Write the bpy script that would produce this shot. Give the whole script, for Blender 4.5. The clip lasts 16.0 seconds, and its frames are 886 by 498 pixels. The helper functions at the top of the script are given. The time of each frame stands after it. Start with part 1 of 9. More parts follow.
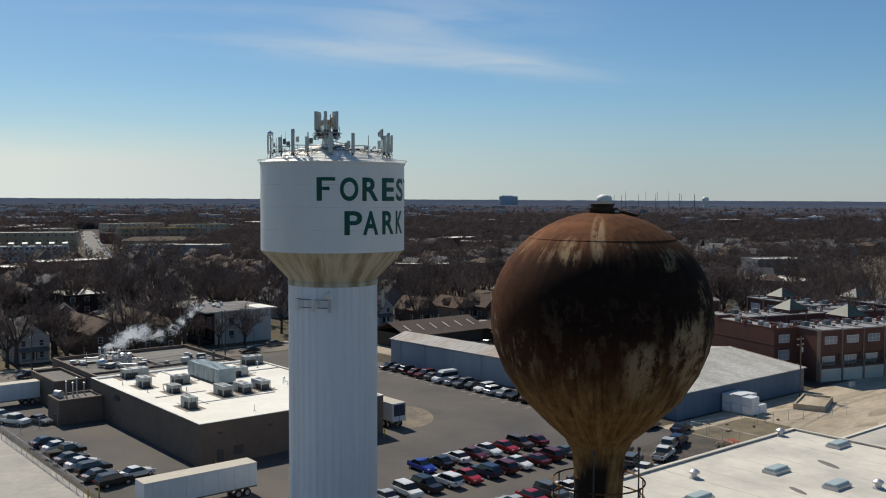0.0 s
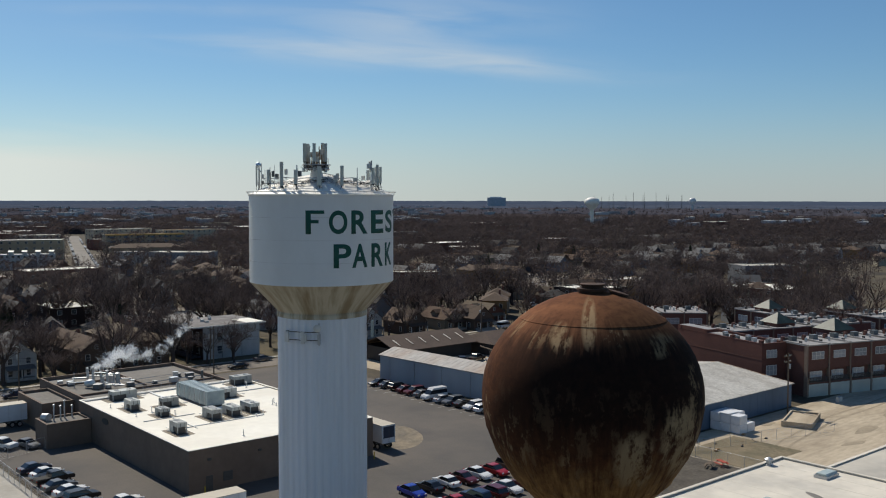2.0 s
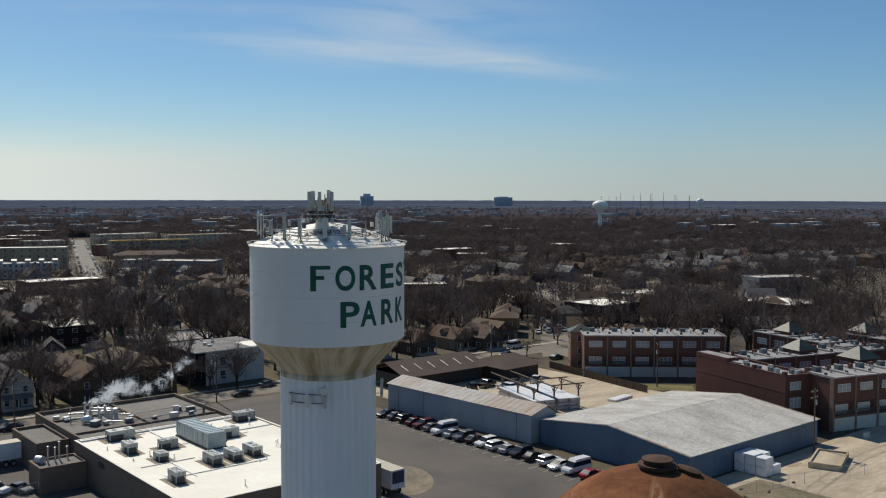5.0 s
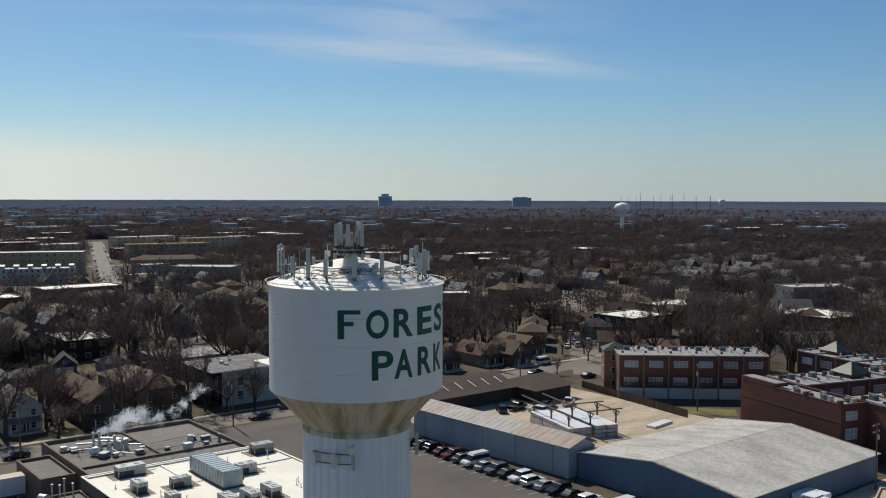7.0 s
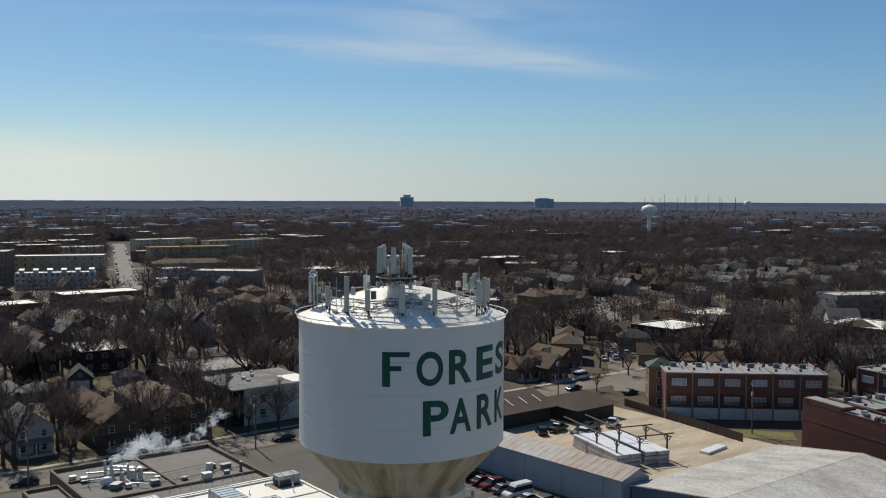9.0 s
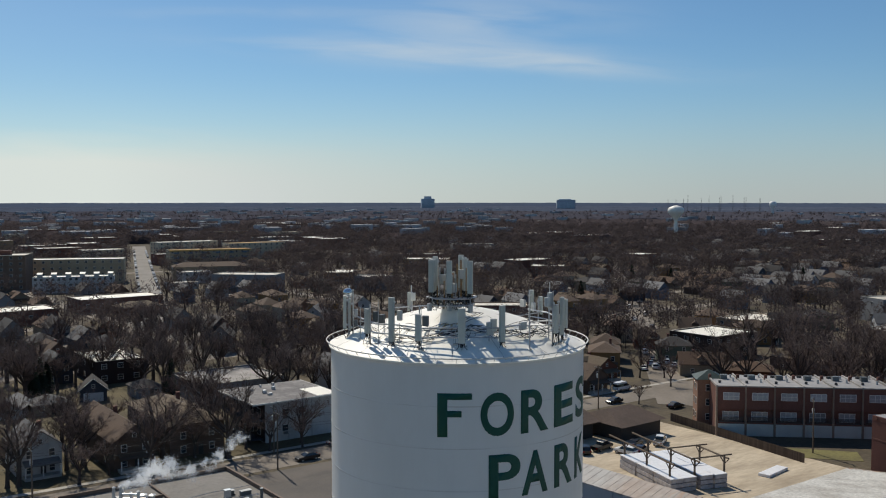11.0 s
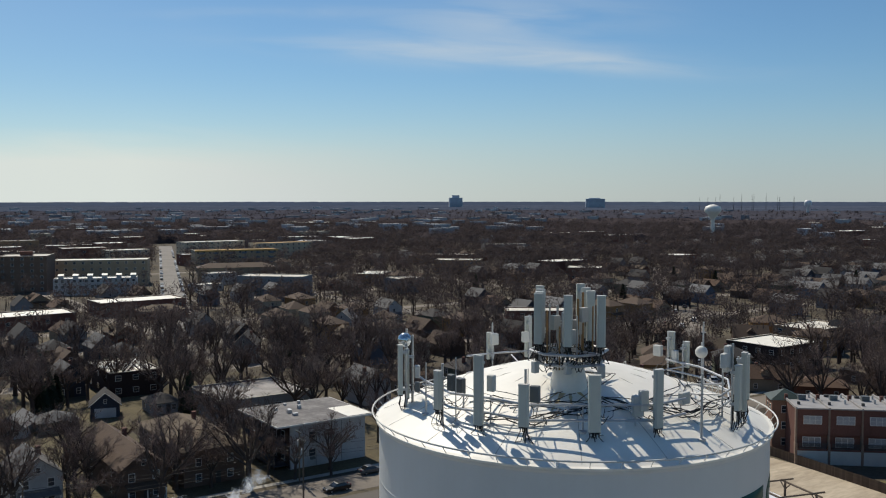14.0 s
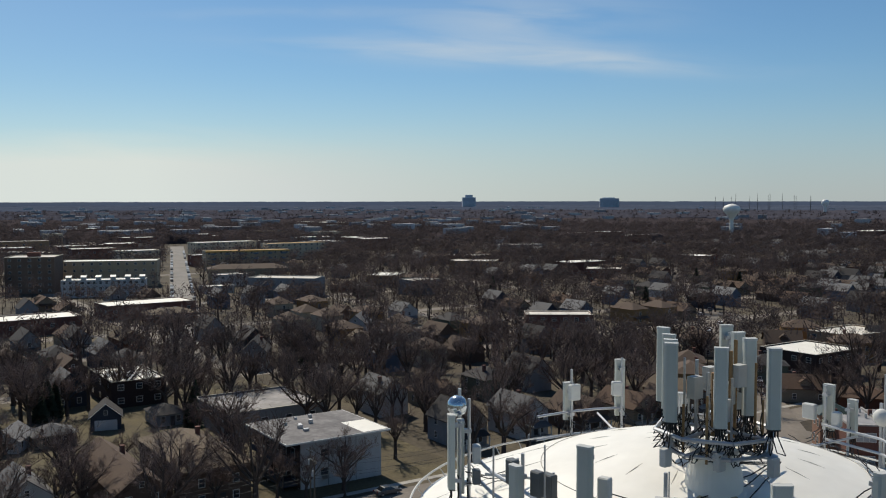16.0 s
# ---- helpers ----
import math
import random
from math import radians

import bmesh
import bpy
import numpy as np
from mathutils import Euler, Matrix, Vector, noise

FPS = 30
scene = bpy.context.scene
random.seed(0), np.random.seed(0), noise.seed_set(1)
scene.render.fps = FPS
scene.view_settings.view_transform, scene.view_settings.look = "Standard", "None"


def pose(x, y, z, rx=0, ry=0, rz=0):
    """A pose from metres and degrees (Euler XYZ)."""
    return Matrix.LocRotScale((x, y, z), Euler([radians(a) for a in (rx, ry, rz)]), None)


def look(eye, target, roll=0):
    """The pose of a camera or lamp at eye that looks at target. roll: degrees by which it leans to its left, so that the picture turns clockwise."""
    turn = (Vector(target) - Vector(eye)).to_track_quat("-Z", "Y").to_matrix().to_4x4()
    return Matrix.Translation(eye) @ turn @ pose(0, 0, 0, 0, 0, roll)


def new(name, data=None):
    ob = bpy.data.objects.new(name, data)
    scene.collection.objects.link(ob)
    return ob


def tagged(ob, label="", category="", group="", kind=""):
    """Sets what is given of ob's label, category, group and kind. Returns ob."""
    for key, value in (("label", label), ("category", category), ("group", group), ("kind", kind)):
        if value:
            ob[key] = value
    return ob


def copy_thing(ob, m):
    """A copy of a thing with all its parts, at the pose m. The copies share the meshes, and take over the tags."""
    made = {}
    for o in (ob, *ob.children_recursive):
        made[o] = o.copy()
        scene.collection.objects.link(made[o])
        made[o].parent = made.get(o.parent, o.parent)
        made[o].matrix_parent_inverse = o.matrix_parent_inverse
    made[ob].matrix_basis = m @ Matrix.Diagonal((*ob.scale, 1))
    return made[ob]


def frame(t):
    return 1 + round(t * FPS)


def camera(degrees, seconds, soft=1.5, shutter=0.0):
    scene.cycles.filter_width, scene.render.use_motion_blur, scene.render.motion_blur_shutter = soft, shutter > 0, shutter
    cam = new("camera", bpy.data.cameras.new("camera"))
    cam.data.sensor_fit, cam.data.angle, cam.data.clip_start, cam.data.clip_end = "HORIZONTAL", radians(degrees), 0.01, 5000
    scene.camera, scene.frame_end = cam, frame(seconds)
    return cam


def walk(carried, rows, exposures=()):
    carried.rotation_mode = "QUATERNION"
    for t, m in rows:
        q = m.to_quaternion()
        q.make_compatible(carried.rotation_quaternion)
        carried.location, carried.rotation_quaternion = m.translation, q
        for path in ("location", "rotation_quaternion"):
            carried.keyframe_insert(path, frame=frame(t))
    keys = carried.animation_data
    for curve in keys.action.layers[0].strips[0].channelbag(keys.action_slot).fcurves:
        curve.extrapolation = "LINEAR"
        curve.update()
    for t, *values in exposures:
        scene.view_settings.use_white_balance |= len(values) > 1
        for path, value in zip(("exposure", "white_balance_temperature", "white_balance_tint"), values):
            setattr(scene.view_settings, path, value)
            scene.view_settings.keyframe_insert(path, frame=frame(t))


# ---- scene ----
cam = camera(50.5, 16.0, soft=1.1)
PATH = [
    (0, (-5.853, -8.904, 36.965), (0.515, -1.213, 36.420), 0.25),
    (0.5, (-5.786, -8.956, 37.588), (0.605, -1.284, 37.043), 0.23),
    (1, (-5.845, -8.869, 38.451), (0.574, -1.219, 37.915), 0.23),
    (1.5, (-5.838, -8.819, 39.363), (0.605, -1.189, 38.827), 0.16),
    (2, (-5.858, -8.719, 40.317), (0.606, -1.109, 39.779), 0.07),
    (2.5, (-5.560, -8.411, 41.240), (0.915, -0.809, 40.687), 0.09),
    (3, (-4.982, -7.702, 42.194), (1.489, -0.099, 41.641), 0.13),
    (3.5, (-4.329, -6.670, 43.079), (2.131, 0.944, 42.539), 0.14),
    (4, (-3.683, -5.585, 43.964), (2.769, 2.035, 43.416), 0.10),
    (6.5, (2.350, 4.808, 48.021), (8.658, 12.548, 47.465), 0.17),
    (7, (3.816, 7.868, 48.685), (10.083, 15.641, 48.124), 0.16),
    (7.5, (5.303, 10.908, 49.385), (11.524, 18.717, 48.829), 0.13),
    (8, (6.873, 14.132, 49.883), (13.048, 21.978, 49.334), 0.17),
    (8.5, (8.236, 17.216, 49.994), (14.369, 25.096, 49.443), 0.21),
    (9, (9.826, 20.389, 49.943), (15.917, 28.300, 49.389), 0.21),
    (11.5, (17.493, 36.065, 49.891), (23.370, 44.137, 49.349), 0.05),
    (12, (19.101, 39.222, 49.898), (24.939, 47.322, 49.348), 0.13),
    (12.5, (20.684, 42.335, 49.920), (26.482, 50.464, 49.368), 0.07),
    (13, (22.188, 45.315, 49.919), (27.949, 53.470, 49.367), 0.01),
    (13.5, (23.777, 48.336, 49.906), (29.499, 56.519, 49.357), -0.01),
    (14, (25.387, 51.321, 49.846), (31.069, 59.531, 49.296), -0.02),
    (14.5, (26.863, 54.178, 49.812), (32.509, 62.413, 49.262), 0.04),
    (15, (28.369, 57.112, 49.780), (33.989, 65.365, 49.227), -0.03),
    (15.5, (29.875, 60.002, 49.773), (35.469, 68.272, 49.219), -0.09),
    (16, (31.301, 62.727, 49.761), (36.871, 71.014, 49.208), -0.07),
]
walk(cam, [(t, look(e, g, r)) for t, e, g, r in PATH])

# ---------- light ----------
SUN_AZ, SUN_EL = radians(81.0), radians(47.0)
sun_dir = Vector((math.cos(SUN_EL) * math.cos(SUN_AZ), math.cos(SUN_EL) * math.sin(SUN_AZ), math.sin(SUN_EL)))
sun_data = bpy.data.lights.new("sun", "SUN")
sun_data.energy, sun_data.angle, sun_data.color = 4.0, radians(0.53), (1.0, 0.925, 0.79)
sun = new("sun", sun_data)
sun.matrix_world = look(sun_dir * 300, (0, 0, 0))

world = bpy.data.worlds.new("world")
scene.world = world
world.use_nodes = True
wt = world.node_tree
wt.nodes.clear()
w_out = wt.nodes.new("ShaderNodeOutputWorld")
w_bg = wt.nodes.new("ShaderNodeBackground")
w_bg.inputs["Strength"].default_value = 0.066
w_sky = wt.nodes.new("ShaderNodeTexSky")
w_sky.sky_type, w_sky.sun_disc = "NISHITA", False
w_sky.sun_elevation, w_sky.sun_rotation = SUN_EL, math.pi / 2 - SUN_AZ
w_sky.altitude, w_sky.air_density, w_sky.dust_density, w_sky.ozone_density = 200, 1.0, 0.12, 3.0
# thin cirrus: stretched noise over the sky's own coordinates, strongest in one drifting sheet
w_tc = wt.nodes.new("ShaderNodeTexCoord")


def wnode(kind, **props):
    n = wt.nodes.new(kind)
    for k, v in props.items():
        if k == "op":
            n.operation = v
        elif k == "clamp":
            n.use_clamp = v
    return n


def wmath(op, a, b=None, clamp=False):
    n = wnode("ShaderNodeMath", op=op, clamp=clamp)
    for i, v in enumerate((a, b)):
        if v is None:
            continue
        if isinstance(v, (int, float)):
            n.inputs[i].default_value = v
        else:
            wt.links.new(v, n.inputs[i])
    return n.outputs[0]


w_map = wt.nodes.new("ShaderNodeMapping")
w_map.inputs["Rotation"].default_value = (0, 0, -radians(51.0))
wt.links.new(w_tc.outputs["Generated"], w_map.inputs["Vector"])
w_sep = wt.nodes.new("ShaderNodeSeparateXYZ")
wt.links.new(w_map.outputs["Vector"], w_sep.inputs[0])
# x ahead, y to the side, z up: flat sheet coordinates
w_el = wmath("DIVIDE", w_sep.outputs["Z"], wmath("MAXIMUM", w_sep.outputs["X"], 0.05))
w_az = wmath("DIVIDE", w_sep.outputs["Y"], wmath("MAXIMUM", w_sep.outputs["X"], 0.05))
w_line = wmath("ADD", w_el, wmath("MULTIPLY", w_az, -0.062))
w_cmb = wt.nodes.new("ShaderNodeCombineXYZ")
wt.links.new(wmath("MULTIPLY", w_az, 4.0), w_cmb.inputs[0])
wt.links.new(wmath("MULTIPLY", w_line, 30.0), w_cmb.inputs[1])
w_noise = wt.nodes.new("ShaderNodeTexNoise")
w_noise.inputs["Scale"].default_value, w_noise.inputs["Detail"].default_value = 1.5, 6.0
w_noise.inputs["Roughness"].default_value, w_noise.inputs["Distortion"].default_value = 0.5, 0.5
wt.links.new(w_cmb.outputs[0], w_noise.inputs["Vector"])
w_wisp = wt.nodes.new("ShaderNodeMapRange")
w_wisp.interpolation_type = "SMOOTHSTEP"
w_wisp.inputs[1].default_value, w_wisp.inputs[2].default_value = 0.20, 0.74
wt.links.new(w_noise.outputs["Fac"], w_wisp.inputs[0])


def wbump(v, centre, width):
    d = wmath("DIVIDE", wmath("SUBTRACT", v, centre), width)
    return wmath("POWER", 2.718, wmath("MULTIPLY", wmath("MULTIPLY", d, d), -1.0))


w_sheet = wmath("MULTIPLY", wbump(w_az, 0.05, 0.20), wbump(w_line, 0.149, 0.013))
w_tail = wmath("MULTIPLY", wbump(w_az, -0.10, 0.10), wbump(w_line, 0.143, 0.010))
w_up = wmath("MULTIPLY", wbump(w_az, 0.01, 0.13), wbump(w_el, 0.185, 0.030))
w_faint = wmath("MULTIPLY", wbump(w_az, 0.27, 0.10), wbump(w_el, 0.197, 0.006))
w_cloud = wmath("MULTIPLY", w_wisp.outputs[0], wmath("ADD", wmath("ADD", wmath("MULTIPLY", w_sheet, 0.55), wmath("MULTIPLY", w_tail, 0.25)), wmath("ADD", wmath("MULTIPLY", w_up, 0.40), wmath("MULTIPLY", w_faint, 0.25))), clamp=True)
# pale veil low in the sky, thicker and whiter towards the sun
w_edge = wt.nodes.new("ShaderNodeMapRange")
w_edge.interpolation_type = "SMOOTHSTEP"
w_edge.inputs[1].default_value, w_edge.inputs[2].default_value = 0.084, 0.018
wt.links.new(wmath("ADD", w_el, wmath("MULTIPLY", wmath("SUBTRACT", w_noise.outputs["Fac"], 0.5), 0.04)), w_edge.inputs[0])
w_bank = wmath("MULTIPLY", w_edge.outputs[0], wmath("MULTIPLY", wbump(w_az, 0.50, 0.34), 0.60))
w_glow = wmath("MULTIPLY", wbump(w_az, 0.7, 0.42), 0.10)
w_veil = wmath("ADD", wmath("ADD", wmath("MULTIPLY", wbump(w_el, 0.0, 0.075), 0.62), w_glow), w_bank, clamp=True)
w_side = wt.nodes.new("ShaderNodeMapRange")
w_side.inputs[1].default_value, w_side.inputs[2].default_value = -0.25, 0.42
wt.links.new(w_az, w_side.inputs[0])
w_veil_col = wt.nodes.new("ShaderNodeMix")
w_veil_col.data_type = "RGBA"
wt.links.new(w_side.outputs[0], w_veil_col.inputs["Factor"])
w_veil_col.inputs["A"].default_value, w_veil_col.inputs["B"].default_value = (6.3, 6.7, 7.4, 1), (10.4, 11.15, 10.55, 1)
w_mix = wt.nodes.new("ShaderNodeMix")
w_mix.data_type = "RGBA"
wt.links.new(w_veil, w_mix.inputs["Factor"])
w_tint = wt.nodes.new("ShaderNodeMix")
w_tint.data_type, w_tint.blend_type = "RGBA", "MULTIPLY"
w_tint.inputs["Factor"].default_value = 1.0
wt.links.new(w_sky.outputs[0], w_tint.inputs["A"])
w_tint.inputs["B"].default_value = (0.765, 1.02, 1.17, 1)
wt.links.new(w_tint.outputs["Result"], w_mix.inputs["A"])
wt.links.new(w_veil_col.outputs["Result"], w_mix.inputs["B"])
w_mist = wt.nodes.new("ShaderNodeMix")
w_mist.data_type = "RGBA"
wt.links.new(w_cloud, w_mist.inputs["Factor"])
wt.links.new(w_mix.outputs["Result"], w_mist.inputs["A"])
w_mist.inputs["B"].default_value = (9.2, 9.9, 10.2, 1)
wt.links.new(w_mist.outputs["Result"], w_bg.inputs["Color"])
wt.links.new(w_bg.outputs[0], w_out.inputs["Surface"])

# ---------- materials ----------
def material(name, base, rough=0.8, metal=0.0, vary=0.15, scale=1.0, second=None, second_scale=0.1, second_amount=0.5,
             bump=0.0, bump_scale=None, stretch=(1, 1, 1), per_object=0.0, spec=0.3, detail=5.0):
    """Base colour broken by two noises (fine grain, broad stains), fine relief, and a shift from object to object."""
    m = bpy.data.materials.new(name)
    m.use_nodes = True
    nt = m.node_tree
    bsdf = nt.nodes["Principled BSDF"]
    bsdf.inputs["Roughness"].default_value = rough
    bsdf.inputs["Metallic"].default_value = metal
    bsdf.inputs["Specular IOR Level"].default_value = spec
    tc = nt.nodes.new("ShaderNodeTexCoord")
    mp = nt.nodes.new("ShaderNodeMapping")
    mp.inputs["Scale"].default_value = stretch
    nt.links.new(tc.outputs["Object"], mp.inputs["Vector"])
    vec = mp.outputs["Vector"]

    def noise_node(sc, det=detail, ro=0.6):
        n = nt.nodes.new("ShaderNodeTexNoise")
        n.inputs["Scale"].default_value, n.inputs["Detail"].default_value, n.inputs["Roughness"].default_value = sc, det, ro
        nt.links.new(vec, n.inputs["Vector"])
        return n

    fine, broad = noise_node(scale), noise_node(second_scale, 4.0)
    col = nt.nodes.new("ShaderNodeMix")
    col.data_type = "RGBA"
    col.inputs["A"].default_value = (*base, 1)
    col.inputs["B"].default_value = (*(second or tuple(c * 0.6 for c in base)), 1)
    rng = nt.nodes.new("ShaderNodeMapRange")
    rng.inputs[1].default_value, rng.inputs[2].default_value = 0.40, 0.66
    rng.inputs[4].default_value = second_amount
    nt.links.new(broad.outputs["Fac"], rng.inputs[0])
    nt.links.new(rng.outputs[0], col.inputs["Factor"])
    hsv = nt.nodes.new("ShaderNodeHueSaturation")
    nt.links.new(col.outputs["Result"], hsv.inputs["Color"])
    val = nt.nodes.new("ShaderNodeMapRange")
    val.inputs[1].default_value, val.inputs[2].default_value = 0.25, 0.75
    val.inputs[3].default_value, val.inputs[4].default_value = 1 - vary, 1 + vary
    nt.links.new(fine.outputs["Fac"], val.inputs[0])
    last = val.outputs[0]
    if per_object:
        info = nt.nodes.new("ShaderNodeObjectInfo")
        r2 = nt.nodes.new("ShaderNodeMapRange")
        r2.inputs[3].default_value, r2.inputs[4].default_value = 1 - per_object, 1 + per_object
        nt.links.new(info.outputs["Random"], r2.inputs[0])
        mul = nt.nodes.new("ShaderNodeMath")
        mul.operation = "MULTIPLY"
        nt.links.new(last, mul.inputs[0])
        nt.links.new(r2.outputs[0], mul.inputs[1])
        last = mul.outputs[0]
    nt.links.new(last, hsv.inputs["Value"])
    nt.links.new(hsv.outputs["Color"], bsdf.inputs["Base Color"])
    if bump:
        bn = nt.nodes.new("ShaderNodeBump")
        bn.inputs["Strength"].default_value, bn.inputs["Distance"].default_value = bump, 0.05
        src = noise_node(bump_scale, 3.0) if bump_scale else fine
        nt.links.new(src.outputs["Fac"], bn.inputs["Height"])
        nt.links.new(bn.outputs["Normal"], bsdf.inputs["Normal"])
    return m


M = {}
M["ground"] = material("winter_ground", (0.105, 0.085, 0.054), 0.95, vary=0.35, scale=0.9, second=(0.050, 0.040, 0.030), second_scale=0.035, second_amount=0.95, bump=0.4)
M["lawn"] = material("winter_lawn", (0.120, 0.098, 0.052), 0.95, vary=0.3, scale=1.5, second=(0.066, 0.053, 0.034), second_scale=0.09, second_amount=0.9, bump=0.4)
M["asphalt"] = material("asphalt", (0.120, 0.104, 0.090), 0.85, vary=0.12, scale=3.0, second=(0.070, 0.066, 0.063), second_scale=0.06, second_amount=0.8, bump=0.15)
M["street"] = material("old_street", (0.21, 0.18, 0.148), 0.85, vary=0.14, scale=1.2, second=(0.145, 0.125, 0.102), second_scale=0.08, second_amount=0.8, bump=0.1)
M["avenue"] = material("worn_avenue", (0.27, 0.25, 0.225), 0.9, vary=0.14, scale=0.6, second=(0.20, 0.185, 0.165), second_scale=0.05, second_amount=0.8, spec=0.15)
M["hatch"] = material("dark_rusted_hatch", (0.085, 0.042, 0.024), 0.8, vary=0.25, scale=4.0, second=(0.03, 0.017, 0.012), second_scale=1.2, second_amount=0.8)
M["concrete"] = material("concrete", (0.42, 0.39, 0.34), 0.8, vary=0.12, scale=1.0, second=(0.30, 0.28, 0.24), second_scale=0.15, second_amount=0.7, bump=0.1)
M["dirt"] = material("gravel_dirt", (0.50, 0.42, 0.31), 0.95, vary=0.2, scale=0.8, second=(0.33, 0.27, 0.195), second_scale=0.09, second_amount=0.95, bump=0.3, stretch=(0.45, 1.7, 1))
M["tank_white"] = material("white_tank_paint", (0.72, 0.72, 0.70), 0.42, vary=0.03, scale=0.6, second=(0.64, 0.64, 0.61), second_scale=0.18, second_amount=0.5, spec=0.4, stretch=(1, 1, 0.5))
M["tank_roof"] = material("white_roof_paint", (0.88, 0.85, 0.77), 0.5, vary=0.04, scale=1.2, second=(0.76, 0.73, 0.65), second_scale=0.35, second_amount=0.7, spec=0.35)
M["green"] = material("green_letter_paint", (0.007, 0.082, 0.060), 0.5, vary=0.08, scale=2.0)
M["galv"] = material("galvanised_steel", (0.50, 0.51, 0.52), 0.45, metal=0.6, vary=0.1, scale=3.0)
M["panel_grey"] = material("grey_radome", (0.52, 0.54, 0.49), 0.5, vary=0.04, scale=3.0, per_object=0.10)
M["box_grey"] = material("dark_grey_box", (0.14, 0.15, 0.15), 0.5, vary=0.08, scale=4.0, per_object=0.2)
M["box_light"] = material("light_grey_box", (0.55, 0.55, 0.52), 0.5, vary=0.06, scale=4.0, per_object=0.1)
M["cable"] = material("black_cable", (0.018, 0.018, 0.019), 0.5, vary=0.1, scale=5.0)
M["rust_pipe"] = material("rusted_pipe", (0.33, 0.20, 0.09), 0.7, vary=0.25, scale=4.0)
M["white_roof"] = material("white_roof_membrane", (0.88, 0.845, 0.745), 0.6, vary=0.05, scale=0.7, second=(0.75, 0.70, 0.59), second_scale=0.12, second_amount=0.6)
M["grey_roof"] = material("grey_gravel_roof", (0.22, 0.205, 0.185), 0.9, vary=0.18, scale=1.6, second=(0.15, 0.14, 0.125), second_scale=0.12, second_amount=0.8, bump=0.3)
M["flat_roof"] = material("pale_flat_roof", (0.66, 0.61, 0.52), 0.75, vary=0.10, scale=0.5, second=(0.40, 0.38, 0.34), second_scale=0.10, second_amount=0.7, per_object=0.2)
M["metal_roof"] = material("weathered_metal_roof", (0.50, 0.485, 0.445), 0.7, vary=0.42, scale=2.6, second=(0.30, 0.275, 0.24), second_scale=0.16, second_amount=0.75, stretch=(1.4, 0.6, 1), spec=0.3, detail=8.0)
M["rust_roof"] = material("rusty_tin_roof", (0.41, 0.39, 0.365), 0.7, vary=0.2, scale=0.9, second=(0.33, 0.22, 0.15), second_scale=0.10, second_amount=0.55, stretch=(0.6, 1.3, 1))
M["blue_wall"] = material("blue_steel_siding", (0.118, 0.172, 0.242), 0.6, vary=0.06, scale=0.8, second=(0.082, 0.118, 0.168), second_scale=0.15, second_amount=0.6, stretch=(1, 1, 0.3))
M["ware_wall"] = material("pale_blue_block_wall", (0.36, 0.385, 0.41), 0.7, vary=0.06, scale=0.8, second=(0.27, 0.285, 0.30), second_scale=0.2, second_amount=0.6, stretch=(1, 1, 0.3))
M["tan_wall"] = material("taupe_painted_block", (0.172, 0.124, 0.094), 0.8, vary=0.12, scale=0.8, second=(0.125, 0.092, 0.072), second_scale=0.12, second_amount=0.6)
M["brown_roof"] = material("brown_shingle_roof", (0.105, 0.075, 0.060), 0.9, vary=0.16, scale=1.8, second=(0.075, 0.055, 0.045), second_scale=0.2, second_amount=0.7)
M["brick_red"] = material("dark_red_brick", (0.150, 0.070, 0.054), 0.88, vary=0.16, scale=3.5, second=(0.110, 0.050, 0.039), second_scale=0.25, second_amount=0.6)
M["brick_end"] = material("red_brick_end_wall", (0.125, 0.053, 0.042), 0.88, vary=0.14, scale=3.5, second=(0.095, 0.042, 0.034), second_scale=0.2, second_amount=0.6)
M["brick_dark"] = material("near_black_brick", (0.045, 0.028, 0.024), 0.88, vary=0.16, scale=3.5, second=(0.032, 0.022, 0.020), second_scale=0.25, second_amount=0.6)
M["brick_tan"] = material("tan_brick", (0.34, 0.22, 0.13), 0.88, vary=0.14, scale=3.5, second=(0.27, 0.17, 0.10), second_scale=0.25, second_amount=0.6)
M["stucco"] = material("pale_brick_stucco", (0.55, 0.45, 0.32), 0.85, vary=0.12, scale=2.0, second=(0.44, 0.35, 0.25), second_scale=0.2, second_amount=0.6)
M["green_roof"] = material("green_metal_roof", (0.022, 0.036, 0.031), 0.5, metal=0.0, vary=0.12, scale=1.0, second=(0.05, 0.08, 0.07), second_scale=0.4, second_amount=0.6)
M["brick_pier"] = material("buff_brick_pier", (0.25, 0.185, 0.14), 0.85, vary=0.12, scale=3.0, second=(0.19, 0.13, 0.095), second_scale=0.3, second_amount=0.6)
# lighter copy of the red brick: sunlight on the pavilion put into its colour
M["brick_lit"] = material("sunlit_toned_brick", (0.27, 0.155, 0.105), 0.88, vary=0.14, scale=3.5, second=(0.21, 0.115, 0.08), second_scale=0.25, second_amount=0.6)
M["stucco_dim"] = material("tan_brick_front", (0.36, 0.29, 0.20), 0.85, vary=0.12, scale=2.0, second=(0.27, 0.21, 0.145), second_scale=0.2, second_amount=0.6)
M["rust_sheet"] = material("rust_streaked_tin", (0.40, 0.36, 0.32), 0.7, vary=0.2, scale=0.9, second=(0.30, 0.15, 0.075), second_scale=0.45, second_amount=0.95, stretch=(0.25, 1.6, 1))
M["felt"] = material("weathered_roof_felt", (0.16, 0.15, 0.145), 0.9, vary=0.25, scale=1.2, second=(0.30, 0.285, 0.27), second_scale=0.22, second_amount=0.7, bump=0.2)
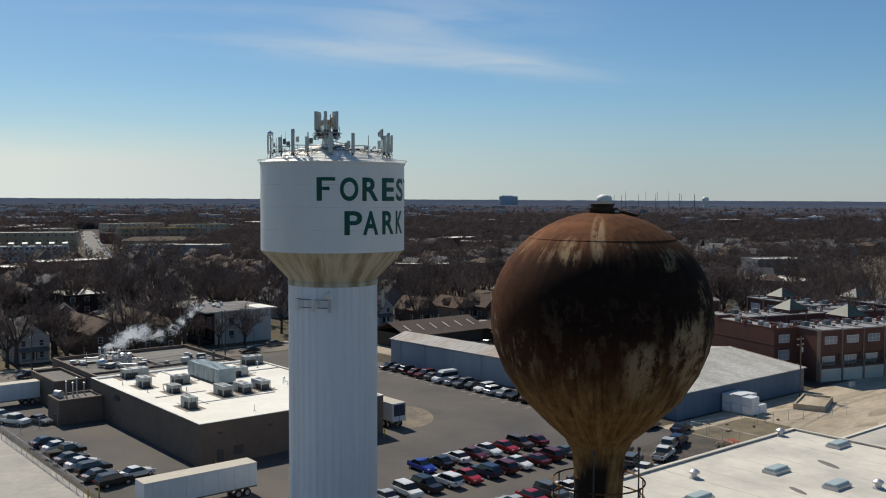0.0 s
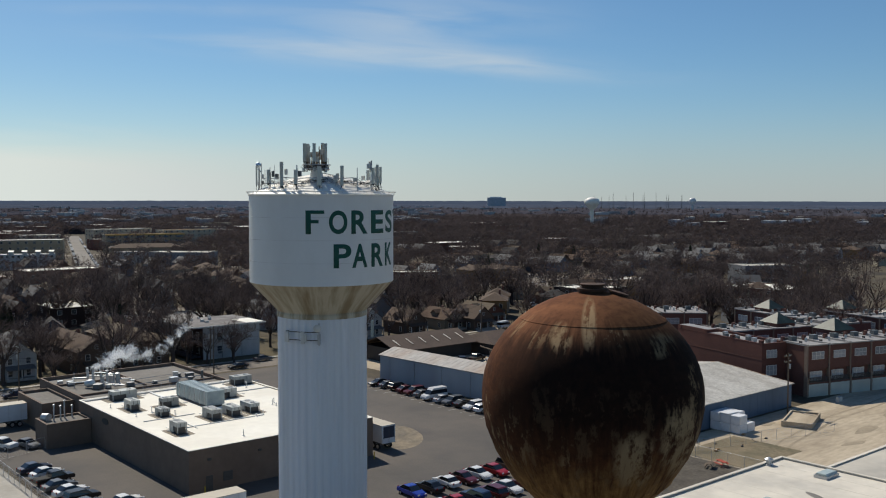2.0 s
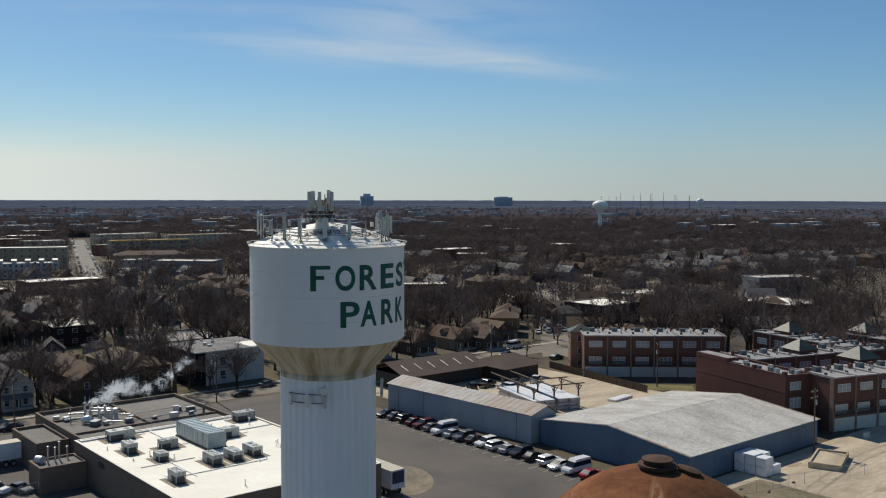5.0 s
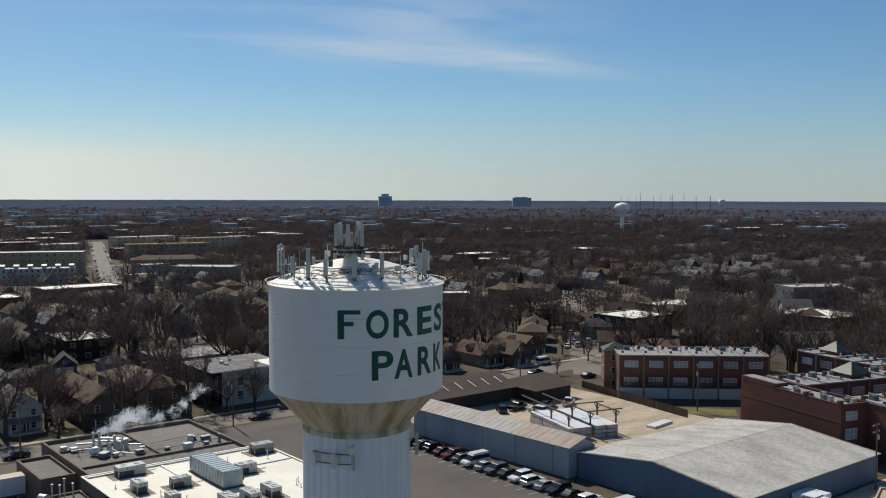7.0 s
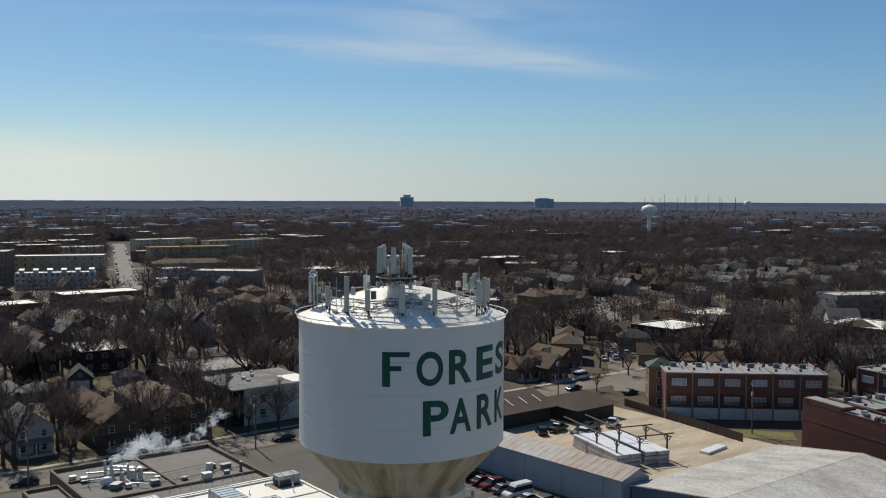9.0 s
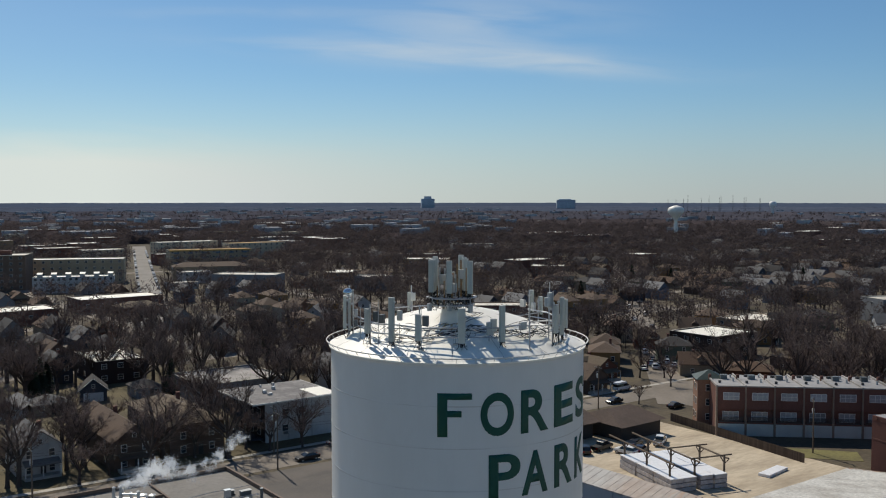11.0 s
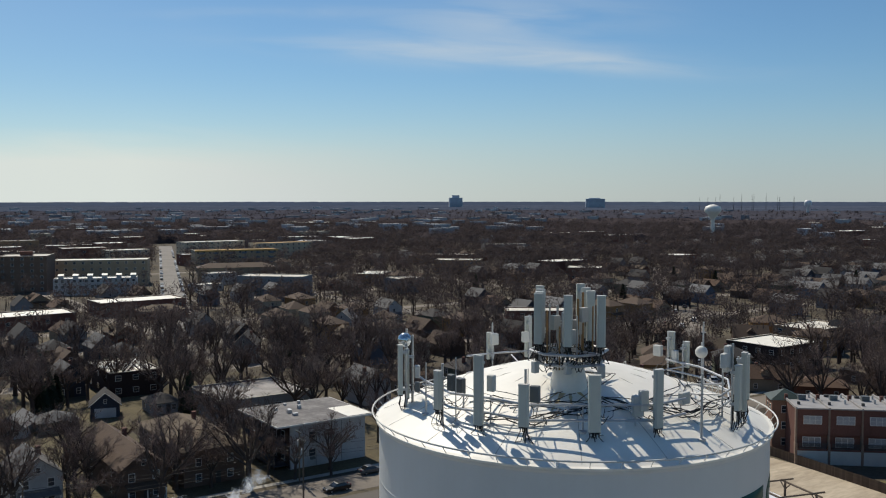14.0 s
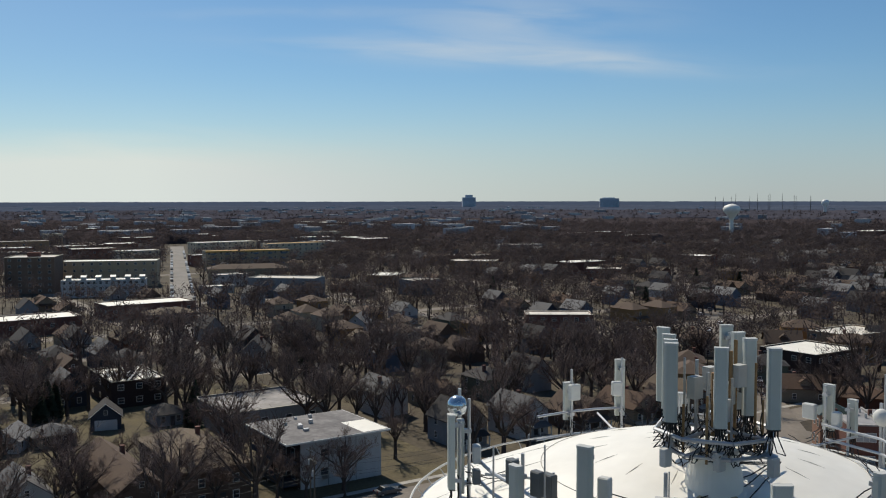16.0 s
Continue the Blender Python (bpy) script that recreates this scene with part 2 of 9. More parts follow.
M["unit_grey"] = material("weathered_unit_casing", (0.40, 0.42, 0.41), 0.5, metal=0.2, vary=0.12, scale=1.5, second=(0.27, 0.28, 0.27), second_scale=0.5, second_amount=0.7, per_object=0.25)
M["mat"] = material("roof_walkway_mat", (0.30, 0.26, 0.205), 0.9, vary=0.2, scale=1.5, second=(0.20, 0.175, 0.14), second_scale=0.4, second_amount=0.8)
M["brick_brown"] = material("brown_brick", (0.17, 0.115, 0.085), 0.88, vary=0.14, scale=3.0, second=(0.13, 0.085, 0.062), second_scale=0.25, second_amount=0.6)
M["glass_blind"] = material("window_with_pale_blinds", (0.30, 0.315, 0.33), 0.12, vary=0.35, scale=0.5, spec=0.6, per_object=0.4)
M["worn_lot"] = material("worn_gravelly_asphalt", (0.25, 0.205, 0.145), 0.95, vary=0.25, scale=1.2, second=(0.13, 0.115, 0.095), second_scale=0.25, second_amount=0.9, bump=0.2)
M["rut"] = material("packed_wheel_rut", (0.36, 0.30, 0.215), 0.95, vary=0.2, scale=1.0, second=(0.27, 0.225, 0.165), second_scale=0.2, second_amount=0.9)
M["navy_panel"] = material("navy_door_panel", (0.03, 0.042, 0.07), 0.4, vary=0.1, scale=2.0)
M["stone"] = material("limestone_trim", (0.50, 0.46, 0.38), 0.8, vary=0.08, scale=2.0)
M["glass_dark"] = material("window_glass", (0.035, 0.042, 0.05), 0.08, vary=0.2, scale=0.4, spec=0.6, per_object=0.3)
M["frame_white"] = material("white_window_frame", (0.66, 0.65, 0.61), 0.6, vary=0.05, scale=3.0)
M["dark_trim"] = material("dark_trim", (0.05, 0.045, 0.042), 0.6, vary=0.1, scale=3.0)
M["galv_bright"] = material("bright_ductwork", (0.62, 0.66, 0.67), 0.38, metal=0.5, vary=0.08, scale=1.5)
M["duct_blue"] = material("blue_grey_ductwork", (0.34, 0.41, 0.44), 0.4, metal=0.5, vary=0.12, scale=1.2, second=(0.26, 0.31, 0.33), second_scale=0.4, second_amount=0.6)
M["steel_dark"] = material("dark_steel", (0.085, 0.08, 0.075), 0.6, vary=0.15, scale=3.0)
M["wood_pole"] = material("weathered_pole_wood", (0.15, 0.115, 0.085), 0.9, vary=0.2, scale=3.0, stretch=(3, 3, 0.3))
M["wood_fence"] = material("fence_boards", (0.13, 0.095, 0.07), 0.9, vary=0.2, scale=2.0, per_object=0.2)
M["bark"] = material("bark", (0.072, 0.056, 0.048), 0.95, vary=0.25, scale=3.0)
M["twigs"] = material("bare_twigs", (0.185, 0.132, 0.110), 0.95, vary=0.25, scale=0.6, per_object=0.35)
M["needles"] = material("evergreen_needles", (0.030, 0.042, 0.022), 0.9, vary=0.3, scale=1.5, per_object=0.3)
M["tyre"] = material("tyre_rubber", (0.02, 0.02, 0.02), 0.8, vary=0.1, scale=5.0)
M["rim"] = material("alloy_rim", (0.45, 0.45, 0.46), 0.35, metal=0.8, vary=0.05, scale=5.0)
M["car_glass"] = material("tinted_car_glass", (0.012, 0.014, 0.016), 0.06, vary=0.1, scale=2.0, spec=0.7)
M["lamp_red"] = material("tail_lamp_lens", (0.30, 0.01, 0.01), 0.25, vary=0.05, scale=5.0)
M["lamp_clear"] = material("headlamp_lens", (0.7, 0.7, 0.7), 0.12, vary=0.05, scale=5.0, spec=0.6)
M["trailer_white"] = material("trailer_panels", (0.60, 0.63, 0.66), 0.5, vary=0.05, scale=1.0, second=(0.50, 0.52, 0.54), second_scale=0.3, second_amount=0.5)
M["trailer_roof"] = material("weathered_trailer_roof", (0.50, 0.45, 0.36), 0.6, vary=0.08, scale=1.0, second=(0.5, 0.45, 0.36), second_scale=0.3, second_amount=0.6)
M["paint_line"] = material("stall_paint", (0.55, 0.54, 0.50), 0.8, vary=0.15, scale=3.0)
M["wrap_white"] = material("white_plastic_wrap", (0.80, 0.80, 0.80), 0.35, vary=0.06, scale=2.0, second=(0.66, 0.66, 0.68), second_scale=0.8, second_amount=0.6)
M["wrap_side"] = material("wrapped_lumber_side", (0.52, 0.49, 0.48), 0.6, vary=0.2, scale=4.0, second=(0.30, 0.27, 0.26), second_scale=1.0, second_amount=0.7)
M["skylight"] = material("skylight_dome", (0.45, 0.52, 0.50), 0.25, vary=0.06, scale=2.0)
M["orange"] = material("ochre_fascia", (0.50, 0.30, 0.10), 0.8, vary=0.08, scale=1.0)
M["dish_steel"] = material("polished_dish", (0.62, 0.68, 0.72), 0.16, metal=0.85, vary=0.04, scale=3.0)
# haze painted on the skyline: blue base colour plus a steady glow
M["far_wood"] = material("glowing_haze_treeline", (0.02, 0.025, 0.035), 1.0, vary=0.3, scale=0.02, second=(0.06, 0.07, 0.09), second_scale=0.004, second_amount=0.6)
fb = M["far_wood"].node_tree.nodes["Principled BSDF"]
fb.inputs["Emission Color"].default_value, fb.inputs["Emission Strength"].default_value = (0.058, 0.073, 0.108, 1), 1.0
# horizon towers: haze painted in by lifting and bluing wall and window colours
M["far_block"] = material("hazed_tower_wall", (0.60, 0.63, 0.68), 0.8, vary=0.1, scale=0.2)
M["far_band"] = material("hazed_window_band", (0.26, 0.29, 0.34), 0.4, vary=0.1, scale=0.2)
M["town_roof"] = material("pale_town_roof", (0.29, 0.285, 0.285), 0.8, vary=0.14, scale=0.7, second=(0.20, 0.197, 0.20), second_scale=0.15, second_amount=0.7, per_object=0.12)
M["old_roof"] = material("old_mottled_roof", (0.36, 0.335, 0.315), 0.85, vary=0.2, scale=0.5, second=(0.20, 0.19, 0.175), second_scale=0.14, second_amount=0.9)
CAR = {k: material("car_paint_" + k, c, 0.28, vary=0.02, scale=2.0, spec=0.55) for k, c in dict(
    white=(0.72, 0.72, 0.71), silver=(0.42, 0.43, 0.44), black=(0.012, 0.012, 0.014), grey=(0.10, 0.105, 0.11), red=(0.33, 0.012, 0.015),
    maroon=(0.10, 0.010, 0.014), blue=(0.012, 0.035, 0.30), navy=(0.012, 0.022, 0.055), teal=(0.05, 0.12, 0.15), brown=(0.10, 0.06, 0.045)).items()}
SIDING = {k: material("siding_" + k, tuple(v * 0.8 for v in c), 0.8, vary=0.08, scale=1.5, second=tuple(v * 0.62 for v in c), second_scale=0.3, second_amount=0.6, per_object=0.08) for k, c in dict(
    white=(0.55, 0.55, 0.54), cream=(0.44, 0.40, 0.31), tan=(0.30, 0.25, 0.18), grey=(0.27, 0.28, 0.29), blue=(0.15, 0.20, 0.27), slate=(0.055, 0.065, 0.085),
    brown=(0.14, 0.095, 0.07), brick=(0.17, 0.075, 0.05), ochre=(0.33, 0.20, 0.085), green=(0.13, 0.15, 0.11)).items()}
SHINGLE = {k: material("shingle_" + k, tuple(v * 0.85 for v in c), 0.9, vary=0.18, scale=2.2, second=tuple(v * 0.7 for v in c), second_scale=0.3, second_amount=0.7, per_object=0.12) for k, c in dict(
    grey=(0.17, 0.165, 0.16), brown=(0.13, 0.090, 0.065), tan=(0.165, 0.125, 0.085), dark=(0.065, 0.06, 0.058), rust=(0.115, 0.070, 0.046), pale=(0.22, 0.215, 0.21)).items()}


# ---------- building kit ----------
def part(name, bm, mat, parent=None, label="", loc=None, smooth=False):
    me = bpy.data.meshes.new(name)
    bm.to_mesh(me)
    bm.free()
    for one in (mat if isinstance(mat, (list, tuple)) else [mat]):
        me.materials.append(one)
    if smooth:
        me.shade_smooth()
    ob = new(name, me)
    if parent is not None:
        ob.parent = parent
    if loc is not None:
        ob.matrix_basis = loc if isinstance(loc, Matrix) else Matrix.Translation(loc)
    if label:
        ob["label"] = label
    return ob


def twin(ob, loc, parent=None):
    """The same mesh as an object of its own."""
    c = ob.copy()
    scene.collection.objects.link(c)
    c.parent = parent if parent is not None else ob.parent
    c.matrix_basis = loc if isinstance(loc, Matrix) else Matrix.Translation(loc)
    return c


def thing(name, label, category, m=None, group="", kind=""):
    ob = new(name)
    ob.empty_display_size = 0.2
    if m is not None:
        ob.matrix_basis = m
    return tagged(ob, label, category, group, kind)


def box(bm, x0, x1, y0, y1, z0, z1, mi=0):
    v = [bm.verts.new(p) for p in ((x0, y0, z0), (x1, y0, z0), (x1, y1, z0), (x0, y1, z0), (x0, y0, z1), (x1, y0, z1), (x1, y1, z1), (x0, y1, z1))]
    for q in ((3, 2, 1, 0), (4, 5, 6, 7), (0, 1, 5, 4), (1, 2, 6, 5), (2, 3, 7, 6), (3, 0, 4, 7)):
        bm.faces.new([v[i] for i in q]).material_index = mi
    return v


def poly(bm, pts, mi=0):
    f = bm.faces.new([bm.verts.new(p) for p in pts])
    f.material_index = mi
    return f


def prism(bm, pts, axis, a, b, mi=0):
    """A closed outline of 2D points pushed along an axis from a to b."""
    def at(p, d):
        return (d, p[0], p[1]) if axis == "x" else (p[0], d, p[1]) if axis == "y" else (p[0], p[1], d)
    lo, hi = [bm.verts.new(at(p, a)) for p in pts], [bm.verts.new(at(p, b)) for p in pts]
    n = len(pts)
    for i in range(n):
        bm.faces.new((lo[i], lo[(i + 1) % n], hi[(i + 1) % n], hi[i])).material_index = mi
    bm.faces.new(lo[::-1]).material_index = mi
    bm.faces.new(hi).material_index = mi


def tube(bm, a, b, r, n=8, r2=None, caps=True, mi=0):
    a, b = Vector(a), Vector(b)
    d = (b - a).normalized()
    u = d.orthogonal().normalized()
    w = d.cross(u)
    r2 = r if r2 is None else r2
    ra = [bm.verts.new(a + (u * math.cos(k * math.tau / n) + w * math.sin(k * math.tau / n)) * r) for k in range(n)]
    rb = [bm.verts.new(b + (u * math.cos(k * math.tau / n) + w * math.sin(k * math.tau / n)) * r2) for k in range(n)]
    for k in range(n):
        bm.faces.new((ra[k], ra[(k + 1) % n], rb[(k + 1) % n], rb[k])).material_index = mi
    if caps:
        bm.faces.new(ra[::-1]).material_index = mi
        bm.faces.new(rb).material_index = mi


def lathe(bm, prof, n=64, mi=0, closed=False):
    """Turns (radius, height) pairs round z."""
    rings = []
    for r, z in prof:
        if r < 1e-4:
            rings.append([bm.verts.new((0, 0, z))])
        else:
            rings.append([bm.verts.new((r * math.cos(k * math.tau / n), r * math.sin(k * math.tau / n), z)) for k in range(n)])
    for a, b in zip(rings, rings[1:]):
        for k in range(n):
            l = (k + 1) % n
            if len(a) == 1 and len(b) == 1:
                continue
            if len(a) == 1:
                f = (a[0], b[k], b[l]) if False else (a[0], b[l], b[k])
            elif len(b) == 1:
                f = (a[k], a[l], b[0])
            else:
                f = (a[k], a[l], b[l], b[k])
            bm.faces.new(f).material_index = mi


def wire(bm, pts, r, n=5, mi=0):
    """One unbroken round tube through the points."""
    pts = [Vector(p) for p in pts]
    prev = u = None
    for i, p in enumerate(pts):
        d = (pts[min(i + 1, len(pts) - 1)] - pts[max(i - 1, 0)])
        d = d.normalized() if d.length > 1e-6 else Vector((0, 0, 1))
        u = d.orthogonal().normalized() if u is None else (u - d * u.dot(d)).normalized()
        w = d.cross(u)
        ring = [bm.verts.new(p + (u * math.cos(k * math.tau / n) + w * math.sin(k * math.tau / n)) * r) for k in range(n)]
        if prev:
            for k in range(n):
                bm.faces.new((prev[k], prev[(k + 1) % n], ring[(k + 1) % n], ring[k])).material_index = mi
        prev = ring


def bevelled(bm, off=0.05, seg=1):
    bmesh.ops.bevel(bm, geom=list(bm.edges), offset=off, segments=seg, affect="EDGES", profile=0.6)
    return bm


def fresh():
    return bmesh.new()

# ---------- ground, streets and yards ----------
def slab(name, x0, x1, y0, y1, z, mat, label, category, rot=0.0, thick=0.05):
    bm = fresh()
    cx, cy = (x0 + x1) / 2, (y0 + y1) / 2
    box(bm, x0 - cx, x1 - cx, y0 - cy, y1 - cy, -thick, 0)
    ob = part(name, bm, mat, loc=pose(cx, cy, z, 0, 0, rot))
    return tagged(ob, label, category, kind="structure")


bm = fresh()
NG = 48
ring_r = [0, 60, 160, 300, 500, 900, 1600, 2800, 4000, 4990]
prev = None
for r in ring_r:
    cur = [bm.verts.new((60 + r * math.cos(k * math.tau / NG), 100 + r * math.sin(k * math.tau / NG), 0)) for k in range(NG)] if r else [bm.verts.new((60, 100, 0))]
    if prev:
        for k in range(NG):
            l = (k + 1) % NG
            bm.faces.new((prev[0], cur[k], cur[l]) if len(prev) == 1 else (prev[k], cur[k], cur[l], prev[l]))
    prev = cur
ground = part("ground", bm, M["ground"])
tagged(ground, "flat winter ground of dormant grass and bare soil", "ground", kind="structure")

slab("pavement_lot", 34.0, 117.0, 20.0, 187.5, 0.02, M["asphalt"], "worn dark asphalt parking lot with faded stalls", "parking lot")
slab("pavement_yard", 117.0, 215.0, 20.0, 84.5, 0.03, M["dirt"], "pale gravel and dirt yard beside the warehouse", "yard")
slab("pavement_lumber", 124.0, 178.0, 121.0, 186.0, 0.03, M["dirt"], "pale dirt lumber yard behind the warehouse", "yard")
slab("pavement_west", -40.0, 33.3, 60.0, 187.5, 0.03, M["concrete"], "pale worn concrete yard beyond the chain-link fence", "yard")
slab("road_south", -400.0, 232.0, 189.0, 198.0, 0.03, M["street"], "grey residential street with parked cars", "street")
slab("pavement_walk", -400.0, 232.0, 199.6, 201.0, 0.05, M["concrete"], "narrow concrete pavement along the street", "pavement")
slab("road_cross", 196.5, 205.5, 176.0, 192.0, 0.04, M["street"], "side street mouth between the yards", "street")
slab("road_east", -10, 470, -5, 5, 0.035, M["street"], "pale cross street running off between houses", "street", rot=45.0)
bpy.data.objects["road_east"].matrix_basis = pose(365, 350, 0.045, 0, 0, 45)
slab("road_avenue", -430, 230, -6.4, 6.4, 0.05, M["avenue"], "pale avenue running away to the horizon", "street")
bpy.data.objects["road_avenue"].matrix_basis = pose(236.5, 686.5, 0.05, 0, 0, 72.2)
for i, yy in enumerate((312, 362, 410, 490, 660)):
    slab("road_back", -300, 420, yy - 4, yy + 4, 0.03, M["street"], "grey residential street among bare trees", "street")
for i, xx in enumerate((20, 132, 246, 352)):
    slab("road_side", xx - 4, xx + 4, 312, 660, 0.035, M["street"], "grey residential side street", "street")
slab("lawn_strip", 40, 130, 201.0, 304, 0.025, M["lawn"], "dormant straw-coloured lawns between houses", "lawn")
slab("lawn_corner", 176.4, 189.4, 130.9, 137.7, 0.055, material("mown_lawn", (0.17, 0.155, 0.06), 0.95, vary=0.25, scale=1.2, second=(0.11, 0.095, 0.045), second_scale=0.12, second_amount=0.8), "small green-brown lawn behind the townhouses", "lawn", rot=-50)

# wooded skyline, its haze a blue glow of the material
bm = fresh()
rnd = random.Random(5)
prev = None
for k in range(721):
    a = radians(-30 + 170 * k / 720)
    top = 27.5 + 2.0 * noise.noise((k * 0.05, 3, 0)) + 1.2 * noise.noise((k * 0.31, 7, 0)) + rnd.uniform(-0.4, 0.4)
    if 60 < k < 300 and noise.noise((k * 0.03, 9, 2)) > 0.25:
        top += 6 * (noise.noise((k * 0.21, 1, 5)) > 0.1)
    x, y = 4750 * math.cos(a), 4750 * math.sin(a)
    cur = [bm.verts.new((x, y, -2)), bm.verts.new((x, y, top)), bm.verts.new((x * 1.01, y * 1.01, top - 2)), bm.verts.new((x * 1.01, y * 1.01, -2))]
    if prev:
        for i in range(3):
            bm.faces.new((prev[i], cur[i], cur[i + 1], prev[i + 1]))
    prev = cur
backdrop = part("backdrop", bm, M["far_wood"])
tagged(backdrop, "wooded skyline at the horizon, blue haze painted in as a glow", "horizon", kind="structure")

# ---------- white water tower ----------
TX, TY = 52.07, 80.51
TK = 0.982          # the tower is drawn round 8.16 m and set to this share of it
Z_BOT, Z_RIM, Z_APEX, Z_CONE = 31.1, 40.75, 43.05, 27.75


def stained(name, base, stain, amount, rough=0.55, streak=(1.2, 1.2, 0.12), lo=0.42, hi=0.62):
    """Paint with long vertical runs of dirt."""
    m = material(name, base, rough, vary=0.06, scale=1.0, second=stain, second_scale=0.55, second_amount=amount, stretch=streak)
    rng = [n for n in m.node_tree.nodes if n.type == "MAP_RANGE"][0]
    rng.inputs[1].default_value, rng.inputs[2].default_value = lo, hi
    return m


def round_streaks(nt, tc_out, around, along):
    """Noise coordinates that follow the turn round z: (angle * around, height * along)."""
    sp = nt.nodes.new("ShaderNodeSeparateXYZ")
    nt.links.new(tc_out, sp.inputs[0])
    an = nt.nodes.new("ShaderNodeMath")
    an.operation = "ARCTAN2"
    nt.links.new(sp.outputs["Y"], an.inputs[0])
    nt.links.new(sp.outputs["X"], an.inputs[1])
    cm = nt.nodes.new("ShaderNodeCombineXYZ")
    for src, k, i in ((an.outputs[0], around, 0), (sp.outputs["Z"], along, 1)):
        mu = nt.nodes.new("ShaderNodeMath")
        mu.operation = "MULTIPLY"
        mu.inputs[1].default_value = k
        nt.links.new(src, mu.inputs[0])
        nt.links.new(mu.outputs[0], cm.inputs[i])
    return cm.outputs[0]


M["cone"] = stained("stained_cone_paint", (0.50, 0.455, 0.345), (0.235, 0.175, 0.095), 0.85)
cn = M["cone"].node_tree
cv = round_streaks(cn, [n for n in cn.nodes if n.type == "TEX_COORD"][0].outputs["Object"], 5.0, 0.16)
for n in [n for n in cn.nodes if n.type == "TEX_NOISE"]:
    cn.links.new(cv, n.inputs["Vector"])
    n.inputs["Scale"].default_value = 1.0 if n.inputs["Detail"].default_value < 4.5 else 3.0
M["column"] = stained("column_paint", (0.70, 0.72, 0.75), (0.60, 0.62, 0.62), 0.5, streak=(1, 1, 0.06))

tower = thing("water_tower", "tall white municipal water tower with fluted column and green lettering", "water tower", Matrix.Translation((TX, TY, 0)) @ Matrix.Diagonal((TK, TK, 1, 1)))
bm = fresh()
NF, SEG = 36, 4
rings = []
for z in (0.0, 3.0, 27.4):
    ring = []
    for k in range(NF * SEG):
        a = k * math.tau / (NF * SEG)
        ph = (k % SEG) / SEG
        rr = 5.03 + (0.055 if ph in (0.25, 0.5) else -0.035) + (0.25 if z == 0 else 0)
        ring.append(bm.verts.new((rr * math.cos(a), rr * math.sin(a), z)))
    rings.append(ring)
for a, b in zip(rings, rings[1:]):
    for k in range(len(a)):
        l = (k + 1) % len(a)
        bm.faces.new((a[k], a[l], b[l], b[k]))
part("column", bm, M["column"], tower, "white fluted steel column")
bm = fresh()
lathe(bm, [(5.0, 27.2), (5.14, 27.25), (5.16, 27.6), (5.06, 27.78), (5.12, 27.9), (8.12, 31.05), (8.16, 31.12)], 96)
part("cone", bm, M["cone"], tower, "dirt-streaked conical underside")
bm = fresh()
lathe(bm, [(8.16, 31.1), (8.175, 31.16), (8.16, 31.24), (8.16, 33.5), (8.168, 33.52), (8.16, 33.56), (8.16, 35.9), (8.168, 35.92), (8.16, 35.96), (8.16, 38.3), (8.168, 38.32), (8.16, 38.36), (8.16, 40.5), (8.2, 40.6), (8.2, 40.75)], 128)
part("tank", bm, M["tank_white"], tower, "smooth white cylindrical tank wall", smooth=False)
bm = fresh()
dome = [(8.3, 40.66), (8.3, 40.74)] + [(r, 40.75 + 2.3 * (1 - (r / 8.16) ** 1.6)) for r in (8.12, 7.4, 6.6, 5.8, 5.0, 4.2, 3.4, 2.6, 1.8, 1.0)] + [(0, 43.04)]
lathe(bm, dome, 96)
part("roof", bm, M["tank_roof"], tower, "low domed white tank roof")


def dome_z(r):
    return 40.75 + 2.3 * (1 - (min(r, 8.16 * TK) / (8.16 * TK)) ** 1.6)


for z in (33.5, 35.9, 38.3):
    bm = fresh()
    lathe(bm, [(8.163, z - 0.035), (8.172, z - 0.012), (8.172, z + 0.012), (8.163, z + 0.03)], 128)
    part("wall_seam", bm, stained("seam_shadow_grime", (0.68, 0.68, 0.66), (0.50, 0.47, 0.43), 0.7, streak=(0.5, 0.5, 0.5)), tower)
# radial weld seams on the roof and vertical seams on the wall
bm = fresh()
for k in range(16):
    a = k * math.tau / 16 + 0.1
    pts = [Vector((r * math.cos(a), r * math.sin(a), dome_z(r * TK) + 0.004)) for r in (1.2, 3, 5, 6.5, 8.0)]
    wire(bm, pts, 0.012, 4)
for rr in (4.6,):
    wire(bm, [Vector((rr * math.cos(k * math.tau / 64), rr * math.sin(k * math.tau / 64), dome_z(rr * TK) + 0.004)) for k in range(65)], 0.012, 4)
part("seams", bm, stained("seam_grime", (0.42, 0.40, 0.36), (0.3, 0.27, 0.22), 0.6), tower)
# edge rail: a pipe ring on short brackets
bm = fresh()
NR = 96
wire(bm, [Vector((8.44 * math.cos(k * math.tau / NR), 8.44 * math.sin(k * math.tau / NR), 41.02)) for k in range(NR + 1)], 0.035, 6)
for k in range(48):
    a = k * math.tau / 48
    c, s = math.cos(a), math.sin(a)
    tube(bm, (8.2 * c, 8.2 * s, 40.72), (8.44 * c, 8.44 * s, 41.02), 0.016, 5)
part("edge_rail", bm, M["frame_white"], tower, "white pipe rail round the roof edge")


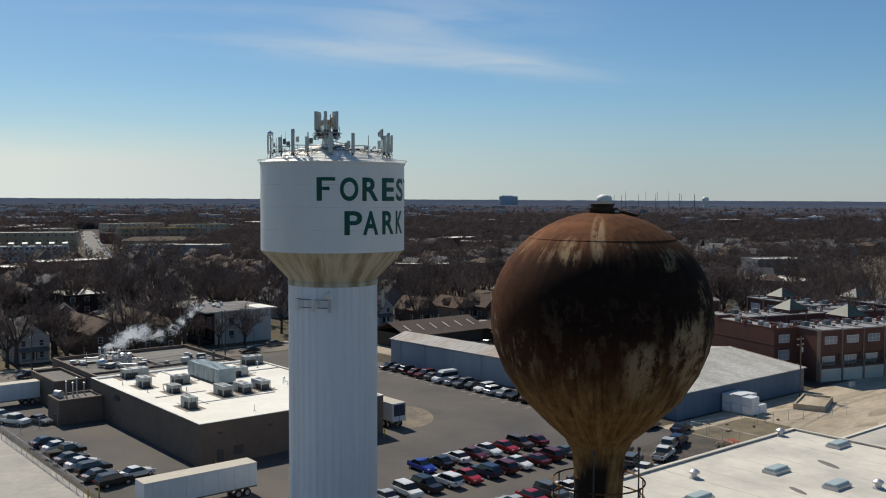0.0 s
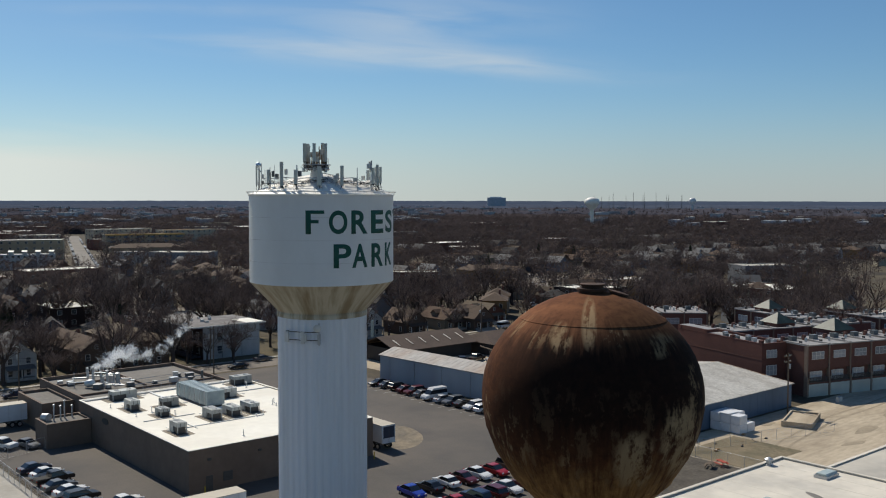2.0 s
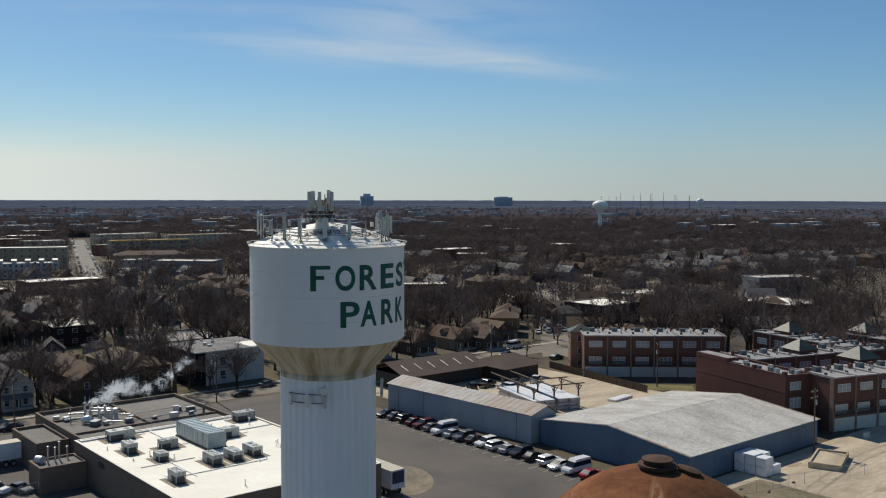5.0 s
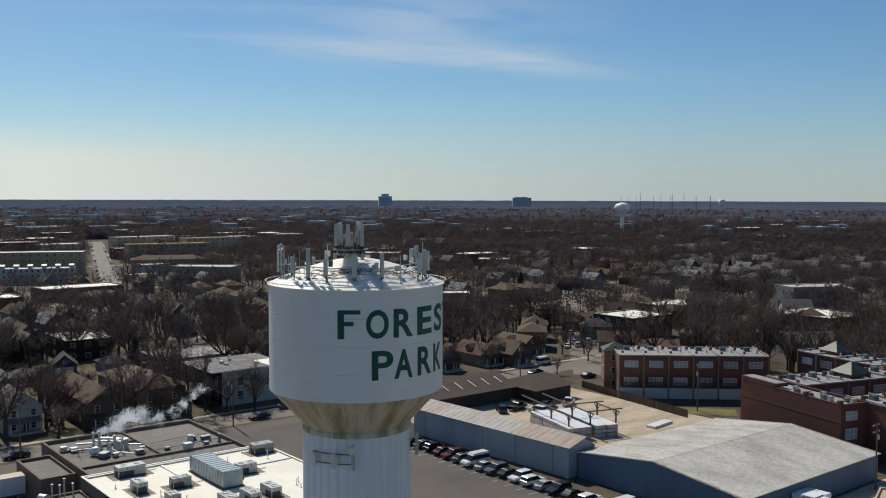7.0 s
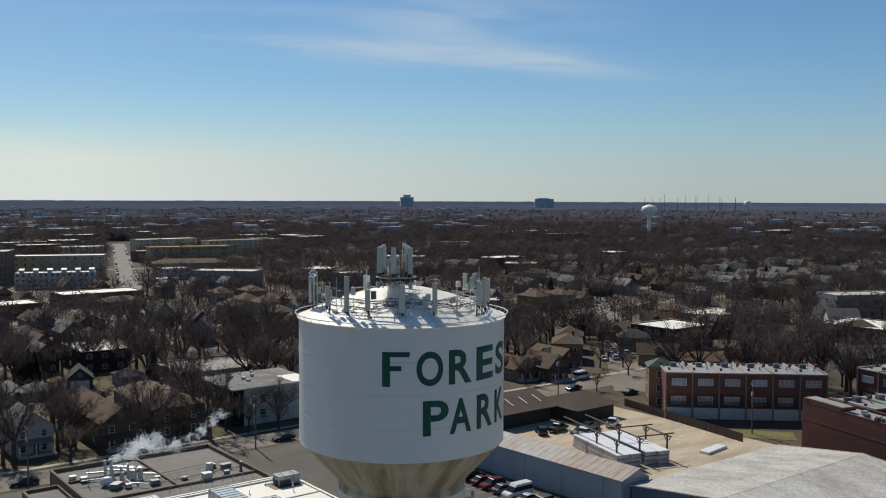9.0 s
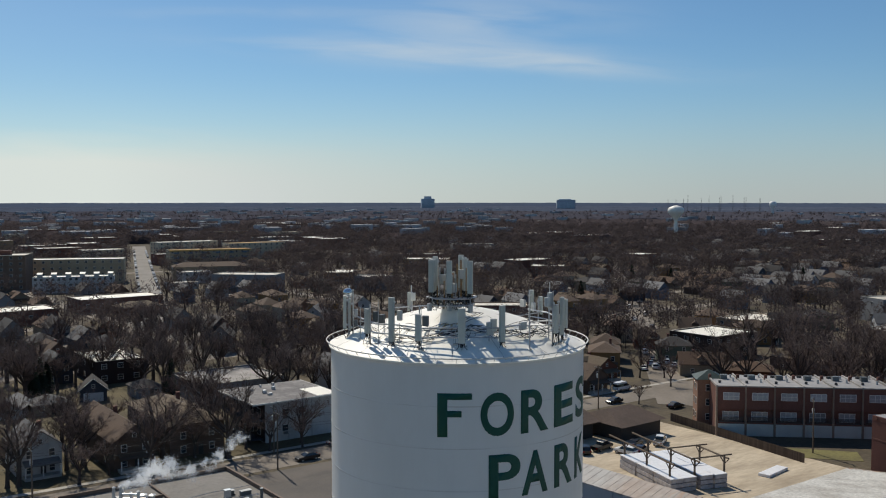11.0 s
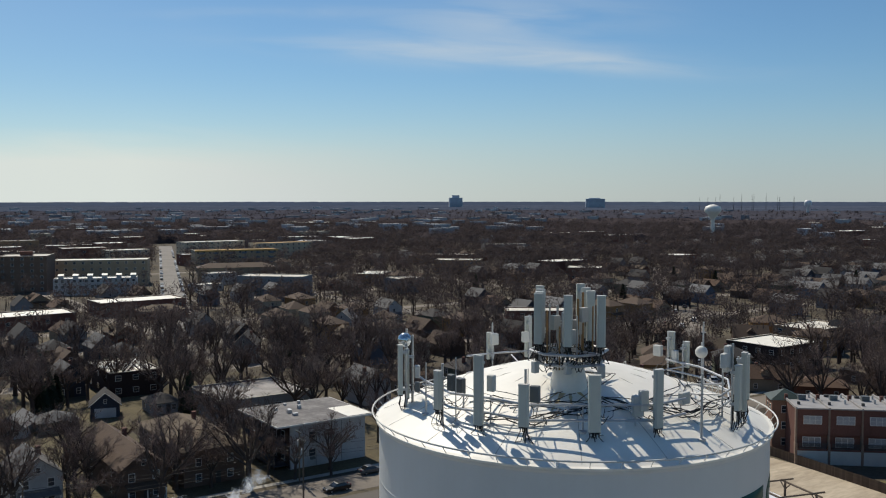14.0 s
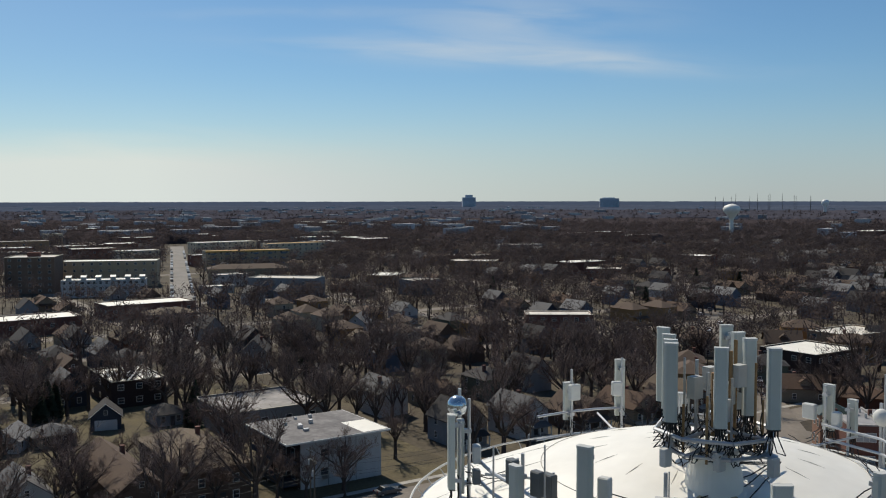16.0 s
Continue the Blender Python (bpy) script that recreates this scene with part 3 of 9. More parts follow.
def wrapped_text(word, size_h, spans, z0, radius):
    """Letters of the built-in font, made bold and bent round the tank; spans: start and end angle of each letter."""
    for ch, (a0, a1) in zip(word, spans):
        cu = bpy.data.curves.new("letter", "FONT")
        cu.body, cu.offset, cu.resolution_u = ch, {"F": 0.006, "P": 0.021, "T": 0.018}.get(ch, 0.027), 6
        ob = bpy.data.objects.new("letter_src", cu)
        me = bpy.data.meshes.new_from_object(ob)
        bpy.data.objects.remove(ob)
        bm = bmesh.new()
        bm.from_mesh(me)
        bpy.data.meshes.remove(me)
        xs, ys = [v.co.x for v in bm.verts], [v.co.y for v in bm.verts]
        lx, hx, ly, hy = min(xs), max(xs), min(ys), max(ys)
        for v in bm.verts:
            v.co = ((v.co.x - lx) / (hx - lx), (v.co.y - ly) / (hy - ly), 0)
        if ch == "F":
            # the middle arm is the shorter one
            for v in bm.verts:
                if v.co.x > 0.5 and 0.2 < v.co.y < 0.72:
                    v.co.x *= 0.70
        for cut in range(1, 12):
            bmesh.ops.bisect_plane(bm, geom=bm.verts[:] + bm.edges[:] + bm.faces[:], plane_co=(cut / 12, 0, 0), plane_no=(1, 0, 0))
        for v in bm.verts:
            a = radians(a0 + (a1 - a0) * v.co.x)
            v.co = (radius * math.cos(a), radius * math.sin(a), z0 + size_h * v.co.y)
        ret = bmesh.ops.extrude_face_region(bm, geom=bm.faces[:])
        for v in [g for g in ret["geom"] if isinstance(g, bmesh.types.BMVert)]:
            v.co.x *= (radius + 0.012) / radius
            v.co.y *= (radius + 0.012) / radius
        bmesh.ops.recalc_face_normals(bm, faces=bm.faces[:])
        part("letter", bm, M["green"], tower, "painted green letter")


wrapped_text("FOREST", 2.47, [(-135.1, -121.2), (-117.8, -103.6), (-100.4, -86.1), (-82.6, -67.6), (-64.4, -50.2), (-46.5, -32.5)], 36.58, 8.165)
wrapped_text("PARK", 2.52, [(-114.4, -100.5), (-99.9, -86.3), (-82.2, -68.2), (-65.2, -51.8)], 33.0, 8.165)

# ---------- rusted old water tower ----------
OX, OY = 24.35, 17.15
m = bpy.data.materials.new("rusted_tank_steel")
m.use_nodes = True
nt = m.node_tree
bsdf = nt.nodes["Principled BSDF"]
bsdf.inputs["Roughness"].default_value = 0.9
bsdf.inputs["Specular IOR Level"].default_value = 0.08
tc = nt.nodes.new("ShaderNodeTexCoord")


def rmap(scale_v):
    n = nt.nodes.new("ShaderNodeMapping")
    n.inputs["Scale"].default_value = scale_v
    nt.links.new(tc.outputs["Object"], n.inputs["Vector"])
    return n.outputs[0]


def rnoise(vec, sc, det=6.0, ro=0.6, dist=0.0):
    n = nt.nodes.new("ShaderNodeTexNoise")
    n.inputs["Scale"].default_value, n.inputs["Detail"].default_value = sc, det
    n.inputs["Roughness"].default_value, n.inputs["Distortion"].default_value = ro, dist
    nt.links.new(vec, n.inputs["Vector"])
    return n.outputs["Fac"]


def rrange(v, a, b, c=0.0, d=1.0):
    n = nt.nodes.new("ShaderNodeMapRange")
    for i, x in enumerate((a, b, c, d), 1):
        n.inputs[i].default_value = x
    nt.links.new(v, n.inputs[0])
    return n.outputs[0]


def rmath(op, a, b):
    n = nt.nodes.new("ShaderNodeMath")
    n.operation = op
    for i, v in enumerate((a, b)):
        if isinstance(v, (int, float)):
            n.inputs[i].default_value = v
        else:
            nt.links.new(v, n.inputs[i])
    return n.outputs[0]


def rmix(fac, a, b):
    n = nt.nodes.new("ShaderNodeMix")
    n.data_type = "RGBA"
    nt.links.new(fac, n.inputs["Factor"])
    for key, v in (("A", a), ("B", b)):
        if isinstance(v, tuple):
            n.inputs[key].default_value = (*v, 1)
        else:
            nt.links.new(v, n.inputs[key])
    return n.outputs["Result"]


sep = nt.nodes.new("ShaderNodeSeparateXYZ")
nt.links.new(tc.outputs["Object"], sep.inputs[0])
zz = sep.outputs["Z"]
round_v = round_streaks(nt, tc.outputs["Object"], 4.6, 0.2)
round_w = round_streaks(nt, tc.outputs["Object"], 4.2, 0.30)
grain = rnoise(rmap((1, 1, 1)), 2.6, 8.0, 0.72)
blot = rnoise(rmap((1, 1, 0.6)), 0.5, 5.0, 0.6, 0.4)
streak = rnoise(round_v, 3.0, 7.0, 0.68)
patch = rnoise(round_w, 1.5, 9.0, 0.70, 0.2)
ragged = rmath("ADD", rmath("MULTIPLY", patch, 0.66), rmath("MULTIPLY", grain, 0.34))
# across: grows round the flank turned from the sun, where shade is painted in
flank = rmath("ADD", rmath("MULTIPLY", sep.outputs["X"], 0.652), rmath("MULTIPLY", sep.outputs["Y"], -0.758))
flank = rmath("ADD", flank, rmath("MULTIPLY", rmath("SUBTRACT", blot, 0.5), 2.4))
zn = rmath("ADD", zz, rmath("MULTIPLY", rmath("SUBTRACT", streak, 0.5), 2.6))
rust = rmix(rrange(grain, 0.35, 0.65), (0.115, 0.045, 0.020), (0.050, 0.019, 0.011))
orange = rmix(rrange(blot, 0.40, 0.62), (0.25, 0.105, 0.050), (0.14, 0.056, 0.028))
orange = rmix(rrange(grain, 0.46, 0.66, 0.0, 0.55), orange, (0.085, 0.036, 0.022))
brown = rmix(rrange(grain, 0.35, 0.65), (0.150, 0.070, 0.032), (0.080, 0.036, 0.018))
# orange rust goes brown by shade painted on the flank away from the sun
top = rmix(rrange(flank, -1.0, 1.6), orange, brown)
low = rmix(rrange(rmath("ADD", rmath("MULTIPLY", streak, 0.55), rmath("MULTIPLY", grain, 0.45)), 0.38, 0.62), (0.44, 0.245, 0.092), (0.13, 0.056, 0.021))
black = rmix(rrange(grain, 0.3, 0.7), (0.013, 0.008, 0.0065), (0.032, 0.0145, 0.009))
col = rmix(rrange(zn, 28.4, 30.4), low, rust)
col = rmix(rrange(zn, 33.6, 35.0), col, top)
# near-black soot weathering plus painted shade in a broad belt, open towards the sunny flank
sooty_shade_belt = rmath("MULTIPLY", rmath("MULTIPLY", rrange(zn, 30.4, 32.0), rrange(zn, 35.6, 34.3)), rrange(flank, -4.2, -2.0))
col = rmix(sooty_shade_belt, col, black)
# remains of the old pale paint: (across, height, half width, half height, strength) of each worn field
flake = rrange(ragged, 0.46, 0.53)
fewer = rrange(ragged, 0.52, 0.56)
raw_flank = rmath("ADD", rmath("MULTIPLY", sep.outputs["X"], 0.652), rmath("MULTIPLY", sep.outputs["Y"], -0.758))


def field(f0, z0, wf, hz):
    a = rmath("DIVIDE", rmath("SUBTRACT", raw_flank, f0), wf)
    b = rmath("DIVIDE", rmath("SUBTRACT", zz, z0), hz)
    return rrange(rmath("ADD", rmath("MULTIPLY", a, a), rmath("MULTIPLY", b, b)), 1.5, 0.5)


for f0, z0, wf, hz, thin in ((1.65, 30.3, 0.75, 1.15, 0), (3.45, 30.9, 0.8, 1.5, 0), (-3.3, 30.6, 0.8, 1.1, 1), (-0.85, 29.8, 0.3, 0.8, 1), (2.6, 34.6, 0.6, 0.4, 1), (3.9, 32.9, 0.35, 0.8, 1),
                             (-0.12, 35.4, 0.28, 0.8, 0), (-1.2, 34.9, 0.4, 0.5, 0), (-2.5, 35.0, 0.9, 0.5, 1), (0.9, 35.0, 0.5, 0.35, 1), (-4.2, 31.5, 0.35, 1.8, 1)):
    col = rmix(rmath("MULTIPLY", fewer if thin else flake, rmath("MULTIPLY", field(f0, z0, wf, hz), 0.42 if thin else 0.85)), col, (0.42, 0.285, 0.155))
col = rmix(rmath("MULTIPLY", fewer, rrange(zz, 33.6, 30.5, 0.0, 0.28)), col, (0.30, 0.19, 0.10))
col = rmix(rmath("MULTIPLY", rrange(streak, 0.57, 0.70), rrange(zz, 33.0, 29.5, 0.0, 0.75)), col, (0.05, 0.022, 0.011))
# the neck keeps dark scale in patches
col = rmix(rmath("MULTIPLY", rrange(blot, 0.40, 0.52), rrange(zz, 26.5, 25.7)), col, (0.030, 0.020, 0.015))
nt.links.new(col, bsdf.inputs["Base Color"])
bn = nt.nodes.new("ShaderNodeBump")
bn.inputs["Strength"].default_value, bn.inputs["Distance"].default_value = 0.35, 0.04
nt.links.new(grain, bn.inputs["Height"])
nt.links.new(bn.outputs[0], bsdf.inputs["Normal"])
M["rusted"] = m

old = thing("old_water_tower", "disused rusted spherical water tower with peeling pale paint", "water tower", Matrix.Translation((OX, OY, 0)))
bm = fresh()
prof = [(1.02, 0.0), (1.02, 24.0), (1.04, 25.4), (1.12, 26.2), (1.45, 26.85), (2.15, 27.45), (3.35, 28.65), (4.05, 29.75), (4.45, 30.75), (4.62, 31.7), (4.62, 32.2)]
prof += [(4.62 * math.cos(radians(a)), 32.2 + 4.05 * math.sin(radians(a)) + 0.17 * math.sin(radians(a)) ** 4) for a in range(6, 90, 6)] + [(0, 36.42)]
lathe(bm, prof, 96)
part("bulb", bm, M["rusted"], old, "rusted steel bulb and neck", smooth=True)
for r, z, tilt in ((3.015, 35.33, 53), (3.35, 28.65, -42), (1.22, 26.4, -28), (1.05, 25.2, 0)):
    bm = fresh()
    nr, nz = math.cos(radians(tilt)), math.sin(radians(tilt))
    lathe(bm, [(r + nr * out + nz * along, z + nz * out - nr * along) for along, out in ((0.05, -0.02), (0.035, 0.012), (-0.035, 0.012), (-0.05, -0.02))], 96)
    part("plate_seam", bm, M["rusted"], old)
bm = fresh()
lathe(bm, [(0.52, 36.15), (0.52, 36.48), (0.66, 36.48), (0.66, 36.57), (0.47, 36.57), (0.47, 36.68), (0.53, 36.69), (0.53, 36.75), (0, 36.79)], 40)
part("roof_hatch", bm, M["hatch"], old, "flanged rusted roof hatch")
bm = fresh()
lathe(bm, [(0.36, -0.25), (0.36, 0.03), (0.42, 0.03), (0.42, 0.10), (0, 0.15)], 32)
part("manway_cover", bm, M["hatch"], old, "round bolted manway cover", loc=pose(0.80, -0.72, 36.30, 11, 11, 0))
bm = fresh()
# ladder rungs up one flank, and a light ring walkway round the neck
NRW = 40
for z in (24.3, 25.0):
    wire(bm, [Vector((1.95 * math.cos(k * math.tau / NRW), 1.95 * math.sin(k * math.tau / NRW), z)) for k in range(NRW + 1)], 0.035, 6)
for k in range(8):
    a = k * math.tau / 8 + 0.2
    c, s = math.cos(a), math.sin(a)
    tube(bm, (1.95 * c, 1.95 * s, 23.3), (1.95 * c, 1.95 * s, 25.05), 0.03, 5)
    tube(bm, (1.0 * c, 1.0 * s, 23.4), (1.95 * c, 1.95 * s, 23.6), 0.04, 5)
part("neck_railing", bm, M["rusted"], old, "bent rusted ring rail round the neck")
bm = fresh()
lathe(bm, [(1.02, 23.42), (2.0, 23.5), (2.0, 23.56), (1.02, 23.56)], 40)
part("neck_platform", bm, M["rusted"], old)
for a in (radians(-145), radians(-80)):
    bm = fresh()
    c, s = math.cos(a), math.sin(a)
    tube(bm, (1.9 * c, 1.9 * s, 23.5), (1.9 * c, 1.9 * s, 26.6), 0.035, 6)
    tube(bm, (1.9 * c, 1.9 * s, 26.6), (1.9 * c, 1.9 * s, 26.75), 0.07, 6)
    part("lamp_post", bm, M["steel_dark"], old, "short post on the neck platform")

# ---------- aerials and gear on the tank roof ----------
def polar(a, r, z):
    return Vector((TX + r * math.cos(radians(a)), TY + r * math.sin(radians(a)), z))


def panel_mesh(w, h, d):
    bm = fresh()
    pts = [(-w / 2, d * 0.5), (-w / 2, -d * 0.25), (-w / 2 + 0.05, -d * 0.5), (w / 2 - 0.05, -d * 0.5), (w / 2, -d * 0.25), (w / 2, d * 0.5)]
    prism(bm, pts, "z", 0, h)
    return bm


def panel_aerial(a, r, z0, h, w=0.34, lean=0.0, boxes=(), mast=None, face=None, label="grey panel aerial on a steel mast", at=None, base=None):
    """A sector panel on its own mast: radome, end cap, plugs, brackets, mast, radio boxes behind it."""
    p = at if at is not None else polar(a, r, z0)
    face = a if face is None else face
    zb = dome_z(r) if base is None else base
    t = thing("panel_aerial", label, "antenna", Matrix.Translation((p.x, p.y, z0)) @ pose(0, 0, 0, 0, 0, face + 90), group="aerials on the tank roof")
    part("radome", panel_mesh(w, h, 0.19), M["panel_grey"], t, "pale grey radome")
    bm = fresh()
    box(bm, -w / 2 + 0.02, w / 2 - 0.02, -0.08, 0.09, -0.04, 0)
    part("end_cap", bm, M["cable"], t, "black plastic end cap")
    bm = fresh()
    prism(bm, [(-w / 2 - 0.008, 0.1), (-w / 2 - 0.008, -0.05), (-w / 2 + 0.045, -0.103), (w / 2 - 0.045, -0.103), (w / 2 + 0.008, -0.05), (w / 2 + 0.008, 0.1)], "z", h - 0.05, h + 0.012)
    part("top_cap", bm, M["box_light"], t, "pale moulded top cap")
    bm = fresh()
    tube(bm, (0, 0, -0.04), (0, 0, -0.2), 0.022, 6)
    plug = part("connector", bm, M["cable"], t, "black cable plug", loc=(-w / 2 + 0.06, 0, 0))
    for i in range(1, 4):
        twin(plug, (-w / 2 + 0.06 + i * (w - 0.12) / 3, 0, 0))
    drop = min(max(z0 - zb - 0.15, 0.25), 0.9)
    for i in range(3):
        x = -w / 2 + 0.06 + i * (w - 0.12) / 2
        bm = fresh()
        side = 0.12 * (i - 1) + 0.03 * math.sin(z0 * 37 + i)
        wire(bm, [Vector((x, 0, -0.18)), Vector((x + side, -0.05, -0.18 - drop * 0.5)), Vector((x + side * 2.0, 0.02, -0.18 - drop * 0.85)), Vector((side * 1.4, 0.16, -0.18 - drop * 0.8)), Vector((0.05 * (i - 1), 0.2, -0.1 - drop * 0.3)), Vector((0.05 * (i - 1), 0.19, 0.35))], 0.016, 5)
        part("jumper_cable", bm, M["cable"], t, "looped black jumper cable")
    bm = fresh()
    tube(bm, (0, 0.24, zb - z0 - 0.1), (0, 0.24, mast if mast else h * 0.92), 0.045, 8)
    part("mast", bm, M["galv"], t, "galvanised mast pipe")
    for z in (0.22, h - 0.3):
        bm = fresh()
        box(bm, -0.09, 0.09, 0.08, 0.3, z - 0.05, z + 0.05)
        part("bracket", bm, M["galv"], t)
    for bx, bz, bw, bh, dark in boxes:
        bm = fresh()
        box(bm, bx - bw / 2, bx + bw / 2, 0.3, 0.52, bz, bz + bh)
        bevelled(bm, 0.03)
        part("radio_unit", bm, M["box_grey"] if dark else M["box_light"], t, "finned radio unit")
    bm = fresh()
    lathe(bm, [(0.2, 0), (0.2, 0.06), (0.08, 0.1), (0.06, 0.16)], 12)
    part("base_plate", bm, M["galv"], t, loc=(0, 0.24, zb - z0 - 0.06))
    return t


panel_aerial(150, 6.85, 41.55, 2.0, boxes=((0.4, 0.9, 0.35, 0.5, False), (0.35, 0.3, 0.3, 0.4, True)), mast=2.6, label="tall panel aerial carrying a round dish and radio boxes")
panel_aerial(153, 7.15, 41.75, 2.05, w=0.3, label="slim dark panel aerial beside the dish")
panel_aerial(-177, 7.0, 41.9, 1.45, boxes=((0.34, 0.7, 0.34, 0.62, True),), mast=1.7)
panel_aerial(-161, 6.85, 41.6, 2.55, w=0.36, boxes=((0.3, 1.2, 0.3, 0.6, False),))
panel_aerial(-145.5, 7.05, 41.8, 1.5, w=0.36, boxes=((0.3, 0.8, 0.36, 0.6, True),), mast=2.0)
panel_aerial(-125, 6.75, 41.65, 2.0, w=0.44)
panel_aerial(-104, 6.6, 41.65, 2.1, w=0.34, boxes=((-0.36, 0.55, 0.34, 0.75, False),))
panel_aerial(-73, 7.25, 41.9, 1.7, w=0.34, boxes=((-0.35, 1.6, 0.4, 0.55, False), (0.0, 1.5, 0.4, 0.9, False)), mast=2.5, label="panel aerial in a crowded cluster with radio boxes")
panel_aerial(-66, 7.2, 41.7, 2.25, w=0.3, boxes=((0.3, 0.6, 0.3, 0.6, False),))
panel_aerial(-59, 7.14, 42.0, 1.75, w=0.3, boxes=((0.3, 0.3, 0.3, 0.5, True),))
panel_aerial(82, 6.8, 42.0, 1.3, w=0.34, boxes=((0.0, 0.75, 0.4, 0.55, False),), mast=1.8, label="pale aerial with a boxed radio on the far rim")
panel_aerial(65, 6.8, 42.0, 2.0, w=0.34, boxes=((0.25, 0.8, 0.35, 0.5, False),), mast=2.1)
panel_aerial(4, 6.8, 42.1, 1.5, w=0.36, boxes=((0.45, 0.35, 0.45, 0.5, False),), mast=1.5)
panel_aerial(-2, 7.0, 42.0, 1.2, w=0.3, boxes=((0.3, 0.3, 0.3, 0.5, False),))

# lone radio boxes on stands
for a, r, z, w, h, dark in ((-177, 5.9, 42.35, 0.42, 0.6, True), (174, 6.3, 42.5, 0.34, 0.65, True), (-84, 5.7, 42.1, 0.5, 0.45, False), (-109, 6.1, 42.0, 0.42, 0.75, False), (47, 6.9, 42.3, 0.5, 0.5, False), (-68, 6.6, 43.2, 0.5, 0.45, False)):
    p = polar(a, r, z)
    st = thing("radio_box", "finned radio unit on a pipe stand on the tank roof", "radio unit", Matrix.Translation(p) @ pose(0, 0, 0, 0, 0, a + 90), group="radio boxes on the tank roof")
    bm = fresh()
    box(bm, -w / 2, w / 2, -0.12, 0.12, 0, h)
    bevelled(bm, 0.03)
    part("housing", bm, M["box_grey"] if dark else M["box_light"], st)
    bm = fresh()
    tube(bm, (0, 0.16, dome_z(r) - z - 0.05), (0, 0.16, h), 0.035, 7)
    part("stand", bm, M["galv"], st)

# round dishes
def dish(a, r, z, rad, label, face):
    p = polar(a, r, z)
    d = thing("dish_antenna", label, "dish antenna", Matrix.Translation(p) @ pose(0, 0, 0, 0, 0, face + 90), group="round dishes on the tank roof")
    bm = fresh()
    prof = [(0, -rad * 0.75), (rad * 0.55, -rad * 0.62), (rad * 0.88, -rad * 0.32), (rad, 0.0), (rad, 0.1), (rad * 0.7, 0.26), (0, 0.34)]
    lathe(bm, prof, 28)
    bmesh.ops.rotate(bm, verts=bm.verts[:], matrix=Matrix.Rotation(radians(-90), 3, "X"))
    bmesh.ops.recalc_face_normals(bm, faces=bm.faces[:])
    part("radome", bm, M["dish_steel"] if rad > 0.28 else M["frame_white"], d, "shining domed cover", smooth=True)
    bm = fresh()
    tube(bm, (0.0, 0.42, dome_z(r) - z - 0.05), (0.0, 0.42, rad * 1.4), 0.05, 8)
    tube(bm, (0, 0.3, 0), (0, 0.42, 0), 0.08, 8)
    part("mast", bm, M["galv"], d)


dish(150, 6.95, 43.95, 0.29, "shining round dish on top of a mast", 225)
dish(-14, 6.6, 42.95, 0.27, "small white ball-shaped dish on a pipe", 215)

# plain poles and lightning rods
for a, r, top, rad in ((-91, 7.1, 43.55, 0.05), (-145, 6.7, 43.8, 0.02), (-14, 6.7, 44.3, 0.045), (-172, 6.6, 43.9, 0.025), (-160, 6.2, 42.6, 0.03), (-128, 6.2, 42.6, 0.03), (170, 6.6, 43.4, 0.03)):
    bm = fresh()
    p = polar(a, r, 0)
    tube(bm, (0, 0, dome_z(r) - 0.05), (0, 0, top), rad, 8, r2=rad * 0.8)
    lathe(bm, [(0.16, dome_z(r) - 0.06), (0.16, dome_z(r) + 0.03), (rad, dome_z(r) + 0.06)], 10)
    tagged(part("antenna_pole", bm, M["galv"], loc=(p.x, p.y, 0)), "slim galvanised pole standing on the tank roof", "pole", "poles on the tank roof")

# ring of handrail pipes that ties the masts together
ring_a = [150, 164, -177, -161, -145.5, -125, -104, -91]
for z_off, nm in ((0.95, "upper"), (0.4, "lower")):
    bm = fresh()
    pts = [polar(a, 6.35, dome_z(6.35) + z_off + (0.1 if i % 2 else 0)) for i, a in enumerate(ring_a)]
    wire(bm, pts, 0.05, 7)
    tagged(part("mount_rail", bm, M["galv"]), "galvanised pipe rail tying the aerial masts", "rail", "mount rails on the tank roof")
for z_off in (0.9, 0.45):
    bm = fresh()
    wire(bm, [polar(a, 6.5, dome_z(6.5) + z_off) for a in (-73, -59, -40, -14, 4)], 0.045, 7)
    tagged(part("mount_rail", bm, M["galv"]), "galvanised pipe rail tying the aerial masts", "rail", "mount rails on the tank roof")
bm = fresh()
wire(bm, [polar(a, 6.6, dome_z(6.6) + 0.95) for a in (65, 74, 82, 95)], 0.045, 7)
wire(bm, [polar(a, 6.6, dome_z(6.6) + 0.15) for a in (65, 74, 82, 95)], 0.045, 7)
tagged(part("mount_rail", bm, M["galv"]), "galvanised pipe rail on the far rim", "rail", "mount rails on the tank roof")
for a in (157, -168, -152, -134, -112, -97, -66, -45, -8, 74):
    bm = fresh()
    tube(bm, polar(a, 6.3, dome_z(6.3) + 0.75), polar(a + 3, 4.7, dome_z(4.7)), 0.04, 6)
    q = polar(a + 3, 4.7, dome_z(4.7))
    box(bm, q.x - 0.14, q.x + 0.14, q.y - 0.14, q.y + 0.14, q.z - 0.05, q.z + 0.03)
    tagged(part("brace", bm, M["galv"]), "slanting pipe brace down to the tank roof", "brace", "braces on the tank roof")

# ---- central cluster ----
V_AHEAD, V_RIGHT = Vector((0.731, 0.682, 0)), Vector((0.682, -0.731, 0))


def hubp(r, f_, z):
    q = Vector((HX, HY, 0)) + V_RIGHT * r + V_AHEAD * f_
    return Vector((q.x, q.y, z))


HX, HY, HZ = TX - 2.08, TY - 2.22, 0.45


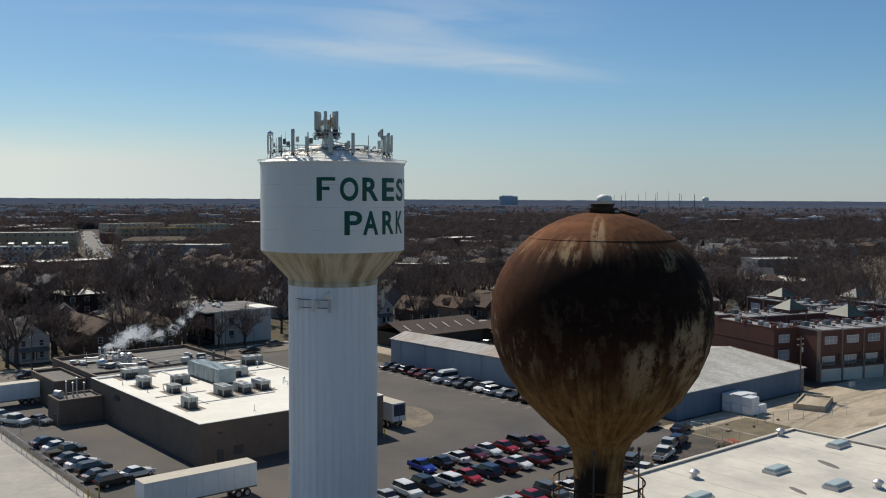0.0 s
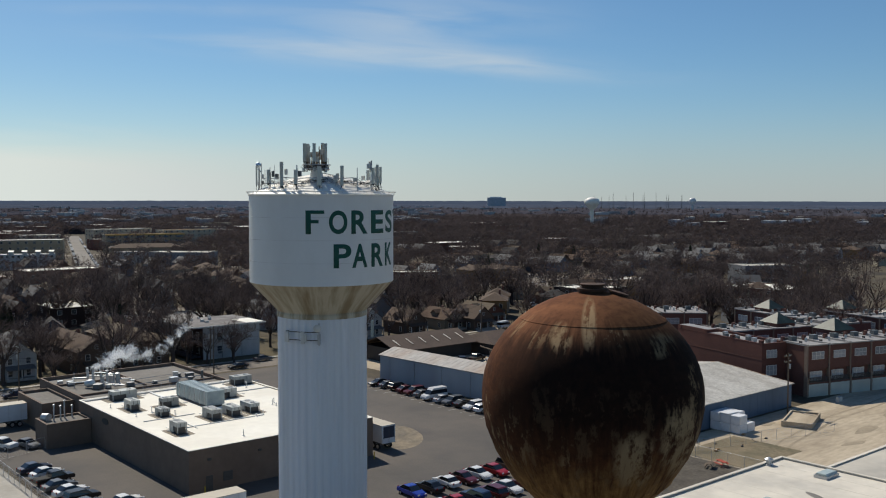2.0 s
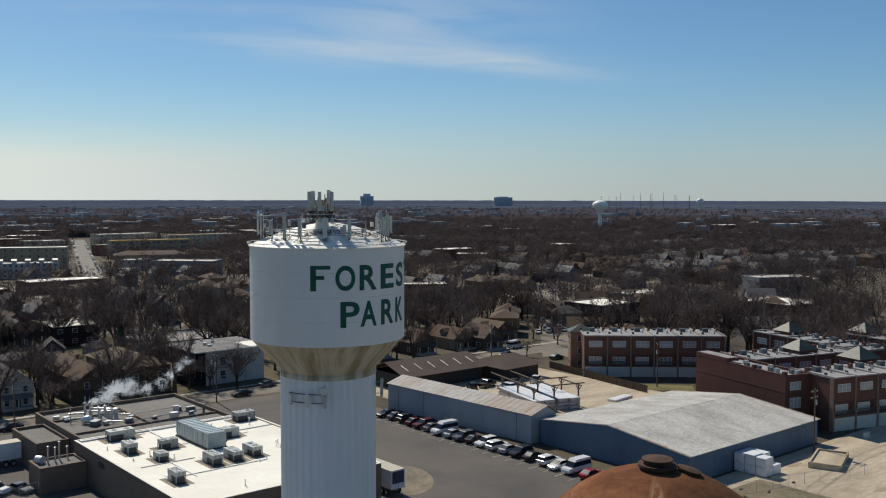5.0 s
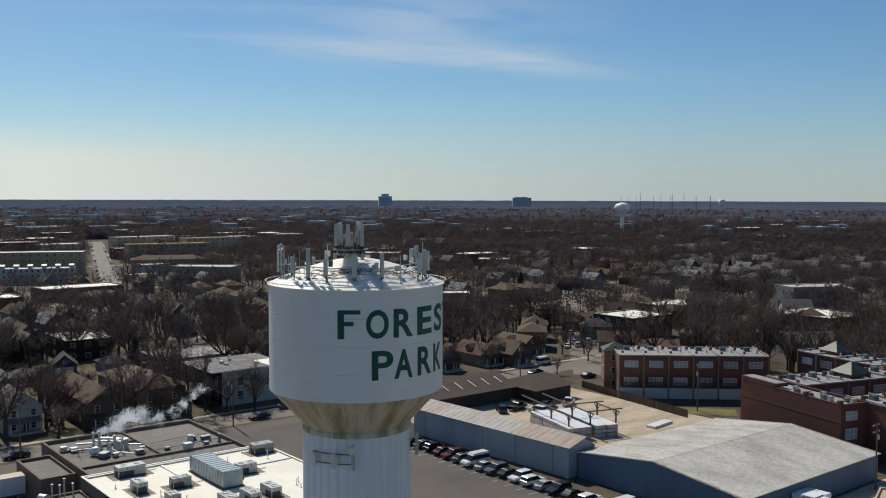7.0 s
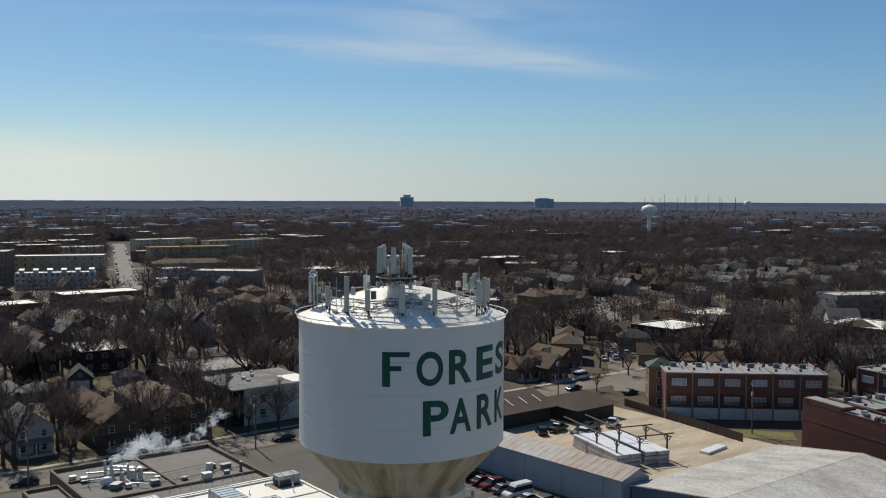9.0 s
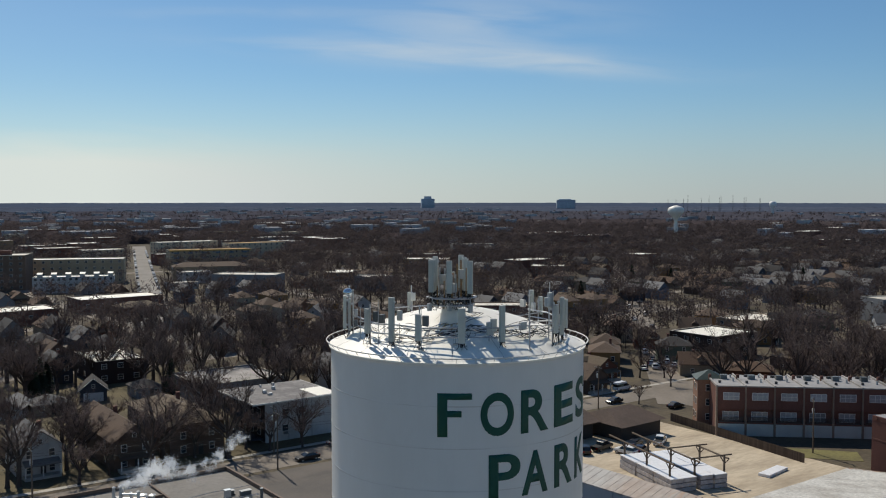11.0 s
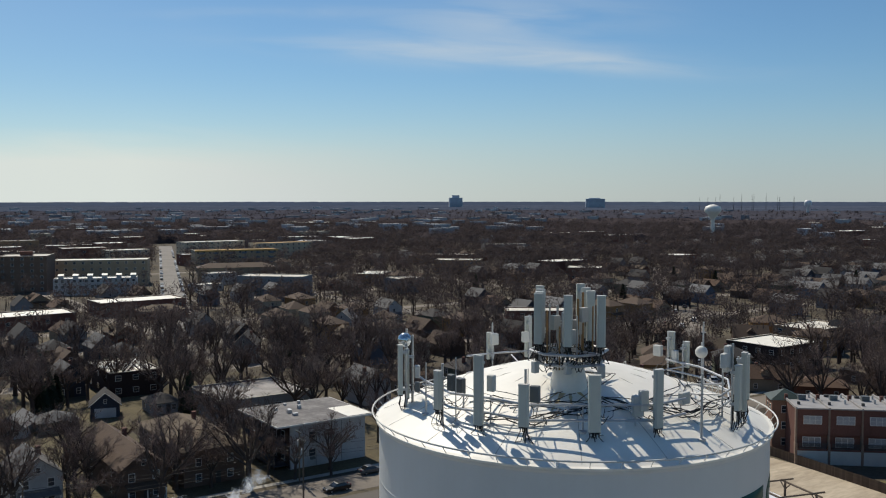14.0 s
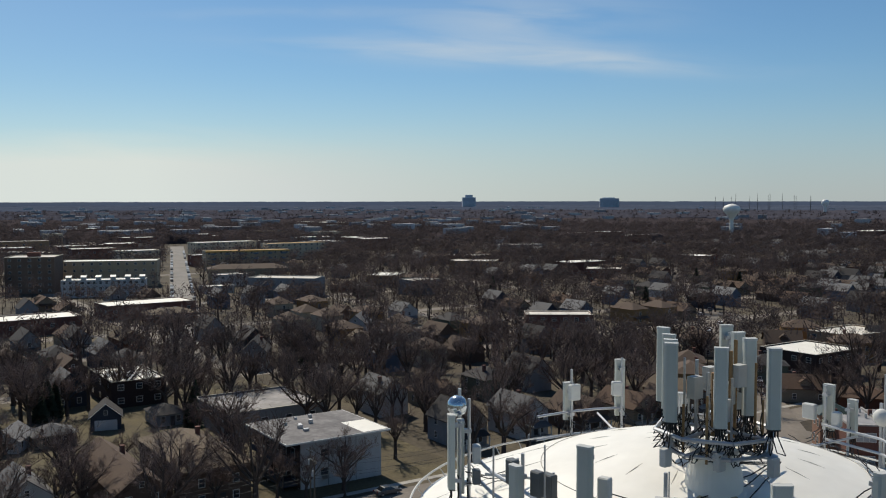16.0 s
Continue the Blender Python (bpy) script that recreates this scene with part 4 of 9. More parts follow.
hub = thing("antenna_hub", "central white riser and steel frame crowded with aerials and cables", "antenna mount", Matrix.Translation((HX, HY, HZ)))
bm = fresh()
lathe(bm, [(0.78, 41.2), (0.70, 42.3), (0.60, 42.85), (0.60, 43.0), (0.72, 43.02), (0.72, 43.08), (0, 43.1)], 40)
part("riser", bm, M["tank_roof"], hub, "short white riser with rust runs")
for z, rr in ((43.48, 1.5), (43.05, 1.35)):
    bm = fresh()
    corners = [Vector((math.cos(radians(a)), math.sin(radians(a)), 0)) * rr for a in (-170, -124, -80, -34, 10, 56, 100, 146)]
    for p, q in zip(corners, corners[1:] + corners[:1]):
        tube(bm, p + Vector((0, 0, z)), q + Vector((0, 0, z)), 0.055, 6)
    for p in corners[::2]:
        tube(bm, Vector((0, 0, z)), p + Vector((0, 0, z)), 0.05, 6)
    part("ring_frame", bm, M["galv"], hub, "welded ring frame")
bm = fresh()
tube(bm, (0, 0, 43.3), (0, 0, 44.9), 0.1, 10)
part("centre_pipe", bm, M["rust_pipe"], hub, "rust-brown centre pipe")
for (r, f_), top in zip(((0.35, -0.2), (0.5, 0.35), (-0.45, 0.1), (-0.2, -0.5)), (45.5, 45.7, 45.2, 45.0)):
    bm = fresh()
    v = V_RIGHT * r + V_AHEAD * f_
    tube(bm, (v.x, v.y, 43.2), (v.x, v.y, top), 0.05, 7)
    part("riser_pipe", bm, M["rust_pipe"] if r > 0 else M["galv"], hub)
for (r, f_), fa, zb, hh in (((-1.28, -1.0), 222, 43.52, 2.2), ((-1.30, -0.35), 215, 43.52, 2.2), ((-1.34, 0.4), 205, 43.55, 2.2), ((-1.5, 1.4), 190, 43.55, 2.25), ((0.0, -1.35), 224, 43.5, 2.2),
                            ((1.36, -1.15), 235, 43.5, 2.2), ((0.85, 0.1), 240, 43.55, 2.2), ((0.6, 0.85), 250, 43.55, 2.25), ((0.3, 1.5), 60, 43.6, 2.3)):
    panel_aerial(0, 0, zb + 0.3 + HZ, hh - 0.27, w=0.32, face=fa, at=hubp(r * 0.9 + 0.06, f_ * 0.92, zb + 0.3 + HZ), base=43.1 + HZ, label="tall grey panel aerial of the central cluster", boxes=((0.0, 0.5, 0.28, 0.6, f_ > 0),) if abs(r) < 1.3 else ())
for r, f_, z in ((-0.5, -0.3, 44.3), (0.3, 0.1, 44.1), (0.2, -0.5, 43.8), (-0.1, 0.6, 44.4), (0.55, -0.1, 44.6)):
    bm = fresh()
    v = V_RIGHT * r + V_AHEAD * f_
    box(bm, v.x - 0.16, v.x + 0.16, v.y - 0.12, v.y + 0.12, z, z + 0.55)
    part("radio_unit", bm, M["box_light"], hub)
for i in range(9):
    bm = fresh()
    a = i * math.tau / 9 + 0.2
    v = Vector((math.cos(a), math.sin(a), 0)) * (0.75 + 0.25 * (i % 3))
    tube(bm, (v.x, v.y, 42.9), (v.x, v.y, 44.2 + 0.35 * (i % 4)), 0.035, 6)
    part("riser_pipe", bm, M["rust_pipe"] if i % 3 else M["galv"], hub)
for i, (r, f_, z) in enumerate(((0.05, -1.2, 43.1), (1.3, -1.05, 43.0), (-1.2, -0.9, 43.05), (0.7, 0.4, 43.2), (-0.7, 0.6, 43.3))):
    bm = fresh()
    v = V_RIGHT * r + V_AHEAD * f_
    box(bm, v.x - 0.13, v.x + 0.13, v.y - 0.1, v.y + 0.1, z - 0.35, z + 0.1)
    part("junction_box", bevelled(bm, 0.02), M["box_light"], hub)
# white access stair beside the riser
bm = fresh()
for s in (-0.3, 0.3):
    a, b = V_RIGHT * -0.6 + V_AHEAD * (1.7 + s), V_RIGHT * 0.5 + V_AHEAD * (1.7 + s)
    for dz in (0.0, 0.95):
        tube(bm, (a.x, a.y, 43.45 + dz), (b.x, b.y, 42.9 + dz), 0.03, 6)
    tube(bm, (a.x, a.y, 43.4), (a.x, a.y, 44.4), 0.03, 6)
    tube(bm, (b.x, b.y, 42.6), (b.x, b.y, 43.85), 0.03, 6)
part("access_rail", bm, M["frame_white"], hub, "white access rail")

# cables: loops under the panels and bundles across the roof
crng = random.Random(9)


def sag(a, b, drop, n=7, wob=0.05):
    out = []
    for i in range(n + 1):
        s = i / n
        p = a.lerp(b, s)
        p.z -= drop * math.sin(math.pi * s)
        if 0 < i < n:
            p += Vector((crng.uniform(-wob, wob), crng.uniform(-wob, wob), crng.uniform(-wob, wob)))
        out.append(p)
    return out


def coil(bm, c, rad, n=14):
    ax = Vector((crng.uniform(-1, 1), crng.uniform(-1, 1), crng.uniform(-0.4, 0.4))).normalized()
    u = ax.orthogonal().normalized()
    w = ax.cross(u)
    wire(bm, [c + (u * math.cos(k * math.tau / n) + w * math.sin(k * math.tau / n)) * rad * (1 + 0.1 * math.sin(3 * k)) for k in range(n + 1)], 0.014, 4)


for i in range(90):
    a = crng.uniform(0, math.tau)
    p = Vector((math.cos(a) * crng.uniform(0.9, 1.6), math.sin(a) * crng.uniform(0.9, 1.6), crng.uniform(43.0, 43.6)))
    b = a + crng.uniform(-0.9, 0.9)
    q = Vector((math.cos(b) * crng.uniform(0.3, 1.2), math.sin(b) * crng.uniform(0.3, 1.2), crng.uniform(43.1, 44.0)))
    bm = fresh()
    wire(bm, sag(p, q, crng.uniform(0.15, 0.5)), 0.016, 4)
    part("cable", bm, M["cable"], hub, "looped black coaxial cable")
for i in range(14):
    a = crng.uniform(0, math.tau)
    bm = fresh()
    coil(bm, Vector((math.cos(a) * 1.2, math.sin(a) * 1.2, crng.uniform(43.0, 43.4))), crng.uniform(0.18, 0.34))
    part("cable_coil", bm, M["cable"], hub, "coiled black spare cable")
bm = fresh()
for i in range(4):
    rr, zz_ = crng.uniform(4.5, 5.2), crng.uniform(0.02, 0.16)
    wire(bm, [polar(a, rr + 0.12 * math.sin(a * 0.2 + i), dome_z(rr) + zz_ + 0.1 * math.sin(a * 0.13 + i * 2)) for a in range(-172, -8, 8)], 0.017, 4)
for i in range(3):
    wire(bm, [hubp(-0.2, -0.8, 43.3)] + sag(polar(-100 + i * 6, 2.6, dome_z(2.6) + 0.15), polar(-150 + i * 9, 5.0, dome_z(5.0) + 0.25), 0.05), 0.016, 4)
for a in (150, -176, -160, -145, -122, -103, -84, -73, -66, -59, 4, 65, 82):
    for i in range(4 if a < -80 or a > 0 else 2):
        wire(bm, sag(polar(a + crng.uniform(-2, 2), 6.7, dome_z(6.7) + crng.uniform(0.2, 1.2)), polar(a + crng.uniform(-9, 9), 5.2, dome_z(5.2) + 0.2), crng.uniform(0.1, 0.45)), 0.014, 4)
    for i in range(1):
        coil(bm, polar(a + crng.uniform(-5, 5), 6.45, dome_z(6.45) + crng.uniform(0.25, 0.6)), crng.uniform(0.14, 0.28))
tagged(part("cable_tangle", bm, M["cable"]), "black coaxial cable bundles draped over the tank roof", "cables", kind="stuff")
# thick feeder bundles from the hub round to the mounts on either side
for a0, a1, lift in ((-118, -66, 0.30), (-118, -165, 0.22)):
    for k in range(4):
        bm = fresh()
        pts = []
        for i in range(10):
            u = i / 9
            rr = 4.7 + 1.3 * min(1.0, u * 1.6) + 0.07 * k
            pts.append(polar(a0 + (a1 - a0) * u, rr, dome_z(rr) + lift + 0.05 * k * math.sin(k * 2.3) + 0.10 * math.sin(i * 1.7 + k)))
        wire(bm, pts, 0.024, 5)
        tagged(part("feeder_cable", bm, M["cable"]), "thick black feeder cable strung over the tank roof", "cable", "feeder cables on the tank roof")
# small frames along the far edge
for a in (-28, -40, 22, 35):
    bm = fresh()
    p = polar(a, 6.0, dome_z(6.0))
    for s in (-0.12, 0.12):
        tube(bm, (s, 0, -0.05), (s, 0, 0.45), 0.02, 5)
    tube(bm, (-0.12, 0, 0.45), (0.12, 0, 0.45), 0.02, 5)
    tagged(part("cable_stand", bm, M["frame_white"], loc=Matrix.Translation(p) @ pose(0, 0, 0, 0, 0, a)), "small white cable stand on the tank roof", "bracket", "cable stands on the tank roof")

# boxes bolted to the column below the tank
mount = thing("column_aerial", "pipe frame with two pale boxes bolted to the tower column", "antenna", Matrix.Translation((TX, TY, 0)) @ pose(0, 0, 0, 0, 0, -139))
def on_column(a, z, r=5.3):
    """A place round the column in the frame of the mount."""
    a = radians(a + 139)
    return Vector((r * math.cos(a), r * math.sin(a), z))


for a, w, z0, z1 in ((-168.0, 0.55, 24.75, 25.9), (-146.0, 0.42, 24.65, 26.0), (-142.5, 0.2, 24.9, 25.8)):
    bm = fresh()
    box(bm, -0.12, 0.12, -w / 2, w / 2, z0, z1)
    q = on_column(a, 0, 5.42)
    part("panel_box", bevelled(bm, 0.03), M["frame_white"], mount, "pale flat panel", loc=pose(q.x, q.y, 0, 0, 0, a + 139))
bm = fresh()
for z in (25.05, 25.92):
    wire(bm, [on_column(a, z) for a in range(-171, -123, 4)], 0.045, 6)
for a in (-170, -157, -144, -127):
    for z in (25.05, 25.92):
        tube(bm, on_column(a, z, 4.85), on_column(a, z, 5.32), 0.03, 5)
part("pipe_frame", bm, M["steel_dark"], mount, "dark pipe frame hugging the column")
bm = fresh()
tube(bm, on_column(-127, 24.5), on_column(-127, 26.9), 0.07, 7)
box(bm, on_column(-127, 0).x - 0.15, on_column(-127, 0).x + 0.15, on_column(-127, 0).y - 0.14, on_column(-127, 0).y + 0.14, 24.6, 25.7)
part("mast", bm, M["galv"], mount)
bm = fresh()
lathe(bm, [(0, -0.2), (0.3, -0.16), (0.42, 0.0), (0.42, 0.1), (0.25, 0.2), (0, 0.24)], 24)
q = on_column(-128.5, 26.4, 5.6)
part("small_dish", bm, M["frame_white"], mount, "round white dish", loc=pose(q.x, q.y, q.z, 0, 90, 10.5), smooth=True)
side = thing("column_aerial", "bracketed aerial cluster on the flank of the tower column", "antenna", Matrix.Translation((TX, TY, 0)) @ pose(0, 0, 0, 0, 0, -40))
for y in (-0.5, 0.1, 0.6):
    bm = fresh()
    box(bm, 5.5, 5.75, y - 0.12, y + 0.12, 24.7, 26.5)
    part("panel_box", bm, M["panel_grey"], side)
bm = fresh()
for z in (25.0, 26.2):
    tube(bm, (4.9, 0, z), (5.6, 0, z), 0.04, 6)
    tube(bm, (5.6, -0.7, z), (5.6, 0.8, z), 0.04, 6)
part("pipe_frame", bm, M["galv"], side)

# rust runs below the central riser
M["rust_run"] = material("rust_run", (0.50, 0.36, 0.16), 0.8, vary=0.2, scale=5.0, second=(0.66, 0.58, 0.42), second_scale=1.5, second_amount=0.9)
for a, l, w in ((-150, 1.3, 0.10), (-128, 0.9, 0.07), (-100, 1.1, 0.08), (-165, 0.7, 0.06)):
    bm = fresh()
    c, s_ = math.cos(radians(a)), math.sin(radians(a))
    pts = []
    for k in range(7):
        r = 0.72 + l * k / 6
        x, y = HX + c * r, HY + s_ * r
        z = dome_z(math.hypot(x - TX, y - TY)) + 0.012
        wk = w * (1 - 0.6 * k / 6) * (1 + 0.3 * math.sin(k * 2.1 + a))
        pts.append(((x - s_ * wk, y + c * wk, z), (x + s_ * wk, y - c * wk, z)))
    for p, q in zip(pts, pts[1:]):
        poly(bm, (p[0], p[1], q[1], q[0]))
    tagged(part("rust_stain", bm, M["rust_run"]), "thin ochre rust run on the white roof", "stain", "rust runs on the tank roof")

# ---------- main buildings ----------
def wall_block(parent, name, x0, x1, y0, y1, h, mat, roof_mat, parapet=0.35, coping=None, t=0.3, label=""):
    """Four walls with thickness, a roof deck below the parapet and a coping."""
    bm = fresh()
    loops = []
    for xa, xb, ya, yb in ((x0, x1, y0, y1), (x0 + t, x1 - t, y0 + t, y1 - t)):
        loops.append([[bm.verts.new((x, y, z)) for x, y in ((xa, ya), (xb, ya), (xb, yb), (xa, yb))] for z in (0, h)])
    (ob_, ot), (ib, it) = loops
    for k in range(4):
        l = (k + 1) % 4
        bm.faces.new((ob_[k], ob_[l], ot[l], ot[k]))
        bm.faces.new((ib[l], ib[k], it[k], it[l]))
        bm.faces.new((ot[k], ot[l], it[l], it[k]))
    part(name, bm, mat, parent, label)
    bm = fresh()
    box(bm, x0 + t, x1 - t, y0 + t, y1 - t, h - parapet - 0.2, h - parapet)
    part("roof_deck", bm, roof_mat, parent)
    if coping:
        bm = fresh()
        o = 0.04
        loops = []
        for xa, xb, ya, yb in ((x0 - o, x1 + o, y0 - o, y1 + o), (x0 + t + o, x1 - t - o, y0 + t + o, y1 - t - o)):
            loops.append([[bm.verts.new((x, y, z)) for x, y in ((xa, ya), (xb, ya), (xb, yb), (xa, yb))] for z in (h + 0.004, h + 0.09)])
        (ob_, ot), (ib, it) = loops
        for k in range(4):
            l = (k + 1) % 4
            bm.faces.new((ob_[k], ob_[l], ot[l], ot[k]))
            bm.faces.new((ib[l], ib[k], it[k], it[l]))
            bm.faces.new((ot[k], ot[l], it[l], it[k]))
            bm.faces.new((ob_[l], ob_[k], ib[k], ib[l]))
        part("coping", bm, coping, parent)


factory = thing("factory", "taupe block factory with a bright white membrane roof", "factory")
wall_block(factory, "wall", 49.2, 80.0, 109.3, 151.5, 6.0, M["tan_wall"], M["white_roof"], parapet=0.12, coping=M["white_roof"])
annex = thing("factory_annex", "grey-roofed rear wing of the factory with parapets", "factory")
wall_block(annex, "wall", 50.5, 77.5, 151.6, 176.5, 5.9, M["tan_wall"], M["grey_roof"], parapet=0.55, coping=M["tan_wall"])
wing = thing("factory_wing", "low grey-roofed side wing of the factory", "factory")
wall_block(wing, "wall", 45.0, 50.4, 157.5, 171.0, 4.9, M["tan_wall"], M["grey_roof"], parapet=0.4, coping=M["tan_wall"])
dock = thing("factory_dock", "small boxed loading dock against the factory", "loading dock")
wall_block(dock, "wall", 42.0, 49.1, 145.5, 151.3, 4.0, M["tan_wall"], M["grey_roof"], parapet=0.25, coping=M["tan_wall"])

ware = thing("long_shed", "long pale-blue block shed with a rusty tin roof", "shed", pose(120.9, 118.3, 0, 0, 0, 3.4))
bm = fresh()
prism(bm, [(0.25, 0), (7.3, 0), (7.3, 4.85), (4.7, 6.35), (0.25, 5.1)], "y", 0.3, 41.4)
part("wall", bm, M["ware_wall"], ware, "pale blue painted wall with dark runs")
bm = fresh()
prism(bm, [(0, 5.22), (4.7, 6.52), (7.7, 4.95), (7.7, 5.07), (4.7, 6.66), (0, 5.36)], "y", 4.6, 41.7)
part("roof", bm, M["rust_roof"], ware, "streaked grey tin roof")
bm = fresh()
prism(bm, [(0, 5.22), (4.7, 6.52), (7.7, 4.95), (7.7, 5.07), (4.7, 6.66), (0, 5.36)], "y", 0.0, 4.59)
part("roof_end", bm, M["rust_sheet"], ware, "rust-streaked end sheets of the roof")
for i in range(28):
    y = 0.7 + i * 1.48
    bm = fresh()
    wire(bm, [Vector((0.0, y, 5.375)), Vector((4.7, y, 6.675)), Vector((7.7, y, 5.085))], 0.025, 4)
    part("roof_seam", bm, M["rust_roof"], ware)

blue = thing("blue_warehouse", "wide blue steel warehouse with a weathered low-gable metal roof", "warehouse")
bm = fresh()
gable = [(85.3, 0), (118.1, 0), (118.1, 4.4), (101.9, 6.3), (85.3, 4.4)]
prism(bm, gable, "x", 123.0, 163.0)
part("wall", bm, M["blue_wall"], blue, "blue ribbed steel walls")
bm = fresh()
prism(bm, [(84.9, 4.40), (84.9, 4.52), (101.9, 6.48), (118.2, 4.52), (118.2, 4.40), (101.9, 6.34)], "x", 122.7, 163.4)
part("roof", bm, M["metal_roof"], blue, "mottled grey metal roof")
for x in (122.95, 163.15):
    bm = fresh()
    prism(bm, [(84.9, 4.52), (84.9, 4.56), (101.9, 6.52), (118.2, 4.56), (118.2, 4.52), (101.9, 6.48)], "x", x - 0.22, x + 0.22)
    part("verge_flashing", bm, M["rust_sheet"], blue, "rust-streaked verge flashing")
bm = fresh()
prism(bm, [(101.5, 6.43), (101.9, 6.53), (102.3, 6.43), (101.9, 6.48)], "x", 122.8, 163.3)
part("ridge_cap", bm, M["metal_roof"], blue)

brown = thing("brown_shed", "low shed with a wide brown shingle roof", "shed")
bm = fresh()
box(bm, 131.5, 156.0, 170.5, 184.0, 0, 3.6)
part("wall", bm, M["dark_trim"], brown)
bm = fresh()
prism(bm, [(169.0, 3.5), (177.2, 6.2), (185.2, 3.5), (185.2, 3.35), (177.2, 6.02), (169.0, 3.35)], "x", 130.5, 157.0)
part("roof", bm, M["brown_roof"], brown, "wide brown shingle roof")
barn = thing("brown_garage", "small hip-roofed brown garage beside the shed", "garage")
bm = fresh()
box(bm, 158.2, 170.2, 164.6, 176.2, 0, 3.2)
part("wall", bm, M["dark_trim"], barn)
bm = fresh()
a, b, c, d = (157.1, 163.2, 3.2), (171.2, 163.6, 3.2), (171.2, 177.4, 3.2), (157.1, 177.4, 3.2)
e, g = (160.0, 170.4, 5.6), (167.5, 170.6, 5.6)
for q in ((a, b, g, e), (b, c, g), (c, d, e, g), (d, a, e), (d, c, b, a)):
    poly(bm, q)
part("roof", bm, M["brown_roof"], barn)

# flat-roofed hall in the foreground
hall = thing("flat_roof_hall", "large hall with a pale membrane roof and skylights", "hall")
wall_block(hall, "wall", 54.0, 90.5, -30.0, 46.0, 11.4, M["concrete"], M["flat_roof"], parapet=0.15, coping=M["flat_roof"])

# ---------- plant on the factory roof ----------
ROOF = 5.88


def condenser(x, y, rz, l=2.6, w=1.5, h=1.5, z=ROOF, label="grey rooftop condenser with open coil sides"):
    u = thing("rooftop_unit", label, "air conditioner", pose(x, y, z, 0, 0, rz), group="condensers on the factory roof")
    bm = fresh()
    box(bm, -l / 2 - 0.3, l / 2 + 0.3, -w / 2 - 0.3, w / 2 + 0.3, 0, 0.08)
    part("curb", bm, M["steel_dark"], u, "dark roof curb")
    bm = fresh()
    box(bm, -l / 2 - 1.1, l / 2 + 1.1, -w / 2 - 0.8, w / 2 + 0.8, 0, 0.025)
    part("walkway_mat", bm, M["mat"], u, "grey-brown walkway mat")
    bm = fresh()
    box(bm, 0.06 * l, l / 2 - 0.001, -w / 2 + 0.001, w / 2 - 0.001, 0.12, h * 0.62)
    box(bm, -l / 2, l / 2, -w / 2, w / 2, h * 0.62, h)
    for sx in (-1, 1):
        for sy in (-1, 1):
            box(bm, sx * (l / 2 - 0.06) - 0.06, sx * (l / 2 - 0.06) + 0.06, sy * (w / 2 - 0.06) - 0.06, sy * (w / 2 - 0.06) + 0.06, 0.08, h * 0.62)
    part("casing", bm, M["unit_grey"], u, "pale grey sheet casing on corner posts")
    bm = fresh()
    for sx in (-1, 1):
        box(bm, sx * l * 0.18 - 0.03, sx * l * 0.18 + 0.03, -w / 2 - 0.015, -w / 2, h * 0.64, h * 0.98)
        box(bm, -l / 2 - 0.015, -l / 2, sx * w * 0.2 - 0.03, sx * w * 0.2 + 0.03, h * 0.64, h * 0.98)
    part("panel_joint", bm, M["steel_dark"], u)
    bm = fresh()
    wire(bm, [Vector((l / 2, 0, 0.45)), Vector((l / 2 + 0.5, 0.1, 0.45)), Vector((l / 2 + 0.9, 0.15, 0.12)), Vector((l / 2 + 2.2, 0.3, 0.1))], 0.06, 6)
    part("refrigerant_pipe", bm, M["galv"], u)
    bm = fresh()
    box(bm, -l / 2 + 0.15, 0.05 * l, -w / 2 + 0.15, w / 2 - 0.15, 0.1, h * 0.61)
    part("coil", bm, M["steel_dark"], u, "dark finned coil")
    for sx in (-0.25, 0.25):
        bm = fresh()
        lathe(bm, [(0.42, h), (0.42, h + 0.1), (0.36, h + 0.1), (0.36, h + 0.02), (0, h + 0.02)], 18)
        part("fan_ring", bm, M["galv"], u, loc=(sx * l, 0, 0))
    return u


for x, y, rz, l, w, h in ((53.6, 139.5, 90, 2.8, 1.6, 1.7), (52.9, 120.6, 90, 2.8, 1.5, 1.7), (60.9, 125.8, 90, 3.4, 1.7, 1.6), (64.4, 126.0, 90, 3.4, 1.7, 1.5), (67.9, 126.5, 90, 3.4, 1.7, 1.5), (70.0, 138.5, 0, 3.0, 1.7, 1.6),
                          (59.3, 138.2, 0, 2.8, 1.6, 1.5), (55.6, 132.2, 90, 2.2, 1.6, 1.3), (77.5, 147.5, 0, 3.6, 2.0, 1.6), (55.6, 148.5, 0, 4.2, 2.0, 1.6)):
    condenser(x, y, rz, l, w, h)
# large air handler of ribbed sections
ah = thing("air_handler", "large galvanised rooftop air handler with ribbed casing", "air handler", pose(65.0, 138.4, ROOF, 0, 0, 90))
bm = fresh()
box(bm, -6.0, 6.0, -1.7, 1.7, 0, 0.25)
part("curb", bm, M["steel_dark"], ah)
bm = fresh()
box(bm, -5.8, 5.8, -1.5, 1.5, 0.25, 2.6)
part("casing", bm, M["duct_blue"], ah)
bm = fresh()
box(bm, -5.75, 5.75, -0.03, 0.03, -0.0, 0.07)
rib = part("roof_rib", bm, M["duct_blue"], ah, loc=pose(-5.6, 0, 2.6, 0, 0, 90) @ Matrix.Diagonal((0.26, 1, 1, 1)))
for i in range(1, 12):
    twin(rib, pose(-5.6 + i * 1.02, 0, 2.6, 0, 0, 90) @ Matrix.Diagonal((0.26, 1, 1, 1)))
